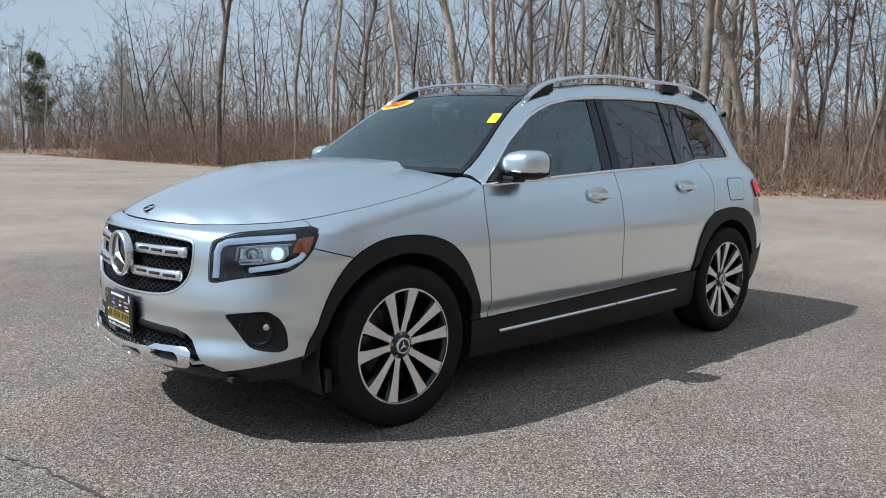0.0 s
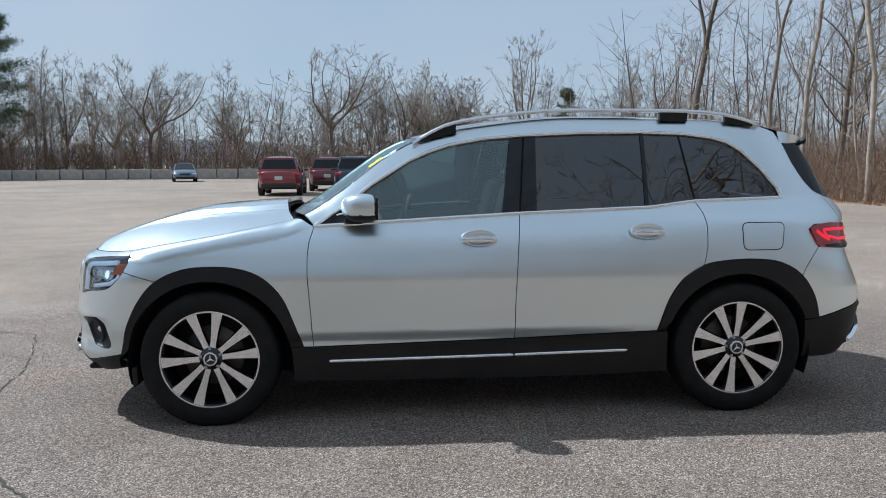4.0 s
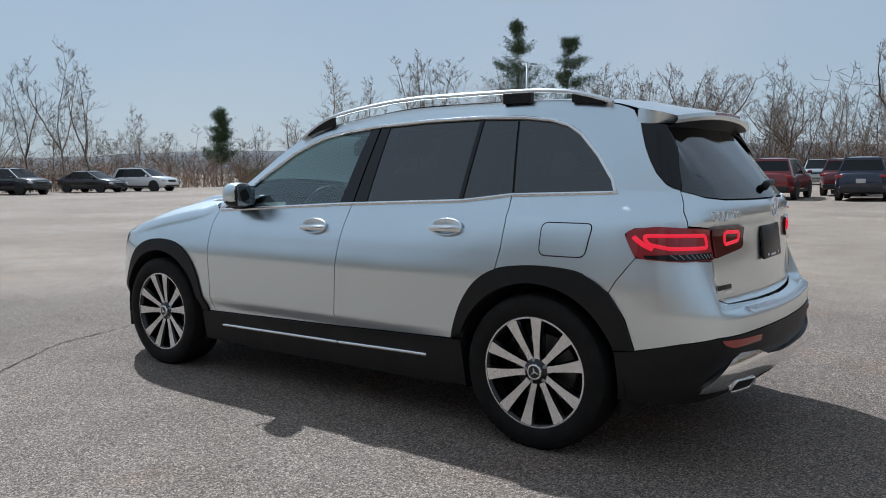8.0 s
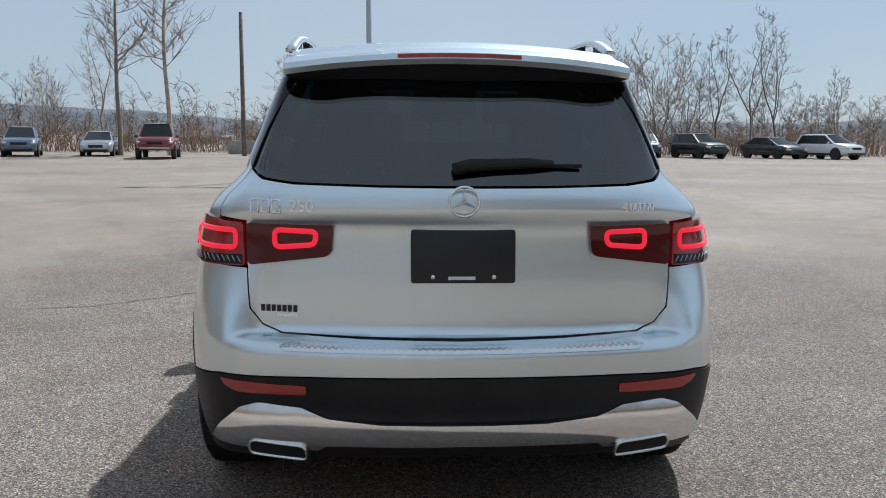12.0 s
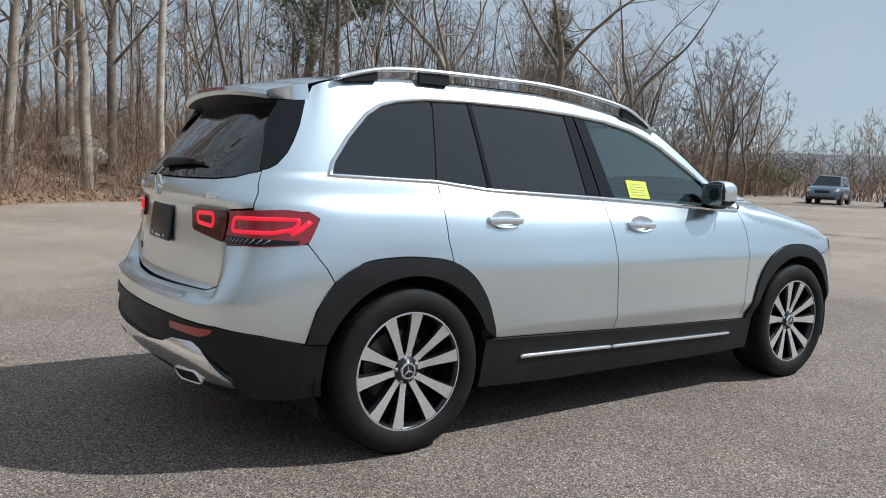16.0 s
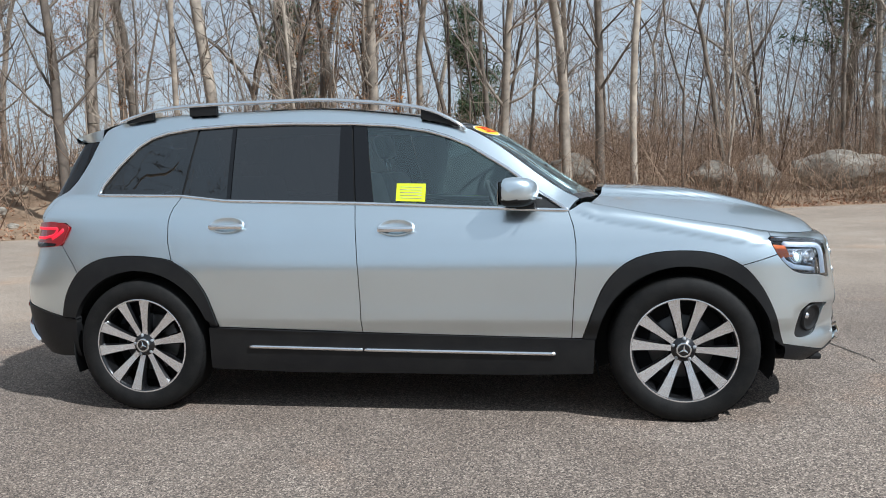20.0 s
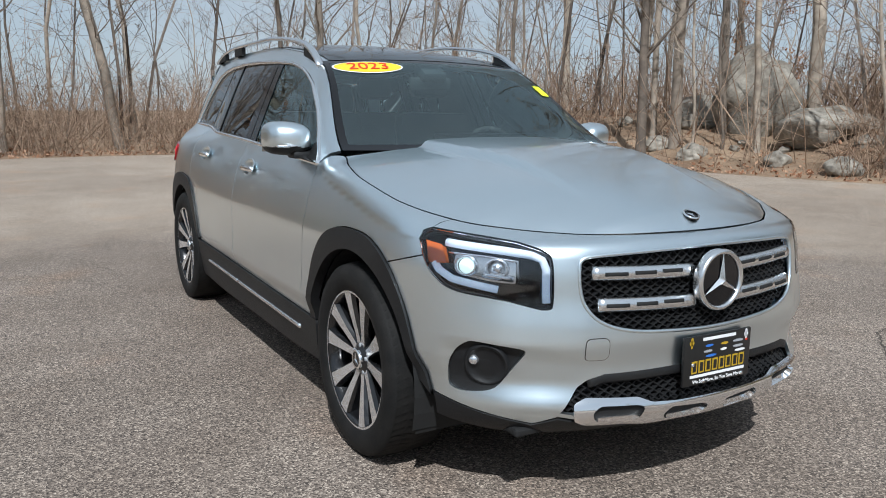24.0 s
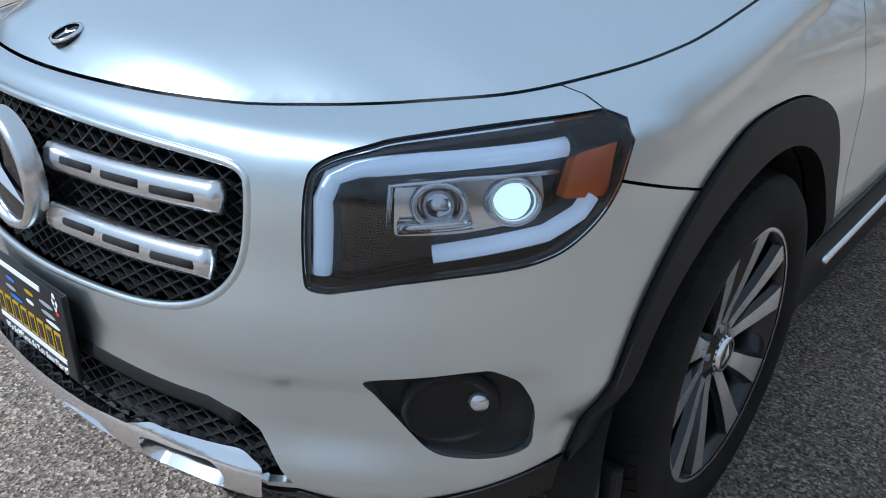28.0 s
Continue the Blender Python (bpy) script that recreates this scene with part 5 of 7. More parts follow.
for x, y, turn in ((-1.4145, -0.785, 5), (1.4145, -0.785, 12), (-1.4145, 0.785, -4), (1.4145, 0.785, 9)):
    wheel = child("wheel", barrel_me, car, "black and machined ten-spoke alloy wheel")
    wheel.matrix_local = pose(x, y, 0.3545, 0, 0, 0 if y > 0 else 180) @ pose(0, 0, 0, 0, turn, 0)
    for nm, me in (("tyre", tyre_me), ("tread", tread_me), ("rim_edge", lip_me), ("brake_disc", disc_me), ("hub", hub_me), ("hub_cap", cap_me), ("cap_ring", ring_me), ("cap_star", capstar_me)):
        child(nm, me, wheel)
    # The black disc that paints the wheel's inner shade
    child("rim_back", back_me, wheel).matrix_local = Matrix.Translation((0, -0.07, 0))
    for i in range(10):
        a = 36 * i + (4 if i % 2 else -4) * 0.6
        child("spoke", spoke_me, wheel).matrix_local = pose(0, 0, 0, 0, a, 0)
    for i in range(5):
        a = radians(72 * i + 18)
        child("wheel_bolt", bolt_me, wheel).matrix_local = Matrix.Translation((0.052 * math.cos(a), 0.078, 0.052 * math.sin(a)))
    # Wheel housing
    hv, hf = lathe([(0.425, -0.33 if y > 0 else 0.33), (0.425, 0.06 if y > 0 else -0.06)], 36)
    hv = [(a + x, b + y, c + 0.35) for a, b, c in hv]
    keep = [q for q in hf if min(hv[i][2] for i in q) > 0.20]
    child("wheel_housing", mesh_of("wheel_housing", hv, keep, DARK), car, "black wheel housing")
part("underbody", boxed(0, 0, 0.30, 4.0, 1.1, 0.12, 0.03), DARK, car, "dark underbody")
part("floor_pan", boxed(0, 0, 0.33, 1.9, 1.62, 0.20, 0.03), DARK, car)
# Unseen tray, added to stop sun leaking through under the front bumper
part("undertray", boxed(-1.72, 0, 0.275, 0.78, 1.30, 0.03, 0.01), DARK, car, "unseen black tray added to block stray sun")
part("mud_flap", boxed(-1.80, -0.80, 0.27, 0.03, 0.16, 0.10, 0.01), CLAD, car)

# ---- cabin ----
part("dashboard", boxed(-0.72, 0, 0.93, 0.42, 1.40, 0.24, 0.07, pose(0, 0, 0, 0, 8, 0)), CABIN, car, "black dashboard", smooth=True)
part("cabin_floor", boxed(0.5, 0, 0.46, 2.7, 1.5, 0.06, 0.02), CABIN, car)
part("headliner", boxed(0.9, 0, 1.535, 1.5, 1.02, 0.02, 0.005), CABIN, car, "dark headliner")
part("cowl", boxed(-1.02, 0, 1.035, 0.16, 1.36, 0.05, 0.015), CLAD, car, "black plastic cowl", smooth=True)
tv, tf = [], []
R = pose(-0.42, -0.37, 1.00, 0, -68, 0)
pts = [R @ Vector((0.185 * math.cos(a), 0.185 * math.sin(a), 0)) for a in [2 * math.pi * i / 28 for i in range(29)]]
tv, tf = tube(pts, 0.014, 8)
sw = child("steering_wheel", mesh_of("steering_wheel", tv, tf, LEATHER, True), car, "black leather steering wheel")
bm = boxed(0, 0, 0, 0.10, 0.12, 0.03, 0.01)
box_bm(bm, 0, 0.10, 0, 0.03, 0.14, 0.015)
box_bm(bm, 0, -0.10, 0, 0.03, 0.14, 0.015)
bmesh.ops.transform(bm, matrix=R, verts=bm.verts)
part("steering_hub", bm, LEATHER, sw)
part("instrument_screen", boxed(-0.60, -0.20, 1.10, 0.03, 0.62, 0.11, 0.01, pose(0, 0, 0, 0, -12, 0)), GLOSSBLACK, car, "wide black screen", smooth=True)
for x, ys in ((0.08, (-0.37, 0.37)), (0.98, (-0.42, 0.0, 0.42)), (1.62, (-0.30, 0.30))):
    for y in ys:
        w = 0.50 if x < 0.5 else 0.40
        h = 0.60 if x < 1.5 else 0.46
        st = part("seat", boxed(x - 0.18, y, 0.60, 0.52, w, 0.18, 0.06), LEATHER, car, "black leather seat", smooth=True)
        part("seat_back", boxed(x + 0.14, y, 0.66 + h / 2, 0.14, w, h, 0.055, pose(0, 0, 0, 0, 14, 0)), LEATHER, st, smooth=True)
        part("head_rest", boxed(x + 0.25, y, 0.72 + h + 0.10, 0.09, 0.25, 0.16, 0.04, pose(0, 0, 0, 0, 14, 0)), LEATHER, st, smooth=True)
        for q in (0.06, -0.06):
            tv, tf = tube([(x + 0.215, y + q, 0.64 + h), (x + 0.24, y + q, 0.74 + h)], 0.006, 6)
            child("head_rest_post", mesh_of("head_rest_post", tv, tf, CHROME, True), st)
part("rear_view_mirror", boxed(-0.36, 0, 1.40, 0.03, 0.24, 0.065, 0.015, pose(0, 0, 0, 0, -10, 0)), CABIN, car, "black inside mirror", smooth=True)
part("mirror_housing", boxed(-0.36, 0, 1.455, 0.13, 0.14, 0.06, 0.02, pose(0, 0, 0, 0, -30, 0)), CABIN, car, smooth=True)

# Stickers
def on_shield(a, b, lift=0.003):
    p = Vector(shield(a, b))
    return p + Vector((-0.55, 0, 0.83)) * lift


def shield_patch(name, a0, b0, ra, rb, mat, parent, label, lift, n=40, power=2.0):
    ring = []
    for i in range(n):
        t = 2 * math.pi * i / n
        c, s_ = math.cos(t), math.sin(t)
        ring.append(on_shield(a0 + ra * math.copysign(abs(c) ** (2 / power), c), b0 + rb * math.copysign(abs(s_) ** (2 / power), s_), lift))
    verts = [on_shield(a0, b0, lift)] + ring
    return child(name, mesh_of(name, verts, [(0, 1 + (i + 1) % n, 1 + i) for i in range(n)], mat), parent, label)


yr = shield_patch("year_sticker", 0.655, 0.86, 0.30, 0.088, WHITE, car, "oval year sticker inside a white rim", 0.003)
shield_patch("sticker_face", 0.655, 0.86, 0.285, 0.078, STICKORANGE, yr, "orange-yellow oval", 0.0045)
P0, PA, PB = on_shield(0.655, 0.86, 0.006), on_shield(0.605, 0.86, 0.006), on_shield(0.655, 0.90, 0.006)
ex_, ey_ = (PA - P0).normalized(), (PB - P0).normalized()
ez_ = ex_.cross(ey_).normalized()
ey_ = ez_.cross(ex_)
m = Matrix((ex_, ey_, ez_)).transposed().to_4x4()
m.translation = P0
lettering("2023", 0.105, STICKRED, "year", yr, m, "red numerals")
ys_ = shield_patch("inspection_sticker", -0.925, 0.63, 0.045, 0.058, STICKER, car, "small yellow windscreen sticker", 0.004, power=12.0)
st_uv = on_side((0.010, 1.104), (-0.145, 1.097), (-0.145, 1.189), (0.010, 1.194))
lab = panel("window_label", st_uv, STICKER, car, "bright yellow window label", lift=-0.004, gap=0, thick=0.001)
for i in range(5):
    z = 1.115 + 0.014 * i
    ribbon(on_side((-0.01, z + 0.004), (-0.125, z - 0.001)), 0.003, 0.0006, GREY, "print_line", lab, lift=-0.0035)


# ---- woods ----
def leafy(name, a, b):
    m = material(name, a, 0.7)
    bsdf(m).inputs["Specular IOR Level"].default_value = 0.12
    r = node(m, "ShaderNodeNewGeometry").outputs["Random Per Island"]
    join(m, mixed(m, r, a, b), bsdf(m).inputs["Base Color"])
    return m


def bark(name, a, b):
    m = material(name, a, 0.85)
    o = node(m, "ShaderNodeObjectInfo").outputs["Random"]
    c = mixed(m, o, a, b)
    n = noise_tex(m, 3.0, 5)
    c = mixed(m, 0.6, c, ramp(m, n, [(0.3, (0.2, 0.2, 0.2)), (0.7, (0.85, 0.84, 0.8))]), "OVERLAY")
    join(m, c, bsdf(m).inputs["Base Color"])
    return m


BARK = bark("grey_bark", (0.12, 0.095, 0.076), (0.42, 0.355, 0.29))
TWIG = bark("twig_bark", (0.14, 0.108, 0.085), (0.42, 0.345, 0.28))
BRUSH = leafy("dry_brush", (0.115, 0.071, 0.047), (0.46, 0.33, 0.235))
FARTWIG = leafy("far_twigs", (0.075, 0.059, 0.048), (0.31, 0.255, 0.21))
LITTER = leafy("fallen_leaves", (0.24, 0.105, 0.055), (0.50, 0.33, 0.22))
NEEDLES = leafy("pine_needles", (0.035, 0.06, 0.03), (0.13, 0.17, 0.085))
EVERGREEN = leafy("shrub_leaves", (0.06, 0.085, 0.022), (0.17, 0.185, 0.06))
OLIVE = leafy("olive_leaves", (0.13, 0.13, 0.045), (0.30, 0.27, 0.11))
OAKLEAF = leafy("dry_oak_leaves", (0.26, 0.10, 0.035), (0.50, 0.25, 0.10))
REDLEAF = leafy("dry_red_leaves", (0.20, 0.06, 0.04), (0.38, 0.16, 0.10))
STONE = varied("grey_stone", (0.17, 0.145, 0.115), (0.38, 0.345, 0.29), 2.2, 0.9, 0.05, fine=11)
RNG = np.random.default_rng(7)


def prisms(segs, sides=3):
    """Tapered open bars for rows of start, end, start radius, end radius."""
    s = np.array(segs, float)
    p, q, r0, r1 = s[:, 0:3], s[:, 3:6], s[:, 6], s[:, 7]
    d = q - p
    d /= np.maximum(np.linalg.norm(d, axis=1, keepdims=True), 1e-6)
    ref = np.where(np.abs(d[:, 2:3]) > 0.9, np.array([[1.0, 0, 0]]), np.array([[0, 0, 1.0]]))
    a = np.cross(d, ref)
    a /= np.maximum(np.linalg.norm(a, axis=1, keepdims=True), 1e-6)
    b = np.cross(d, a)
    verts = []
    for base, r in ((p, r0), (q, r1)):
        for k in range(sides):
            t = 2 * math.pi * k / sides
            verts.append(base + (a * math.cos(t) + b * math.sin(t)) * r[:, None])
    v = np.stack(verts, 1).reshape(-1, 3)
    n = np.arange(len(s))[:, None] * 2 * sides
    faces = np.concatenate([np.concatenate([n + k, n + (k + 1) % sides, n + sides + (k + 1) % sides, n + sides + k], 1) for k in range(sides)])
    return v, faces


def fast_mesh(name, v, faces, mat, smooth=False):
    v, faces = np.asarray(v, np.float32), np.asarray(faces, np.int32)
    me = bpy.data.meshes.new(name)
    k = faces.shape[1]
    me.vertices.add(len(v))
    me.vertices.foreach_set("co", v.ravel())
    me.loops.add(faces.size)
    me.loops.foreach_set("vertex_index", faces.ravel())
    me.polygons.add(len(faces))
    me.polygons.foreach_set("loop_start", np.arange(0, faces.size, k, dtype=np.int32))
    me.materials.append(mat)
    if smooth:
        me.polygons.foreach_set("use_smooth", [True] * len(faces))
    me.update(calc_edges=True)
    return me


def chain(start, way, length, n, r0, r1, wobble, lift, rng, out):
    """A bent branch of n pieces; returns its points."""
    p, d = np.array(start, float), np.array(way, float)
    pts = [p.copy()]
    for i in range(n):
        d = d + rng.normal(0, wobble, 3) + np.array([0, 0, lift])
        d /= np.linalg.norm(d)
        q = p + d * length / n
        a, b = r0 + (r1 - r0) * i / n, r0 + (r1 - r0) * (i + 1) / n
        out.append((*p, *q, a, b))
        p = q
        pts.append(p.copy())
    return pts


def tree_parts(seed, h, r, first, limbs, limb_len, up, fork=None, crook=0.05, subs=5, twigs=4, tw=0.007):
    """Segments of a leafless tree: trunk and limbs, then twigs, and the twig ends. fork: height share, stems, spread."""
    rng = np.random.default_rng(seed)
    wood, fine, ends = [], [], []
    way = (rng.normal(0, 0.05), rng.normal(0, 0.05), 1)
    # A flared foot
    chain((0, 0, -0.3), (0, 0, 1), 0.75, 3, r * 1.5, r * 1.02, 0.0, 0.0, rng, wood)
    if fork is None:
        trunks = [(chain((0, 0, 0.4), way, h - 0.4, 14, r, r * 0.09, crook, 0.05, rng, wood), first, 0.4, h, r)]
    else:
        share, stems, spread = fork
        low = chain((0, 0, 0.4), way, h * share, 7, r, r * 0.80, crook, 0.05, rng, wood)
        trunks, a0 = [], rng.uniform(0, 6.283)
        if first < share:
            trunks.append((low, first / share, 0.0, h * 0.6, r * 0.7))
        for k in range(stems):
            a = a0 + 6.283 * k / stems + rng.uniform(-0.5, 0.5)
            q = spread * rng.uniform(0.5, 1.3)
            rr = r * (0.78 if k == 0 else rng.uniform(0.45, 0.66))
            L = h * (1 - share) * rng.uniform(0.82, 1.05)
            trunks.append((chain(low[-1], (q * math.cos(a), q * math.sin(a), 1), L, 12, rr, rr * 0.09, crook * 1.7, 0.06, rng, wood), 0.12, 0.0, L * 1.5, rr))
    total = sum(q[3] for q in trunks)
    for tp, f0, _, hh, tr in trunks:
        n, m = max(3, round(limbs * hh / total)), len(tp) - 1
        for k in range(n):
            f = f0 + (0.98 - f0) * (k + rng.uniform(0, 1)) / n
            i = min(int(f * m), m - 1)
            p = tp[i] + (tp[i + 1] - tp[i]) * (f * m - i)
            a, L = rng.uniform(0, 6.283), hh * limb_len * (1.15 - 0.8 * f) * rng.uniform(0.5, 1.25)
            rr = max(tw, tr * (1 - 0.88 * f) * rng.uniform(0.25, 0.45))
            lp = chain(p, (math.cos(a), math.sin(a), up + rng.uniform(-0.35, 0.4)), L, 5, rr, max(tw * 0.7, rr * 0.22), 0.17, 0.09, rng, wood)
            for _ in range(subs):
                j = rng.integers(1, 6)
                w = np.array([rng.normal(0, 0.8), rng.normal(0, 0.8), rng.uniform(-0.1, 0.9)]) + (lp[5] - lp[0]) / L
                sp_ = chain(lp[j], w, L * rng.uniform(0.25, 0.6), 3, rr * 0.34 + tw * 0.4, tw * 0.8, 0.22, 0.06, rng, fine)
                for _ in range(twigs):
                    k2 = rng.integers(1, 4)
                    w2 = np.array([rng.normal(0, 0.8), rng.normal(0, 0.8), rng.uniform(-0.1, 1.0)]) + (sp_[3] - sp_[0]) / L * 2.5
                    e = chain(sp_[k2], w2, L * rng.uniform(0.12, 0.30), 1, tw, tw * 0.5, 0.2, 0.04, rng, fine)
                    ends.append(e[-1])
                    ends.append((e[0] + e[1]) / 2)
    return wood, fine, np.array(ends)


def leaves_at(points, size, count, rng, spread=0.12, slim=0.45):
    """Small leaf blades scattered round points."""
    i = rng.integers(0, len(points), count)
    c = points[i] + rng.normal(0, spread, (count, 3))
    a = rng.normal(0, 1, (count, 3))
    a /= np.linalg.norm(a, axis=1, keepdims=True)
    b = np.cross(a, rng.normal(0, 1, (count, 3)))
    b /= np.linalg.norm(b, axis=1, keepdims=True)
    s = size * rng.uniform(0.6, 1.3, (count, 1))
    v = np.stack([c - a * s, c + b * s * slim, c + a * s, c - b * s * slim], 1).reshape(-1, 3)
    n = np.arange(count)[:, None] * 4
    return v, np.concatenate([n, n + 1, n + 2, n + 3], 1)


KINDS = []
# Kinds 0 to 7 of the woods; 8 to 12, with broader crowns and heavier twigs, for the far sides
SPECS = (
    (1, 16, 0.10, 0.13, 30, 0.15, 0.7, (0.42, 2, 0.24), 0.055, 0.0075),
    (2, 17, 0.145, 0.12, 34, 0.15, 0.6, None, 0.055, 0.0075),
    (3, 13, 0.048, 0.08, 30, 0.12, 0.8, None, 0.07, 0.0065),
    (4, 15, 0.078, 0.10, 30, 0.14, 0.8, (0.33, 2, 0.28), 0.065, 0.007),
    (5, 13, 0.17, 0.15, 32, 0.20, 0.5, (0.36, 3, 0.45), 0.075, 0.008),
    (6, 10, 0.040, 0.06, 28, 0.14, 0.8, (0.25, 2, 0.3), 0.075, 0.006),
    (7, 18, 0.16, 0.14, 34, 0.16, 0.6, (0.38, 2, 0.35), 0.06, 0.008),
    (8, 11, 0.14, 0.2, 33, 0.28, 0.6, (0.3, 4, 0.6), 0.08, 0.009),
    (11, 14, 0.19, 0.3, 46, 0.22, 0.5, (0.30, 4, 0.55), 0.07, 0.013),
    (12, 14, 0.15, 0.28, 40, 0.20, 0.5, None, 0.05, 0.013),
    (13, 12, 0.22, 0.28, 50, 0.30, 0.4, (0.32, 5, 0.75), 0.09, 0.014),
    (14, 14, 0.12, 0.28, 40, 0.19, 0.6, (0.25, 3, 0.4), 0.06, 0.013),
    (15, 8, 0.06, 0.05, 46, 0.28, 0.7, (0.06, 6, 0.6), 0.06, 0.012),
)
for seed, h, r, first, limbs, ll, up, fork, crook, tw in SPECS:
    w, fi, en = tree_parts(seed, h, r, first, limbs, ll, up, fork, crook, 5 if seed < 9 else 6, 4, tw)
    KINDS.append((fast_mesh("trunk", *prisms(w, 6 if seed < 9 else 5), BARK, True), fast_mesh("branch_work", *prisms(fi, 3), TWIG), en, h))


def plant(i, x, y, scale, turn, label, group, z=0.0, leaves=None, lean=0.0):
    t = thing("bare_tree", label, "tree", group)
    t.matrix_basis = pose(x, y, z, lean, 0, turn) @ Matrix.Diagonal((scale, scale, scale, 1))
    child("trunk", KINDS[i][0], t)
    tagged(child("branch_work", KINDS[i][1], t), "", kind="stuff")
    if leaves:
        tagged(child("leaves", leaves[i], t), "dry hanging leaves", kind="stuff")
    return t


OAK = {i: fast_mesh("leaves", *leaves_at(KINDS[i][2], 0.065, 1500, RNG, 0.15), OAKLEAF) for i in (0, 1, 5)}
REDS = {7: fast_mesh("leaves", *leaves_at(KINDS[7][2], 0.10, 8000, RNG, 0.3), REDLEAF)}

EDGE_PTS = np.array([(10, 78), (13.5, 58), (13.6, 42), (13.8, 30), (14.6, 18), (16.8, 10), (18.0, 4), (19.2, 0), (19.6, -3), (17.2, -6.6), (14, -9.0), (11.5, -10.8), (9, -11.8), (5.5, -12.5), (3, -13.6), (0, -16.4), (-3, -17.3), (-6, -17.9), (-9.3, -19.4), (-13.5, -19.4), (-20.7, -21.2), (-30, -26), (-42, -36), (-62, -56)], float)
SEG = np.linalg.norm(np.diff(EDGE_PTS, axis=0), axis=1)
CUM = np.concatenate([[0], np.cumsum(SEG)])


def edge_point(s, off):
    """A point s metres along the edge of the woods and off metres into them."""
    s = np.asarray(s, float)
    x, y = np.interp(s, CUM, EDGE_PTS[:, 0]), np.interp(s, CUM, EDGE_PTS[:, 1])
    dx = np.interp(s + 2.5, CUM, EDGE_PTS[:, 0]) - np.interp(s - 2.5, CUM, EDGE_PTS[:, 0])
    dy = np.interp(s + 2.5, CUM, EDGE_PTS[:, 1]) - np.interp(s - 2.5, CUM, EDGE_PTS[:, 1])
    n = np.hypot(dx, dy)
    return x - dy / n * off, y + dx / n * off


def bank(s, off):
    """Height of the woods' floor: flat in the east, a bank with rocks in the south."""
    s, off = np.asarray(s, float), np.asarray(off, float)
    rise = 0.15 + 1.05 * step01(78, 90, s) - 0.45 * step01(104, 118, s) - 0.4 * step01(118, 135, s)
    return rise * step01(0.0, 6.5, off) + 0.05 * step01(0, 0.6, off) + 0.012 * np.maximum(off - 6, 0) + 0.10 * np.sin(s * 1.7 + off) * step01(0.5, 3, off)


ss, oo = np.linspace(0, CUM[-1], 260), np.concatenate([[-0.3, 0.0, 0.3], np.linspace(0.8, 8, 12), [11, 16, 24, 40, 70]])
gv = np.array([(*[float(c) for c in edge_point(a, b)], float(bank(a, b)) - (0.06 if b < -0.1 else 0.0)) for b in oo for a in ss])
gv[:, 2] += RNG.normal(0, 0.025, len(gv)) * (np.repeat(oo, len(ss)) > 0.5)
k = len(ss)
gi = np.array([(j * k + i, j * k + i + 1, (j + 1) * k + i + 1, (j + 1) * k + i) for j in range(len(oo) - 1) for i in range(k - 1)])
FLOORMAT = varied("leaf_mould", (0.17, 0.105, 0.062), (0.32, 0.225, 0.145), 0.8, 0.95, 0.03, fine=22)
wf = new("woods_floor", fast_mesh("woods_floor", gv, gi, FLOORMAT, True))
tagged(wf, "brown leaf-strewn floor of the bare woods", "ground", kind="structure")

LABELS = ("tall bare deciduous tree with grey bark at the lot's edge", "slender leafless tree in the bare woods", "bare tree with thin upright branches in the woods")
for i in range(104):
    s = RNG.uniform(0, CUM[-1]) if i < 24 else RNG.uniform(36, 128)
    off = 1.5 + 18 * RNG.uniform(0, 1) ** 1.1
    x, y = (float(c) for c in edge_point(s, off))
    kd = int(RNG.choice([0, 1, 2, 3, 4, 5, 6], p=[0.15, 0.06, 0.25, 0.22, 0.03, 0.25, 0.04]))
    sc = RNG.uniform(0.7, 1.12) * (0.75 if s < 40 or s > 135 else 1.0)
    oak = kd in (0, 5) and RNG.uniform() < 0.2 and 70 < s < 125
    plant(kd, x, y, sc, RNG.uniform(0, 360), "bare tree that still holds some orange-brown leaves" if oak else LABELS[i % 3], "trees of the woods", float(bank(s, off)) - 0.05, OAK if oak else None, RNG.normal(0, 3.0))

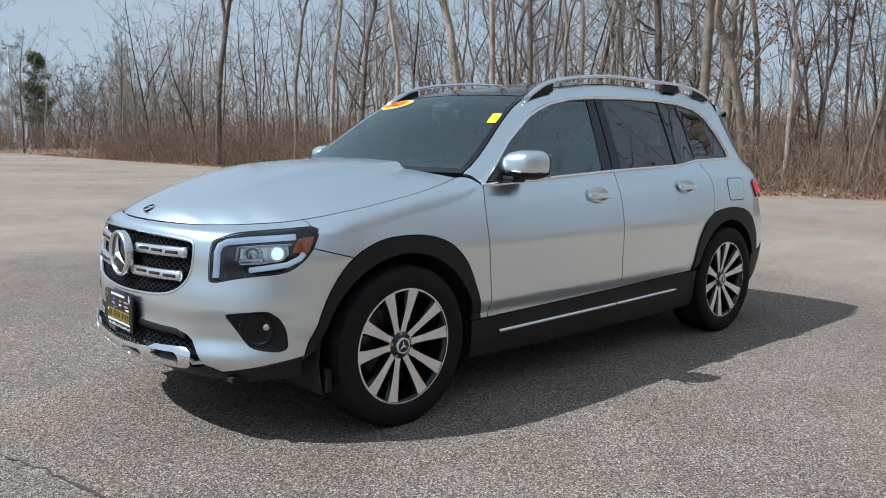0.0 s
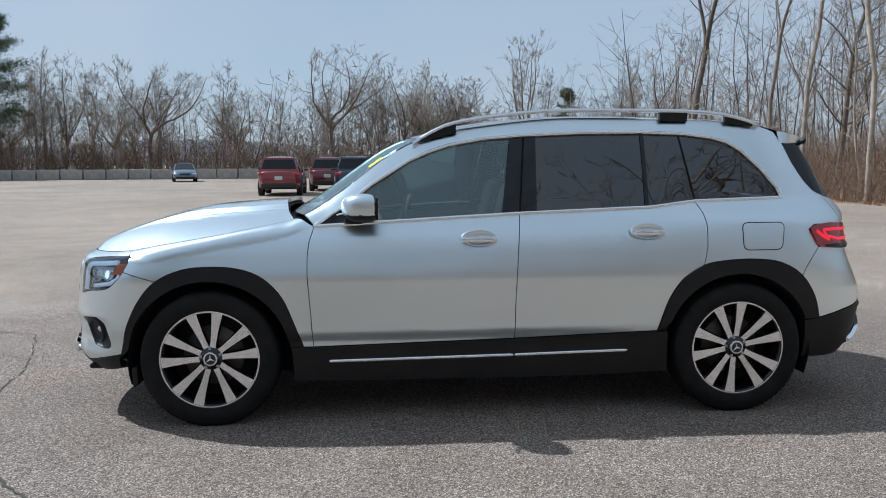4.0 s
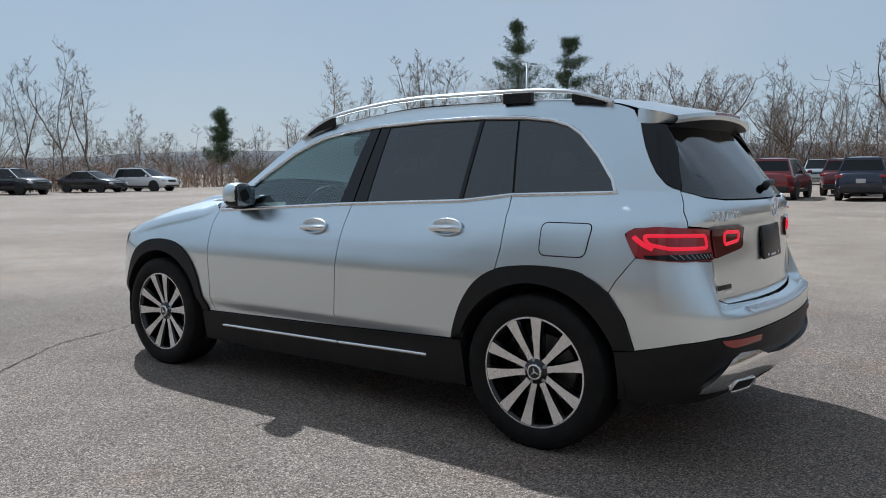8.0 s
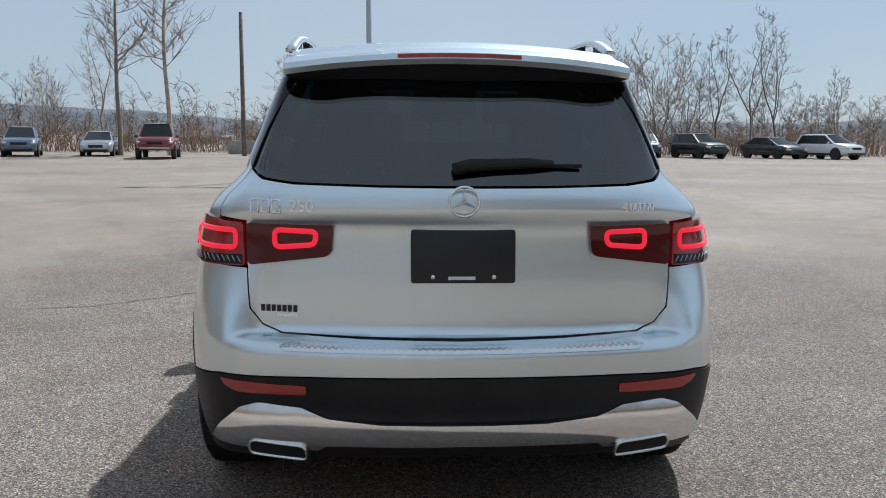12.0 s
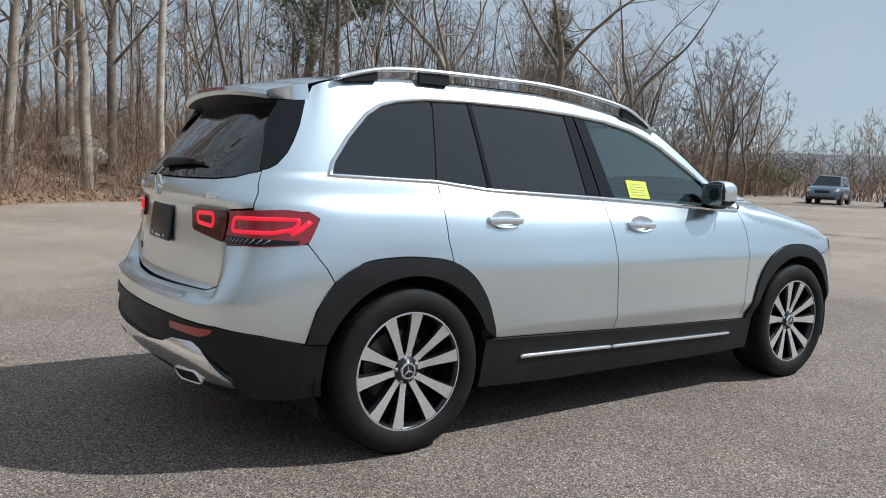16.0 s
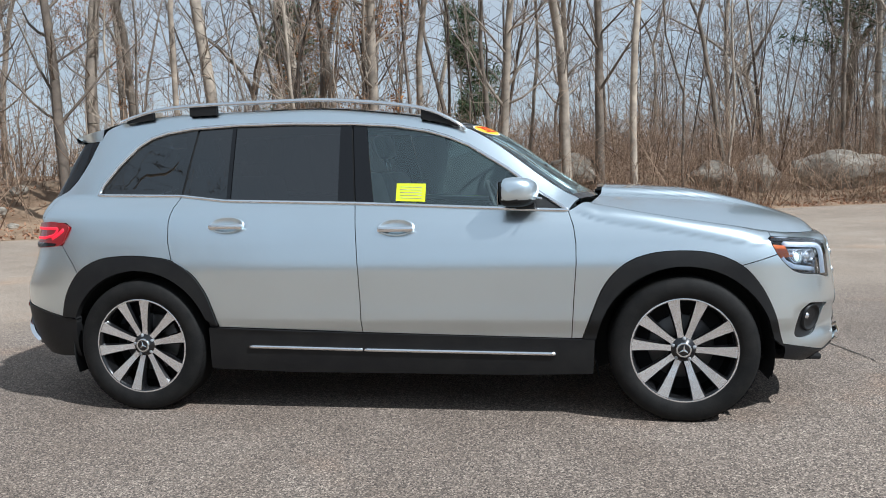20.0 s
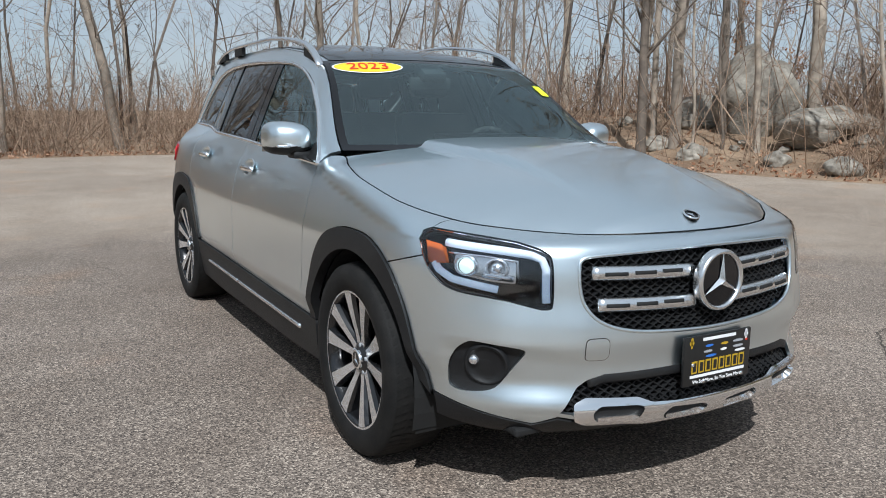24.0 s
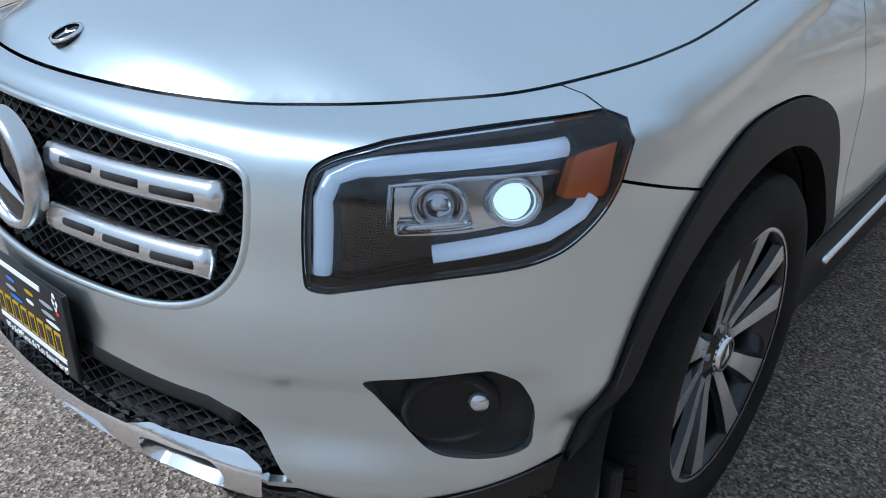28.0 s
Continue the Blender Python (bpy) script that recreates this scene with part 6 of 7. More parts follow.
# The trees that stand out at the edge
for kd, lean, places in (
    (0, 2, ((16.0, 27.6), (15.7, 24.3), (15.5, 19.8), (17.3, 16.6), (19.4, 12.8), (10.6, -14.9), (3.3, -17.4), (-2.7, -18.6), (12.2, -14.0))),
    (1, -2, ((17.4, 24.7), (19.6, 16.8), (19.1, 10.6), (20.4, 9.1), (11.1, -12.5), (4.3, -16.0), (1.1, -18.1), (-1.8, -20.4), (19.7, -7.2))),
    (6, 3, ((14.5, 32.2), (17.6, 18.6), (18.5, 8.7), (9.2, -16.7), (-0.8, -18.4), (20.2, 1.8), (11.0, -13.6))),
    (3, -3.5, ((17.4, 13.1), (21.4, 11.3), (19.9, 6.9), (9.0, -14.3), (0.4, -21.3), (-5.5, -20.2), (1.3, -17.7), (21.3, -6.6), (-10.4, -20.7))),
    (2, 3, ((22.4, 7.0), (5.6, -14.1), (-5.5, -20.0), (19.4, -10.5), (9.7, -13.9), (16.4, 21.5), (18.2, 11.8), (19.2, 4.6), (14.6, -10.6))),
    (4, -3, ((-16.5, -22.6), (-20.6, -23.2), (-27.4, -25.4), (-33.5, -29.5))),
):
    for j, (x, y) in enumerate(places):
        d = np.hypot(*(np.stack(edge_point(np.linspace(0, CUM[-1], 800), 0.0)) - np.array([[x], [y]])))
        z = float(bank(np.linspace(0, CUM[-1], 800)[int(d.argmin())], float(d.min())))
        plant(kd, x, y, (0.92, 1.05, 0.98, 1.1)[j % 4], 97.0 * j + 31 * kd, "tall bare tree with a thick grey-brown trunk at the lot's edge", "trees of the woods", z - 0.05, None, lean * (1 if j % 2 else -0.7))

for i in range(30):
    s, off = RNG.uniform(0, 48), 0.8 + 12 * RNG.uniform(0, 1)
    x, y = (float(c) for c in edge_point(s, off))
    plant((9, 11, 3, 2, 12, 0)[i % 6], x, y, RNG.uniform(0.5, 0.75), RNG.uniform(0, 360), LABELS[1], "trees of the woods", float(bank(s, off)) - 0.05)

for i in range(24):
    s, off = RNG.uniform(131, CUM[-1] - 4), 0.8 + 16 * RNG.uniform(0, 1) ** 1.2
    x, y = (float(c) for c in edge_point(s, off))
    plant(8 + i % 4, x, y, RNG.uniform(0.5, 0.8), RNG.uniform(0, 360), "broad bare tree where the woods run on past the lot", "trees of the woods", float(bank(s, off)) - 0.05)

for kd, x, y, sc in ((1, 5.4, -19.2, 0.9), (0, 6.6, -19.0, 0.8), (5, 5.0, -16.6, 0.8), (0, 12.2, -17.4, 0.6), (5, 4.2, -18.4, 0.9)):
    plant(kd, x, y, sc, 40.0 * x, "bare tree that still holds some orange-brown leaves", "trees of the woods", 1.0, OAK)


def wood_stuff(name, label, places, seeds, mat, tw=0.011, limbs=12):
    """Many simple leafless trees joined into one mesh."""
    segs = []
    rng = np.random.default_rng(seeds)
    for x, y, z, h in places:
        r = 0.0062 * h * rng.uniform(0.6, 1.3)
        pts = chain((x, y, z), (rng.normal(0, 0.07), rng.normal(0, 0.07), 1), h, 5, r, 0.012, 0.10, 0.05, rng, segs)
        for _ in range(limbs):
            f = rng.uniform(0.28, 0.98)
            i = min(int(f * 5), 4)
            p = pts[i] + (pts[i + 1] - pts[i]) * (f * 5 - i)
            a = rng.uniform(0, 6.283)
            L = h * rng.uniform(0.12, 0.30) * (1.25 - 0.75 * f)
            lp = chain(p, (math.cos(a), math.sin(a), rng.uniform(0.2, 1.2)), L, 2, r * 0.34 * (1.1 - f) + tw * 0.7, tw * 0.8, 0.22, 0.12, rng, segs)
            for _ in range(3):
                w = np.array([rng.normal(0, 0.9), rng.normal(0, 0.9), rng.uniform(0.0, 1.2)])
                chain(lp[rng.integers(1, 3)], w, L * 0.6, 1, tw, tw * 0.5, 0.1, 0, rng, segs)
    ob = new(name, fast_mesh(name, *prisms(segs, 3), mat))
    return tagged(ob, label, "woods", kind="stuff")


far = []
for _ in range(150):
    s, off = RNG.uniform(30, 130), 2 + 11 * RNG.uniform(0, 1)
    x, y = (float(c) for c in edge_point(s, off))
    far.append((x, y, float(bank(s, off)) - 0.1, RNG.uniform(5, 12)))
for _ in range(235):
    s, off = RNG.uniform(8, CUM[-1]), 7 + 42 * RNG.uniform(0, 1) ** 1.3
    x, y = (float(c) for c in edge_point(s, off))
    far.append((x, y, float(bank(s, off)) - 0.1, RNG.uniform(7, 15)))
for _ in range(60):
    s, off = RNG.uniform(56, 86), 3 + 24 * RNG.uniform(0, 1)
    x, y = (float(c) for c in edge_point(s, off))
    far.append((x, y, float(bank(s, off)) - 0.1, RNG.uniform(7, 14)))
for _ in range(190):
    s, off = RNG.uniform(130, CUM[-1]), 1 + 26 * RNG.uniform(0, 1)
    x, y = (float(c) for c in edge_point(s, off))
    far.append((x, y, float(bank(s, off)) - 0.1, RNG.uniform(5.5, 11)))
wood_stuff("woods_behind", "dense bare woods behind the first trees", far, 3, FARTWIG, 0.0085)

# Saplings, brush and fallen leaves along the edge
segs = []
for i in range(17000):
    s, off = RNG.uniform(30, 132) if i % 4 else RNG.uniform(0, CUM[-1]), 0.3 + 13 * RNG.uniform(0, 1) ** 1.6
    x, y = (float(c) for c in edge_point(s, off))
    thin = 1.0 if not 83 < s < 99 else 0.6
    h = RNG.uniform(0.6, 2.8) * thin if i % 6 else RNG.uniform(2.4, 5.6)
    if thin < 1 and off < 4 and i % 6:
        continue
    if off < 1.0:
        h = min(h, 1.6)
    z = float(bank(s, off)) - 0.03
    d = np.array([RNG.normal(0, 0.42), RNG.normal(0, 0.42), 1.0])
    pts = chain((x, y, z), d, h, 2, 0.005 + 0.0025 * h, 0.003, 0.18, 0.02, RNG, segs)
    for _ in range(3):
        k = RNG.integers(0, 2)
        chain(pts[k] + (pts[k + 1] - pts[k]) * RNG.uniform(0.3, 1), (RNG.normal(0, 1.0), RNG.normal(0, 1.0), RNG.uniform(0.1, 1.2)), h * RNG.uniform(0.25, 0.45), 1, 0.0055, 0.003, 0.1, 0, RNG, segs)
for i in range(4200):
    s, off = RNG.uniform(28, 136), RNG.uniform(9, 32)
    x, y = (float(c) for c in edge_point(s, off))
    h = RNG.uniform(1.0, 3.2)
    pts = chain((x, y, float(bank(s, off)) - 0.03), (RNG.normal(0, 0.35), RNG.normal(0, 0.35), 1.0), h, 1, 0.02, 0.007, 0.1, 0, RNG, segs)
    for _ in range(2):
        chain(pts[0] + (pts[1] - pts[0]) * RNG.uniform(0.2, 1), (RNG.normal(0, 1.0), RNG.normal(0, 1.0), RNG.uniform(0.1, 1.2)), h * RNG.uniform(0.3, 0.55), 1, 0.015, 0.006, 0.1, 0, RNG, segs)
for i in range(2600):
    s, off = RNG.uniform(10, 136), RNG.uniform(26, 66)
    x, y = (float(c) for c in edge_point(s, off))
    h = RNG.uniform(1.6, 4.6)
    pts = chain((x, y, float(bank(s, off)) - 0.03), (RNG.normal(0, 0.3), RNG.normal(0, 0.3), 1.0), h, 1, 0.035, 0.012, 0.1, 0, RNG, segs)
    for _ in range(2):
        chain(pts[0] + (pts[1] - pts[0]) * RNG.uniform(0.1, 1), (RNG.normal(0, 1.0), RNG.normal(0, 1.0), RNG.uniform(0.1, 1.2)), h * RNG.uniform(0.3, 0.6), 1, 0.028, 0.010, 0.1, 0, RNG, segs)
br = new("undergrowth", fast_mesh("undergrowth", *prisms(segs, 3), BRUSH))
tagged(br, "dense dry brown undergrowth and saplings at the woods' edge", "undergrowth", kind="stuff")
ls, lf_ = RNG.uniform(20, CUM[-1] - 20, 46000), 0.1 + 7 * RNG.uniform(0, 1, 46000) ** 1.7
lx, ly = edge_point(ls, lf_)
pts = np.stack([lx, ly, bank(ls, lf_) + 0.02], 1)
v, f = leaves_at(pts, 0.055, 46000, RNG, 0.02)
v[:, 2] = np.maximum(v[:, 2], 0.004)
lt = new("leaf_litter", fast_mesh("leaf_litter", v, f, LITTER))
tagged(lt, "fallen brown leaves along the edge of the asphalt", "fallen leaves", kind="stuff")


def boulder(x, y, z, sx, sy, sz, turn, seed, label):
    bm = bmesh.new()
    bmesh.ops.create_icosphere(bm, subdivisions=4, radius=1.0)
    for v in bm.verts:
        c = v.co.copy()
        d = 1 + 0.32 * noise.noise(c * 1.3 + Vector((seed * 7.1, 0, 0))) + 0.12 * noise.noise(c * 3.7 + Vector((0, seed, 0))) + 0.04 * noise.noise(c * 10)
        v.co = Vector((c.x * sx, c.y * sy, c.z * sz)) * d
    me = bpy.data.meshes.new("boulder")
    bm.to_mesh(me)
    bm.free()
    me.materials.append(STONE)
    me.polygons.foreach_set("use_smooth", [True] * len(me.polygons))
    ob = new("boulder", me)
    ob.matrix_basis = pose(x, y, z, 0, 0, turn)
    return tagged(ob, label, "boulder", "boulders in the woods")


boulder(10.2, -15.6, 1.75, 1.05, 0.6, 1.15, 25, 1, "large leaning grey boulder on the leafy bank")
boulder(12.4, -16.2, 1.2, 1.6, 0.9, 0.65, -10, 2, "long grey boulder with lichen on the bank")
boulder(8.0, -15.2, 1.0, 0.9, 0.7, 0.5, 60, 3, "grey boulder half sunk in leaves")
boulder(16.8, -9.6, 0.42, 1.0, 0.75, 0.45, 35, 4, "pale boulder in a rock pile at the lot's edge")
boulder(18.8, -7.8, 0.45, 0.9, 0.65, 0.5, -20, 5, "pale boulder in a rock pile at the lot's edge")
boulder(14.4, -11.6, 0.6, 0.9, 0.6, 0.4, 10, 6, "pale boulder in a rock pile at the lot's edge")
boulder(-1.0, -20.6, 1.15, 0.8, 0.6, 0.55, 0, 7, "grey boulder among bare saplings")
boulder(-6.6, -21.0, 0.9, 0.6, 0.5, 0.6, 15, 8, "grey boulder among bare saplings")
boulder(-5.2, -20.4, 0.8, 0.7, 0.5, 0.5, -25, 9, "grey boulder among bare saplings")
boulder(-9.6, -22.6, 0.9, 1.6, 0.8, 0.7, 5, 10, "broad grey boulder deep in the brush")
boulder(2.6, -17.2, 0.9, 0.9, 0.6, 0.5, 40, 11, "grey boulder half sunk in leaves")
for i in range(16):
    s, off = RNG.uniform(83.5, 92), RNG.uniform(0.5, 3.2)
    x, y = (float(c) for c in edge_point(s, off))
    q = RNG.uniform(0.25, 0.52)
    boulder(x, y, float(bank(s, off)) + q * 0.25, q * 1.4, q, q * 0.75, RNG.uniform(0, 360), 70 + i, "pale boulder in a rock pile at the lot's edge")
for i in range(46):
    s, off = RNG.uniform(82, 104), RNG.uniform(0.8, 5)
    x, y = (float(c) for c in edge_point(s, off))
    q = RNG.uniform(0.10, 0.32)
    boulder(x, y, float(bank(s, off)) + q * 0.3, q * 1.3, q, q * 0.8, RNG.uniform(0, 360), 20 + i, "small grey stone on the leafy bank")


def conifer(x, y, h, seed, label, z=0.0, bare=0.15, wide=0.19, dens=46):
    """A pine: whorls of level limbs, each with flat airy sprays of needles."""
    rng = np.random.default_rng(seed)
    segs, tips = [], []
    chain((0, 0, 0), (0, 0, 1), h, 8, h * 0.012, 0.015, 0.01, 0.02, rng, segs)
    levels = int(h * (1 - bare) / 0.6)
    for lv in range(levels):
        f = bare + (0.985 - bare) * (lv + rng.uniform(-0.2, 1.2)) / levels
        for _ in range(rng.integers(3, 7)):
            f = min(0.985, f + rng.normal(0, 0.012))
            a = rng.uniform(0, 6.283)
            L = (h * wide * (1.04 - f) ** 0.9 + 0.2) * rng.uniform(0.35, 1.1)
            pts = chain((0, 0, h * f), (math.cos(a), math.sin(a), rng.uniform(0.0, 0.75)), L, 4, 0.03 * (1.1 - f) + 0.008, 0.006, 0.07, 0.03, rng, segs)
            side = np.array([-math.sin(a), math.cos(a), 0.0])
            for j in range(1, 5):
                for sg in (1, -1):
                    w = (pts[4] - pts[0]) / L * 0.9 + side * sg * rng.uniform(0.4, 1.1) + np.array([0, 0, rng.uniform(0.0, 0.35)])
                    e = chain(pts[j], w, L * rng.uniform(0.16, 0.34) + 0.08, 1, 0.008, 0.004, 0.1, 0, rng, segs)
                    tips += [e[0] * 0.6 + e[1] * 0.4, e[0] * 0.2 + e[1] * 0.8, e[1]]
            tips.append(pts[4])
    tips = np.array(tips)
    nv, nf = leaves_at(tips, 0.17, len(tips) * 8, rng, 0.20, 0.13)
    t = thing("conifer", label, "tree", "conifers", (x, y, z))
    child("trunk", fast_mesh("trunk", *prisms(segs, 4), BARK), t)
    tagged(child("needles", fast_mesh("needles", nv, nf, NEEDLES), t), "dark green needles", kind="stuff")
    return t


conifer(-41.0, 70, 17.0, 1, "tall dark green pine above the bare trees", bare=0.22, wide=0.36)
conifer(-36.5, 73, 15.4, 2, "tall dark green pine above the bare trees", bare=0.22, wide=0.36)
conifer(-62, 47, 8.0, 3, "small green pine at the far side of the lot", wide=0.26)
conifer(-12.2, -27.0, 14.5, 4, "dark pine standing inside the bare woods", 0.8, 0.30, 0.40)
conifer(3.6, -29, 7.0, 6, "small pine in the bare woods", 0.9, 0.35, 0.32)
conifer(10.6, -27, 7.0, 7, "small pine in the bare woods", 1.2, 0.35, 0.32)
conifer(18.5, 75, 8.8, 8, "small dark pine in the bare woods", 0.0, 0.3, 0.25)
conifer(-31.0, -34.0, 10.5, 10, "dark pine standing inside the bare woods", 0.6, 0.2, 0.22)


def shrub(x, y, z, r, h, seed, mat, label):
    rng = np.random.default_rng(seed)
    segs, tips = [], []
    for _ in range(26):
        a = rng.uniform(0, 6.283)
        pts = chain((rng.normal(0, r * 0.2), rng.normal(0, r * 0.2), 0), (0.6 * math.cos(a), 0.6 * math.sin(a), 1), h * rng.uniform(0.6, 1.1), 4, 0.012, 0.004, 0.15, 0.0, rng, segs)
        tips += [pts[2], pts[3], pts[4], (pts[2] + pts[3]) / 2]
    t = thing("shrub", label, "shrub", "shrubs", (x, y, z))
    child("stem_work", fast_mesh("stem_work", *prisms(segs, 3), BRUSH), t)
    tagged(child("leaves", fast_mesh("leaves", *leaves_at(np.array(tips), 0.06, 3000, rng, 0.2), mat), t), "", kind="stuff")
    return t


for i, (x, y, r, h) in enumerate(((-24, -23.4, 1.4, 2.6), (-26.5, -24.8, 1.5, 2.8), (-21.2, -21.3, 1.2, 1.7), (17.4, 8.7, 0.9, 1.9), (-50, -31, 2.4, 3.4), (-58, 47, 1.5, 2.2), (-47.5, 57.5, 1.6, 3.2), (-44, 58, 1.2, 2.6))):
    shrub(x, y, 0.05, r, h, i, EVERGREEN, "olive-green leafy shrub at the lot's edge")
for i, (x, y, r, h) in enumerate(((-13.0, -19.7, 1.0, 2.9), (-14.2, -20.0, 0.9, 2.3), (-16.4, -20.5, 0.9, 2.0))):
    shrub(x, y, 0.05, r, h, 30 + i, OLIVE, "thin yellow-olive shrub in front of the woods")

# Trees round the north and west sides of the lot
NORTH = np.array([(9, 74), (0, 72), (-12, 71), (-25, 70), (-36, 68), (-48, 62), (-60, 57)], float)
for i in range(48):
    t = RNG.uniform(0, 6)
    j = min(int(t), 5)
    p = NORTH[j] + (NORTH[j + 1] - NORTH[j]) * (t - j)
    kd = int(RNG.choice([8, 9, 10, 11]))
    plant(kd, float(p[0]), float(p[1]) + RNG.uniform(1, 14), RNG.uniform(0.6, 0.85) * (0.75 if p[0] < -44 else 1), RNG.uniform(0, 360), "bare crowned tree beyond the far wall of the lot", "trees beyond the far wall")
back_ = []
for _ in range(250):
    t = RNG.uniform(0, 6)
    j = min(int(t), 5)
    p = NORTH[j] + (NORTH[j + 1] - NORTH[j]) * (t - j)
    back_.append((p[0], p[1] + RNG.uniform(2, 30), 0, RNG.uniform(4.5, 11) * (0.65 if p[0] < -44 else 1)))
for _ in range(70):
    q = RNG.uniform(0, 1)
    back_.append((-33 - 28 * q, -28 - 8 * q - 12 * RNG.uniform(0, 1), 0, RNG.uniform(5, 10)))
for _ in range(400):
    back_.append((-56 - 54 * RNG.uniform(0, 1) ** 1.5, RNG.uniform(-62, 75), -0.6, RNG.uniform(2.5, 7.0)))
for _ in range(230):
    t = RNG.uniform(0, 6)
    j = min(int(t), 5)
    p = NORTH[j] + (NORTH[j + 1] - NORTH[j]) * (t - j)
    back_.append((p[0], p[1] + RNG.uniform(1, 9), 0, RNG.uniform(1.5, 4.5)))
for _ in range(110):
    back_.append((RNG.uniform(8, 46), RNG.uniform(70, 104), 0, RNG.uniform(5.5, 10)))
wood_stuff("far_woods", "bare brown woods on the far sides of the lot", back_, 5, FARTWIG, 0.020)
for kd, places in (
    (9, ((-44.3, -17.0, 1.05), (-45.3, -14.3, 1.15), (-58, 4.5, 0.4), (-66, 27, 0.5), (-66, 66, 0.6), (-59.2, 60.4, 0.95), (-56.0, 62.8, 0.82), (-31.9, 71.7, 0.85))),
    (11, ((-53.2, 26.0, 0.76), (-52.4, 27.6, 0.66), (-52.6, 23.2, 0.6), (-54, 0.5, 0.45), (-56, -9, 0.5), (-75, 40, 0.5), (-64, 62, 0.5), (-59, 36, 0.5), (-50, -20, 0.6), (-48.0, -30.6, 0.6), (-52.5, -33.0, 0.55), (-40.0, -28.6, 0.7))),
    (12, ((-54.0, 19.3, 1.15), (-55.2, 17.2, 0.95), (-53.4, 21.0, 0.9), (-58, 13, 0.6), (-57, 33, 0.6), (-62, 8, 0.6), (-56, -3, 0.7), (-55, -26, 0.8))),
    (8, ((-34.0, -28.6, 0.72), (-38.5, -33.0, 0.7), (-38.0, -27.6, 0.74), (-42.0, -29.0, 0.72), (-45.0, -29.6, 0.66), (-50.5, 64.1, 1.02), (-50.0, 66.5, 1.0), (-28.5, 74.4, 0.84), (-70, 64, 0.6), (-58.1, 62.9, 0.75), (14.2, 76.0, 1.05))),
    (10, ((-5.2, 75.6, 1.12), (-22.7, 74.1, 0.98), (-44.7, 68.1, 1.02), (5.2, 78.1, 0.78), (-80, 52, 0.5))),
):
    for j, (x, y, sc) in enumerate(places):
        plant(kd, x, y, sc, 67.0 * j + 20 * kd, "bare tree behind the far row of parked cars" if y < 50 and y > -27 else "broad bare tree where the woods run on past the lot" if y < 0 else "large spreading bare tree behind the lot", "trees behind the far row")
plant(7, -49.4, -5.6, 0.60, 30, "tree with dry reddish-brown leaves behind the parked cars", "trees behind the far row", 0.0, REDS)
# Brush along the far row and the far wall
segs = []
for i in range(8000):
    if i % 16 == 1:
        q = RNG.uniform(0, 1)
        x, y, h = -34 - 26 * q, -27.2 - 8 * q - 5 * RNG.uniform(0, 1), RNG.uniform(1.2, 4.2)
    elif i % 8 == 0:
        x, y, h = RNG.uniform(6, 46), 73 + 18 * RNG.uniform(0, 1), RNG.uniform(1.5, 5.0)
    elif i % 2:
        x, y, h = -53.5 - 12 * RNG.uniform(0, 1) ** 1.6, RNG.uniform(-62, 70), RNG.uniform(0.7, 2.9)
    else:
        t = RNG.uniform(0, 6)
        j = min(int(t), 5)
        p = NORTH[j] + (NORTH[j + 1] - NORTH[j]) * (t - j)
        x, y, h = p[0], p[1] + 1 + 10 * RNG.uniform(0, 1) ** 1.4, RNG.uniform(1.0, 4.6)
    pts = chain((x, y, -0.05), (RNG.normal(0, 0.3), RNG.normal(0, 0.3), 1.0), h, 1, 0.03, 0.012, 0.1, 0, RNG, segs)
    for _ in range(3):
        chain(pts[0] + (pts[1] - pts[0]) * RNG.uniform(0.2, 1), (RNG.normal(0, 1.0), RNG.normal(0, 1.0), RNG.uniform(0.2, 1.2)), h * RNG.uniform(0.25, 0.5), 1, 0.024, 0.01, 0.1, 0, RNG, segs)
bf = new("far_brush", fast_mesh("far_brush", *prisms(segs, 3), BRUSH))
tagged(bf, "dense brown brush along the far sides of the lot", "brush", kind="stuff")


# ---- parked vehicles ----
DARKGLASS = material("dark_car_glass", (0.010, 0.012, 0.014), 0.08, 0.0, Specular_IOR_Level=0.4)
FARTYRE = material("far_tyre", (0.02, 0.02, 0.02), 0.8)
FARRIM = material("far_rim", (0.45, 0.46, 0.47), 0.3, 0.8)
FARBLACK = material("far_trim", (0.02, 0.02, 0.021), 0.5)
FARWHITE = material("far_lamp", (0.7, 0.72, 0.75), 0.1, 0.3, Coat_Weight=1.0)
FARRED = material("far_tail_lamp", (0.35, 0.01, 0.012), 0.15, Coat_Weight=1.0)
FARPLATE = material("far_plate", (0.6, 0.6, 0.6), 0.5)
PAINTS = {n: car_paint(n + "_car_paint", c, mt, 0.35) for n, c, mt in (("red", (0.20, 0.008, 0.010), 0.1), ("maroon", (0.13, 0.012, 0.018), 0.2), ("navy", (0.012, 0.018, 0.045), 0.3), ("white", (0.78, 0.78, 0.77), 0.0), ("silver", (0.5, 0.53, 0.56), 0.5), ("teal", (0.04, 0.065, 0.08), 0.3), ("black", (0.010, 0.010, 0.012), 0.2), ("blue_grey", (0.14, 0.19, 0.25), 0.4), ("burgundy", (0.07, 0.012, 0.016), 0.3))}
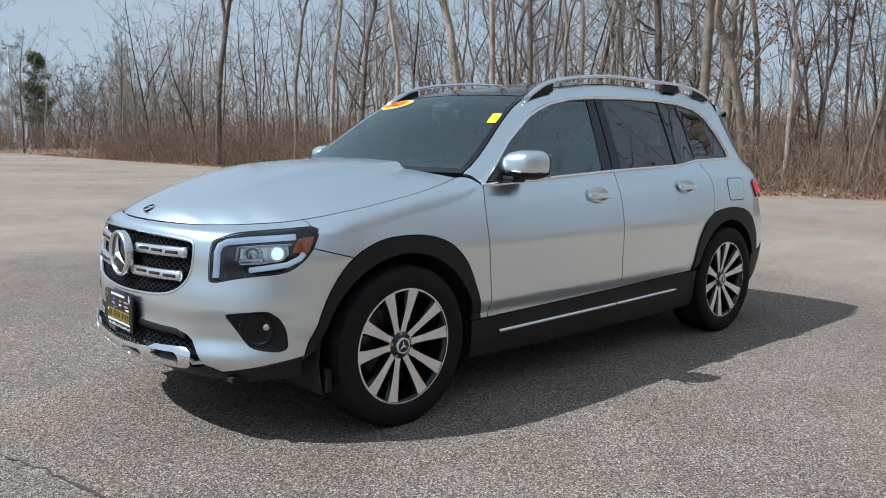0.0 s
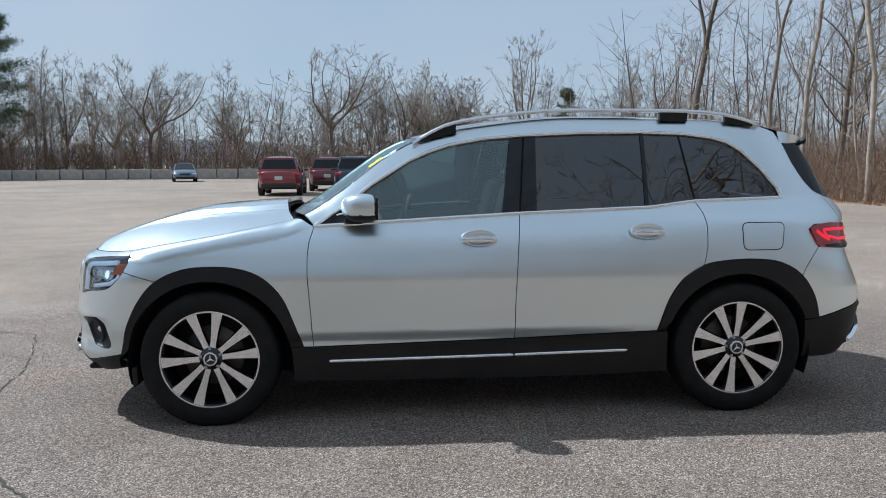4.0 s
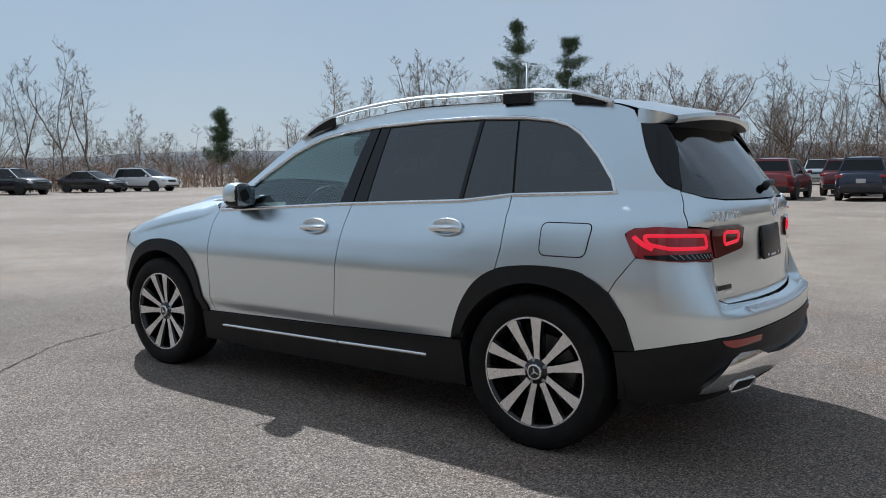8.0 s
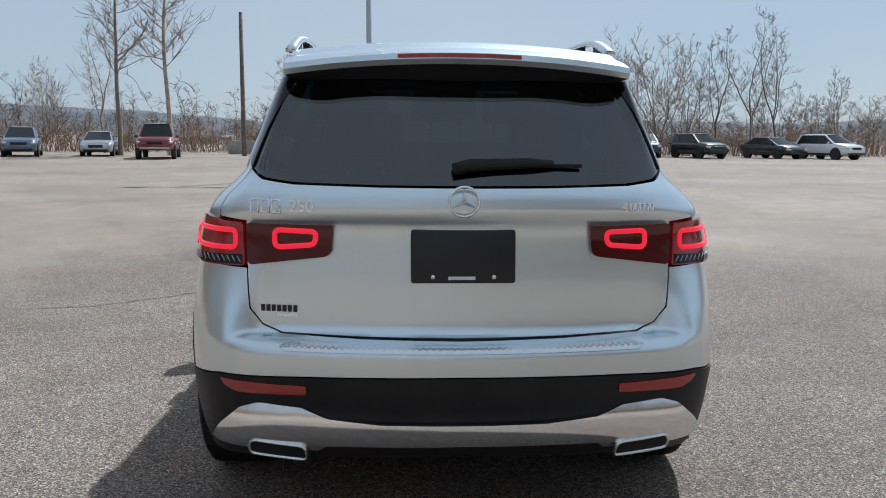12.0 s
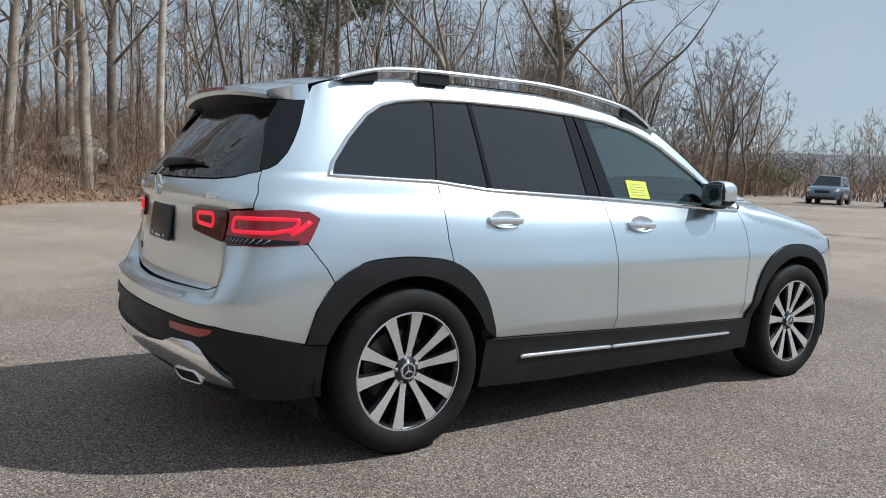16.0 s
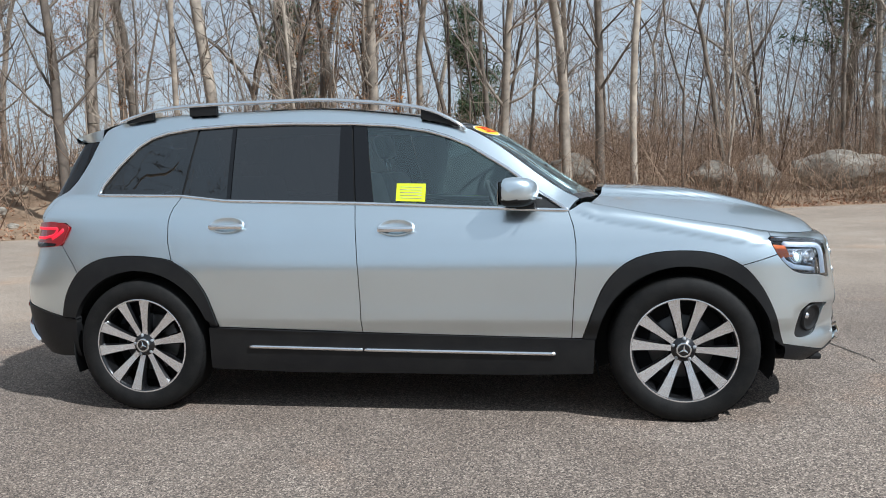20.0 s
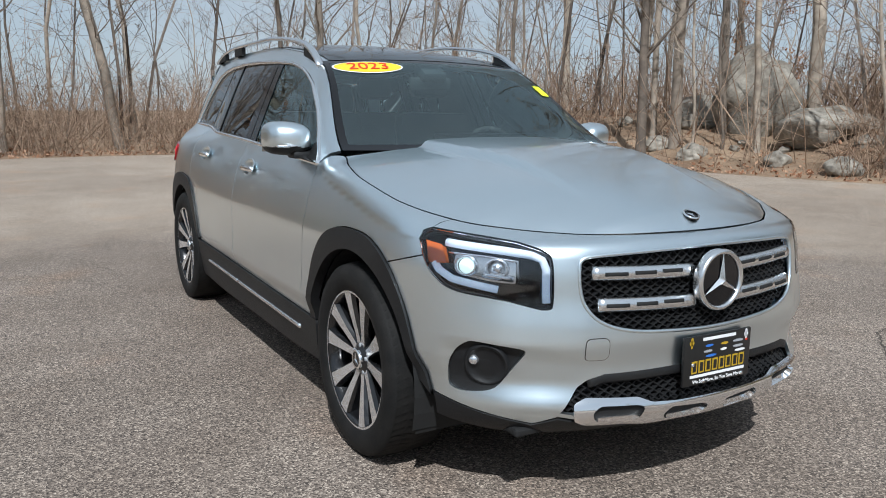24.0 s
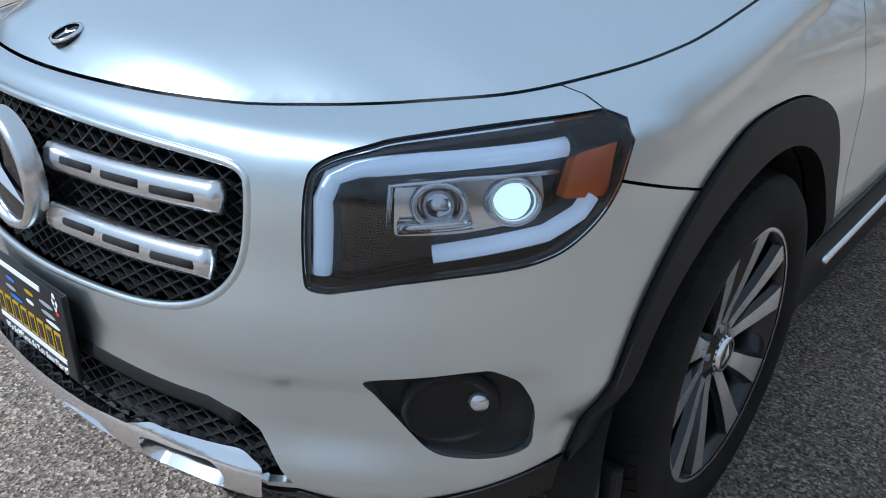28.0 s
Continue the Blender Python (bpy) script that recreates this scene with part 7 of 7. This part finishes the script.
# Front towards +x. deck: height of the body's top along x; cabin: foot and roof corners along x; belt and roof heights; half width; wheels.
SHAPES = {
    "suv": dict(L=2.30, base=0.26, half=0.92, deck=((-2.30, 0.70), (-2.26, 0.98), (-2.1, 1.06), (0.95, 1.07), (1.25, 1.05), (1.9, 0.96), (2.18, 0.86), (2.30, 0.62)), foot=(-2.14, 1.22), top=(-1.86, 0.22), belt=1.03, roof=1.66, wheels=(1.38, -1.36), r=0.36, pillars=(0.34, 0.66)),
    "sedan": dict(L=2.40, base=0.22, half=0.91, deck=((-2.40, 0.60), (-2.34, 0.92), (-2.1, 1.00), (-1.2, 1.00), (0.9, 0.95), (1.9, 0.84), (2.25, 0.72), (2.40, 0.50)), foot=(-1.95, 1.25), top=(-0.95, 0.22), belt=0.94, roof=1.45, wheels=(1.42, -1.38), r=0.33, pillars=(0.30, 0.64)),
    "pickup": dict(L=2.85, base=0.44, half=0.99, deck=((-2.85, 0.80), (-2.82, 1.12), (-0.8, 1.15), (1.2, 1.17), (1.5, 1.18), (2.55, 1.10), (2.78, 1.0), (2.85, 0.80)), foot=(-0.80, 1.52), top=(-0.62, 0.78), belt=1.12, roof=1.88, wheels=(1.85, -1.80), r=0.41, pillars=(0.36, 0.62)),
}


def shell(S):
    """The painted lower body: rounded cross-sections from tail to nose."""
    L, W, base = S["L"], S["half"], S["base"]
    deck = spline([p[0] for p in S["deck"]], [p[1] for p in S["deck"]])
    xs = [-L, -L * 0.985, -L * 0.95, -L * 0.88] + list(np.linspace(-L * 0.78, L * 0.78, 13)) + [L * 0.88, L * 0.95, L * 0.985, L]
    verts, faces = [], []
    for x in xs:
        e = abs(x) / L
        w = W * (1 - 0.20 * e**7 - 0.05 * max(0.0, e - 0.9) * 10)
        lo, hi = base + 0.14 * e**14 + 0.03 * e**4, float(deck(x))
        half = [(0.0, lo), (0.86, lo), (0.97, lo + 0.12 * (hi - lo)), (1.0, lo + 0.45 * (hi - lo)), (0.985, lo + 0.74 * (hi - lo)), (0.945, lo + 0.93 * (hi - lo)), (0.84, hi), (0.45, hi + 0.022), (0.0, hi + 0.03)]
        ring = half + [(-a, b) for a, b in half[-2:0:-1]]
        verts += [(x, a * w, b) for a, b in ring]
    n = len(verts) // len(xs)
    faces = [(i * n + j, (i + 1) * n + j, (i + 1) * n + (j + 1) % n, i * n + (j + 1) % n) for i in range(len(xs) - 1) for j in range(n)]
    faces += [tuple(range(n)), tuple(range((len(xs) - 1) * n, len(xs) * n))[::-1]]
    return verts, faces


def cabin_point(S, s, y, t):
    """A point of the glasshouse: s from tail to front, y across from -1 to 1, t from the belt to the roof."""
    x = (S["foot"][0] + (S["top"][0] - S["foot"][0]) * t) * (1 - s) + (S["foot"][1] + (S["top"][1] - S["foot"][1]) * t) * s
    w = S["half"] * (0.93 - 0.20 * t - 0.03 * t * t) * (1 - 0.05 * abs(2 * s - 1) ** 4)
    x += (0.10 if s > 0.5 else -0.05) * (1 - y * y) * abs(2 * s - 1) ** 6
    return (x, y * w, S["belt"] + (S["roof"] - 0.05 - S["belt"]) * t)


def cabin_patch(name, S, ss, ys, ts, out, mat):
    """A sheet on the glasshouse, lifted outwards."""
    c = Vector(((S["foot"][0] + S["foot"][1]) / 2, 0, S["belt"] - 0.4))
    grid = [[s, y, t] for s in ss for y in ys for t in ts]
    verts = []
    for q in grid:
        p = Vector(cabin_point(S, *q))
        verts.append(p + (p - c).normalized() * out)
    a, b, k = len(ss), len(ys), len(ts)
    faces = []
    if a == 1:
        faces = [(j * k + i, j * k + i + 1, (j + 1) * k + i + 1, (j + 1) * k + i) for j in range(b - 1) for i in range(k - 1)]
    elif b == 1:
        faces = [(j * k + i, j * k + i + 1, (j + 1) * k + i + 1, (j + 1) * k + i) for j in range(a - 1) for i in range(k - 1)]
    else:
        faces = [(j * b + i, j * b + i + 1, (j + 1) * b + i + 1, (j + 1) * b + i) for j in range(a - 1) for i in range(b - 1)]
    return mesh_of(name, verts, faces, mat, True)


SHARED = {}


def shared(key, make):
    if key not in SHARED:
        SHARED[key] = make()
    return SHARED[key]


def bm_mesh(name, bm, mat):
    me = bpy.data.meshes.new(name)
    bm.to_mesh(me)
    bm.free()
    me.materials.append(mat)
    me.polygons.foreach_set("use_smooth", [True] * len(me.polygons))
    me.set_sharp_from_angle(angle=radians(50))
    return me


def wheel_meshes(r):
    tv, tf = lathe([(r * 0.66, 0.10), (r * 0.9, 0.115), (r, 0.09), (r, -0.09), (r * 0.9, -0.115), (r * 0.66, -0.10)], 28)
    rv, rf = lathe([(0.0, 0.075), (r * 0.2, 0.085), (r * 0.62, 0.095), (r * 0.68, 0.105)], 20)
    av, af = lathe([(0.0, 0.0), (r * 1.14, 0.0), (r * 1.16, -0.02), (r * 1.16, -0.2)], 28)
    return mesh_of("tyre", tv, tf, FARTYRE, True), mesh_of("rim", rv, rf, FARRIM, True), mesh_of("wheel_arch", av, af, FARBLACK)


def vehicle(kind, paint, x, y, heading, label, group):
    S = SHAPES[kind]
    L, half, r, belt, roof = S["L"], S["half"], S["r"], S["belt"], S["roof"]
    t = thing({"suv": "parked_suv", "sedan": "parked_sedan", "pickup": "pickup_truck"}[kind], label, "car" if kind != "pickup" else "pickup truck", group, (x, y, 0), heading)
    P = PAINTS[paint]
    lin = lambda a, b, n: [float(q) for q in np.linspace(a, b, n)]

    def one(name, key, make, lab=""):
        return child(name, shared((kind, key), make), t, lab)

    def body_me():
        me = mesh_of("body", *shell(S), P, True)
        me.set_sharp_from_angle(angle=radians(55))
        return me

    one("body", ("body", paint), body_me)
    # Glass on four sides, then painted roof and pillars over it
    one("windscreen", "ws", lambda: cabin_patch("windscreen", S, [1.0], lin(-1, 1, 9), lin(-0.12, 1, 5), 0.0, DARKGLASS), "dark windscreen")
    one("rear_window", "rw", lambda: cabin_patch("rear_window", S, [0.0], lin(-1, 1, 9), lin(-0.12, 1, 5), 0.0, DARKGLASS), "dark rear window")
    one("roof_edge", ("spoil", paint), lambda: cabin_patch("roof_edge", S, [0.0], lin(-1, 1, 9), [0.86, 1.0], 0.014, P))
    if kind == "suv":
        one("tailgate", ("gate", paint), lambda: cabin_patch("tailgate", S, [0.0], lin(-1, 1, 9), [-0.12, 0.18], 0.012, P))
    for sd in (1.0, -1.0):
        one("side_window", ("sw", sd), lambda: cabin_patch("side_window", S, lin(0, 1, 11), [sd], lin(-0.12, 1, 5), 0.0, DARKGLASS), "dark side windows")
        for k, (a, b) in enumerate(((0.0, 0.07), *((c - 0.018, c + 0.018) for c in S["pillars"]), (0.955, 1.0))):
            one("pillar", ("pillar", paint, k, sd), lambda: cabin_patch("pillar", S, [a, b], [sd], lin(-0.1, 1, 4), 0.008, P if k in (0, 3) else FARBLACK))
        for e in (0.0, 1.0):
            one("pillar", ("edge", paint, e, sd), lambda: cabin_patch("pillar", S, [e], [sd * 0.93, sd], lin(-0.1, 1, 4), 0.008, P))
        one("window_frame", ("rail", paint, sd), lambda: cabin_patch("window_frame", S, lin(0, 1, 9), [sd], [0.93, 1.0], 0.008, P))

    def roof_me():
        v, f, xs, ys = [], [], lin(0, 1, 9), lin(-1, 1, 9)
        for a in xs:
            for b in ys:
                p = cabin_point(S, a, b * 1.01, 1.0)
                v.append((p[0] + 0.05 * (a - 0.5), p[1], p[2] + 0.012 + 0.05 * (1 - b**4) * (1 - abs(2 * a - 1) ** 6)))
        f = [(i * 9 + j, (i + 1) * 9 + j, (i + 1) * 9 + j + 1, i * 9 + j + 1) for i in range(8) for j in range(8)]
        return mesh_of("roof", v, f, P, True)

    one("roof", ("roof", paint), roof_me)
    zh = {"suv": 0.83, "sedan": 0.68, "pickup": 0.95}[kind]
    zt = {"suv": 0.93, "sedan": 0.83, "pickup": 0.98}[kind]
    for s in (1, -1):
        one("headlamp", ("head", s), lambda: bm_mesh("headlamp", boxed(L - 0.20, s * half * 0.70, zh - 0.06, 0.30, 0.36, 0.13, 0.05, pose(0, 0, 0, 0, 8, -s * 24)), FARWHITE))
        one("tail_lamp", ("tail", s), lambda: bm_mesh("tail_lamp", boxed(-L + 0.10, s * half * 0.72, zt, 0.16, 0.42, 0.12 if kind != "pickup" else 0.30, 0.04, pose(0, 0, 0, 0, 0, s * 14)), FARRED))
        one("door_mirror", ("mirror", paint, s), lambda: bm_mesh("door_mirror", boxed(S["foot"][1] - 0.38, s * (half + 0.05), belt + 0.07, 0.11, 0.20, 0.13, 0.045), P))
        one("side_trim", ("trim", s), lambda: bm_mesh("side_trim", boxed(0, s * (half - 0.045), S["base"] + 0.09, 2.1, 0.07, 0.13, 0.03), FARBLACK))
        if kind != "sedan":
            one("roof_rail", ("rrail", s), lambda: bm_mesh("roof_rail", boxed((S["top"][0] + S["top"][1]) / 2, s * half * 0.64, roof + 0.035, 1.5, 0.035, 0.03, 0.012), FARBLACK)) if kind == "suv" else None
    one("grille", "grille", lambda: bm_mesh("grille", boxed(L - 0.07, 0, zh - 0.12, 0.14, 0.80, 0.20, 0.04), FARBLACK), "black grille")
    one("rear_bumper", "rbump", lambda: bm_mesh("rear_bumper", boxed(-L + 0.10, 0, S["base"] + 0.18, 0.24, 2 * half * 0.80, 0.24, 0.06), FARBLACK if kind == "suv" else FARRIM if kind == "pickup" else P) if kind != "sedan" else bm_mesh("rear_bumper", boxed(-L + 0.08, 0, 0.36, 0.16, 1.3, 0.12, 0.04), FARBLACK))
    one("front_bumper", "fbump", lambda: bm_mesh("front_bumper", boxed(L - 0.08, 0, S["base"] + 0.14, 0.18, 2 * half * 0.74, 0.15, 0.05), FARBLACK if kind != "pickup" else FARRIM))
    one("number_plate", "plate", lambda: bm_mesh("number_plate", boxed(-L - 0.005, 0, 0.76, 0.03, 0.32, 0.16, 0.01), FARPLATE))
    tm, rm, am = shared(("wheel", r), lambda: wheel_meshes(r))
    for wx in S["wheels"]:
        for s in (1, -1):
            w = child("wheel", tm, t)
            w.matrix_local = pose(wx, s * (half - 0.115), r, 0, 0, 0 if s > 0 else 180)
            child("rim", rm, w)
            child("wheel_arch", am, t).matrix_local = pose(wx, s * (half + 0.004), r + 0.02, 0, 0, 0 if s > 0 else 180)
    if kind == "pickup":
        one("bed", "bed", lambda: bm_mesh("bed", boxed(-1.85, 0, 1.14, 1.86, 1.56, 0.10, 0.02), FARBLACK), "dark truck bed")
    return t


NG, WG, FG = "cars parked in the lot", "cars in the far row", "vehicles by the far wall"
vehicle("suv", "red", -4.9, 30.8, 92, "red SUV parked with its tail to the lot", NG)
vehicle("suv", "maroon", -3.2, 36.3, 91, "dark red SUV parked behind a navy one", NG)
vehicle("suv", "navy", -1.7, 30.8, 93, "navy blue SUV parked with its tail to the lot", NG)
vehicle("suv", "silver", 0.6, 40.3, 90, "light silver SUV parked with its tail to the lot", NG)
vehicle("suv", "teal", 1.8, 32.8, 96, "dark teal SUV parked with its tail to the lot", NG)
vehicle("sedan", "blue_grey", -16.0, 58.5, -75, "blue-grey sedan facing the lot", FG)
vehicle("pickup", "silver", -9.2, 60.5, -80, "silver pickup truck facing the lot", FG)
vehicle("pickup", "white", -39.0, 55.2, -128, "white crew-cab pickup truck by the far wall", FG)
vehicle("sedan", "teal", -34.0, 60.0, -140, "dark sedan beside the light pole", FG)
vehicle("suv", "white", -47.3, 28.8, 18, "white SUV at the end of the far row", WG)
vehicle("sedan", "black", -48.4, 25.4, 18, "black sedan in the far row", WG)
vehicle("suv", "black", -47.8, 20.0, 14, "black SUV in the far row", WG)
vehicle("suv", "navy", -49.0, 16.6, -8, "dark blue SUV in the far row", WG)
vehicle("sedan", "black", -44.2, 12.9, -12, "black sedan in the far row", WG)
vehicle("suv", "navy", -45.4, 9.0, -8, "dark blue crossover in the far row", WG)
vehicle("sedan", "burgundy", -42.4, 3.0, -10, "burgundy sedan in the far row", WG)
vehicle("suv", "teal", -43.4, 0.0, -4, "dark green SUV in the far row", WG)
vehicle("sedan", "navy", -46.2, -3.2, 0, "dark blue sedan in the far row", WG)
vehicle("pickup", "red", -39.6, -13.3, 12, "red pickup truck facing the lot", WG)
vehicle("sedan", "silver", -43.8, -18.0, 14, "silver sedan beside a red pickup", WG)
vehicle("suv", "blue_grey", -41.8, -21.6, 20, "blue-grey SUV at the end of the far row", WG)

# ---- ground ----
GROUND = material("asphalt", (0.2, 0.19, 0.18), 0.9)
gm = GROUND
pos = coords(gm)
vor = node(gm, "ShaderNodeTexVoronoi", Scale=160.0)
join(gm, pos, vor.inputs["Vector"])
grain = mixed(gm, 0.3, vor.outputs["Color"], ramp(gm, noise_tex(gm, 60.0, 5, pos), [(0.3, (0, 0, 0)), (0.7, (1, 1, 1))]), "OVERLAY")
peb = ramp(gm, grain, [(0.12, (0.052, 0.046, 0.042)), (0.45, (0.165, 0.146, 0.131)), (0.70, (0.275, 0.247, 0.223)), (0.95, (0.56, 0.52, 0.468))])
tone = ramp(gm, noise_tex(gm, 0.22, 5, pos), [(0.35, (0.865, 0.765, 0.685)), (0.62, (1.165, 1.055, 0.955))])
far_ = node(gm, "ShaderNodeVectorMath")
far_.operation = "DISTANCE"
far_.inputs[1].default_value = (-0.4, 0.3, 0)
join(gm, pos, far_.inputs[0])
wob = node(gm, "ShaderNodeMath")
wob.operation = "MULTIPLY_ADD"
wob.inputs[1].default_value = 5.0
join(gm, noise_tex(gm, 0.3, 3, pos), wob.inputs[0])
join(gm, far_.outputs["Value"], wob.inputs[2])
rng_ = node(gm, "ShaderNodeMapRange", From_Min=6.6, From_Max=8.2)
join(gm, wob.outputs[0], rng_.inputs["Value"])
old = ramp(gm, grain, [(0.1, (0.14, 0.124, 0.108)), (0.5, (0.30, 0.27, 0.235)), (1.0, (0.54, 0.495, 0.44))])
peb = mixed(gm, rng_.outputs[0], peb, old)
col = mixed(gm, 1.0, peb, tone, "MULTIPLY")
stain = ramp(gm, noise_tex(gm, 1.6, 6, pos), [(0.35, (0.86, 0.84, 0.82)), (0.6, (1, 1, 1))])
col = mixed(gm, 1.0, col, stain, "MULTIPLY")
# Rusty stains and pale worn lanes
rust = ramp(gm, noise_tex(gm, 0.9, 4, pos), [(0.56, (1, 1, 1)), (0.76, (1.10, 0.95, 0.84))])
col = mixed(gm, 1.0, col, rust, "MULTIPLY")
join(gm, col, bsdf(gm).inputs["Base Color"])
bump(gm, vor.outputs["Distance"], 0.45, 0.005)
bm = bmesh.new()
bmesh.ops.create_grid(bm, x_segments=60, y_segments=60, size=2500)
gr = new("ground", bpy.data.meshes.new("ground"))
bm.to_mesh(gr.data)
bm.free()
gr.data.materials.append(GROUND)
tagged(gr, "weathered grey-brown asphalt of a large parking lot", "ground", kind="structure")


# ---- lot fixtures, cracks and distance ----
CONCRETE = varied("concrete", (0.32, 0.30, 0.27), (0.42, 0.40, 0.36), 2, 0.9, 0.004, fine=40)
POLEGREY = material("galvanised_steel", (0.45, 0.46, 0.47), 0.45, 0.7)
for x, y, h in ((-26.6, 47.2, 9.2), (-23.0, -1.2, 10.5), (15.8, 73, 9.0)):
    lamp = thing("street_lamp", "grey steel lot lamp on a round concrete base", "street lamp", "lot lamps", (x, y, 0))
    v, f = lathe([(0.34, 0.0), (0.34, 0.72), (0.31, 0.76), (0.0, 0.76)], 28, "z")
    child("base", mesh_of("base", v, f, CONCRETE, False), lamp, "concrete base")
    v, f = lathe([(0.10, 0.76), (0.075, h), (0.0, h)], 20, "z")
    child("pole", mesh_of("pole", v, f, POLEGREY, True), lamp)
    for s in (1, -1):
        part("arm", boxed(0, s * 0.4, h - 0.06, 0.05, 0.7, 0.05, 0.01), POLEGREY, lamp)
        part("lamp_head", boxed(0, s * 0.95, h - 0.05, 0.32, 0.55, 0.12, 0.03), POLEGREY, lamp)
pole = thing("utility_pole", "brown wooden utility pole behind the parked cars", "utility pole", at=(-44.8, -9.7, 0))
v, f = lathe([(0.15, 0.0), (0.11, 8.6), (0.0, 8.6)], 14, "z")
child("pole", mesh_of("pole", v, f, BARK, True), pole)
# Low wall of concrete blocks along the north side
wall = thing("block_wall", "low wall of large grey concrete blocks along the lot's end", "wall")
path = [(9, 71), (-8, 69.5), (-25, 67.5), (-38, 65), (-52, 60)]
blk = bm_mesh("block", boxed(0, 0, 0.45, 1.76, 0.6, 0.9, 0.03), CONCRETE)
for (x0, y0), (x1, y1) in zip(path, path[1:]):
    L = math.hypot(x1 - x0, y1 - y0)
    n = int(L / 1.8)
    for i in range(n):
        t = (i + 0.5) / n
        b = child("block", blk, wall)
        b.matrix_local = pose(x0 + (x1 - x0) * t, y0 + (y1 - y0) * t, 0, 0, 0, math.degrees(math.atan2(y1 - y0, x1 - x0)))
wall = thing("block_wall", "low grey concrete block wall behind the far row of cars", "wall")
x0, y0, x1, y1 = -50.2, -11.8, -52.2, 15.0
for i in range(15):
    t = (i + 0.5) / 15
    child("block", blk, wall).matrix_local = pose(x0 + (x1 - x0) * t, y0 + (y1 - y0) * t, 0, 0, 0, math.degrees(math.atan2(y1 - y0, x1 - x0)))
# Sheds and a pale yard beyond the far row
YARD = material("pale_roof", (0.6, 0.62, 0.64), 0.5)
for x, y, sx, sy, h in ((-120, -10, 14, 26, 3.2), (-125, 24, 12, 30, 3.0), (-110, -34, 10, 18, 3.0), (-130, 52, 12, 26, 3.2)):
    b = thing("warehouse", "low pale warehouse far behind the trees", "building", "far warehouses", (x, y, -2))
    part("wall", boxed(0, 0, h / 2, sx, sy, h), CONCRETE, b)
    part("roof", boxed(0, 0, h + 0.15, sx + 0.6, sy + 0.6, 0.3), YARD, b)
# Hills, with the blue of distance haze mixed into their colour
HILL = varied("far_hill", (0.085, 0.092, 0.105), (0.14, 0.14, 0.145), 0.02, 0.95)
hv, hf, n = [], [], 160
for i in range(n + 1):
    a = radians(95 + 150 * i / n)
    top_ = 21 + 16 * noise.noise(Vector((i * 0.045, 0.3, 0))) + 1.6 * noise.noise(Vector((i * 0.6, 2.3, 0)))
    for r, z in ((760, -3), (820, max(3.0, top_ * 0.7)), (900, max(5.0, top_)), (1000, -3)):
        hv.append((r * math.cos(a), r * math.sin(a), z))
for i in range(n):
    for j in range(3):
        q = i * 4 + j
        hf.append((q, q + 1, q + 5, q + 4))
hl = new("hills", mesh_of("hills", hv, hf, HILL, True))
tagged(hl, "low wooded hills on the horizon", "hills", kind="structure")

# Cracks in the asphalt: thin dark bands
CRACK = material("crack_fill", (0.075, 0.062, 0.05), 0.95)


def crack(points, width, seed):
    rng = np.random.default_rng(seed)
    p = []
    for a, b in zip(points, points[1:]):
        d = math.hypot(b[0] - a[0], b[1] - a[1])
        n = max(2, int(d / 0.05))
        for i in range(n):
            t = i / n
            p.append((a[0] + (b[0] - a[0]) * t + rng.normal(0, 0.008), a[1] + (b[1] - a[1]) * t + rng.normal(0, 0.008)))
    p.append(points[-1])
    verts, faces = [], []
    for i, q in enumerate(p):
        a, b = p[max(i - 1, 0)], p[min(i + 1, len(p) - 1)]
        d = math.hypot(b[0] - a[0], b[1] - a[1]) or 1
        nx, ny = -(b[1] - a[1]) / d, (b[0] - a[0]) / d
        w = width * rng.uniform(0.1, 0.5) / 2
        verts += [(q[0] + nx * w, q[1] + ny * w, 0.004), (q[0] - nx * w, q[1] - ny * w, 0.004)]
    faces = [(2 * i, 2 * i + 1, 2 * i + 3, 2 * i + 2) for i in range(len(p) - 1)]
    ob = new("crack", mesh_of("crack", verts, faces, CRACK))
    return tagged(ob, "jagged dark crack in the asphalt", "crack", "cracks in the asphalt", "structure")


crack([(0.2, -8.2), (-0.75, -5.0), (-1.14, -3.74), (-1.24, -3.07), (-1.38, -2.46), (-1.74, -1.98), (-2.13, -1.6), (-2.6, -1.0), (-2.72, -0.5)], 0.035, 1)
crack([(-2.72, -0.5), (-2.86, -0.05), (-2.92, 0.42), (-3.04, 0.78), (-3.31, 1.5), (-4.48, 1.97), (-7.0, 4.24), (-7.15, 6.4), (-9, 9)], 0.026, 2)
crack([(-2.9, -0.3), (-3.6, -0.9), (-4.7, -1.4), (-6.5, -1.2)], 0.02, 3)
crack([(-4.5, 1.97), (-5.0, 3.0), (-5.4, 3.3), (-7.5, 3.6)], 0.02, 4)
crack([(5.2, -7.2), (4.6, -5.9), (4.37, -4.75), (4.9, -3.9)], 0.025, 5)
crack([(4.2, 6.6), (5.0, 4.6), (5.4, 2.5), (5.2, 0.4), (6.4, -2.0)], 0.02, 6)
crack([(-1.3, -6.0), (-1.0, -5.1), (-0.6, -4.4)], 0.018, 7)
crack([(9.2, 8.0), (8.4, 4.0), (9.1, 0.2), (8.2, -4.4), (5.0, -8.0)], 0.03, 8)
crack([(-12, -4.5), (-11.6, 1.5), (-12.6, 6.0), (-12.0, 13)], 0.03, 9)
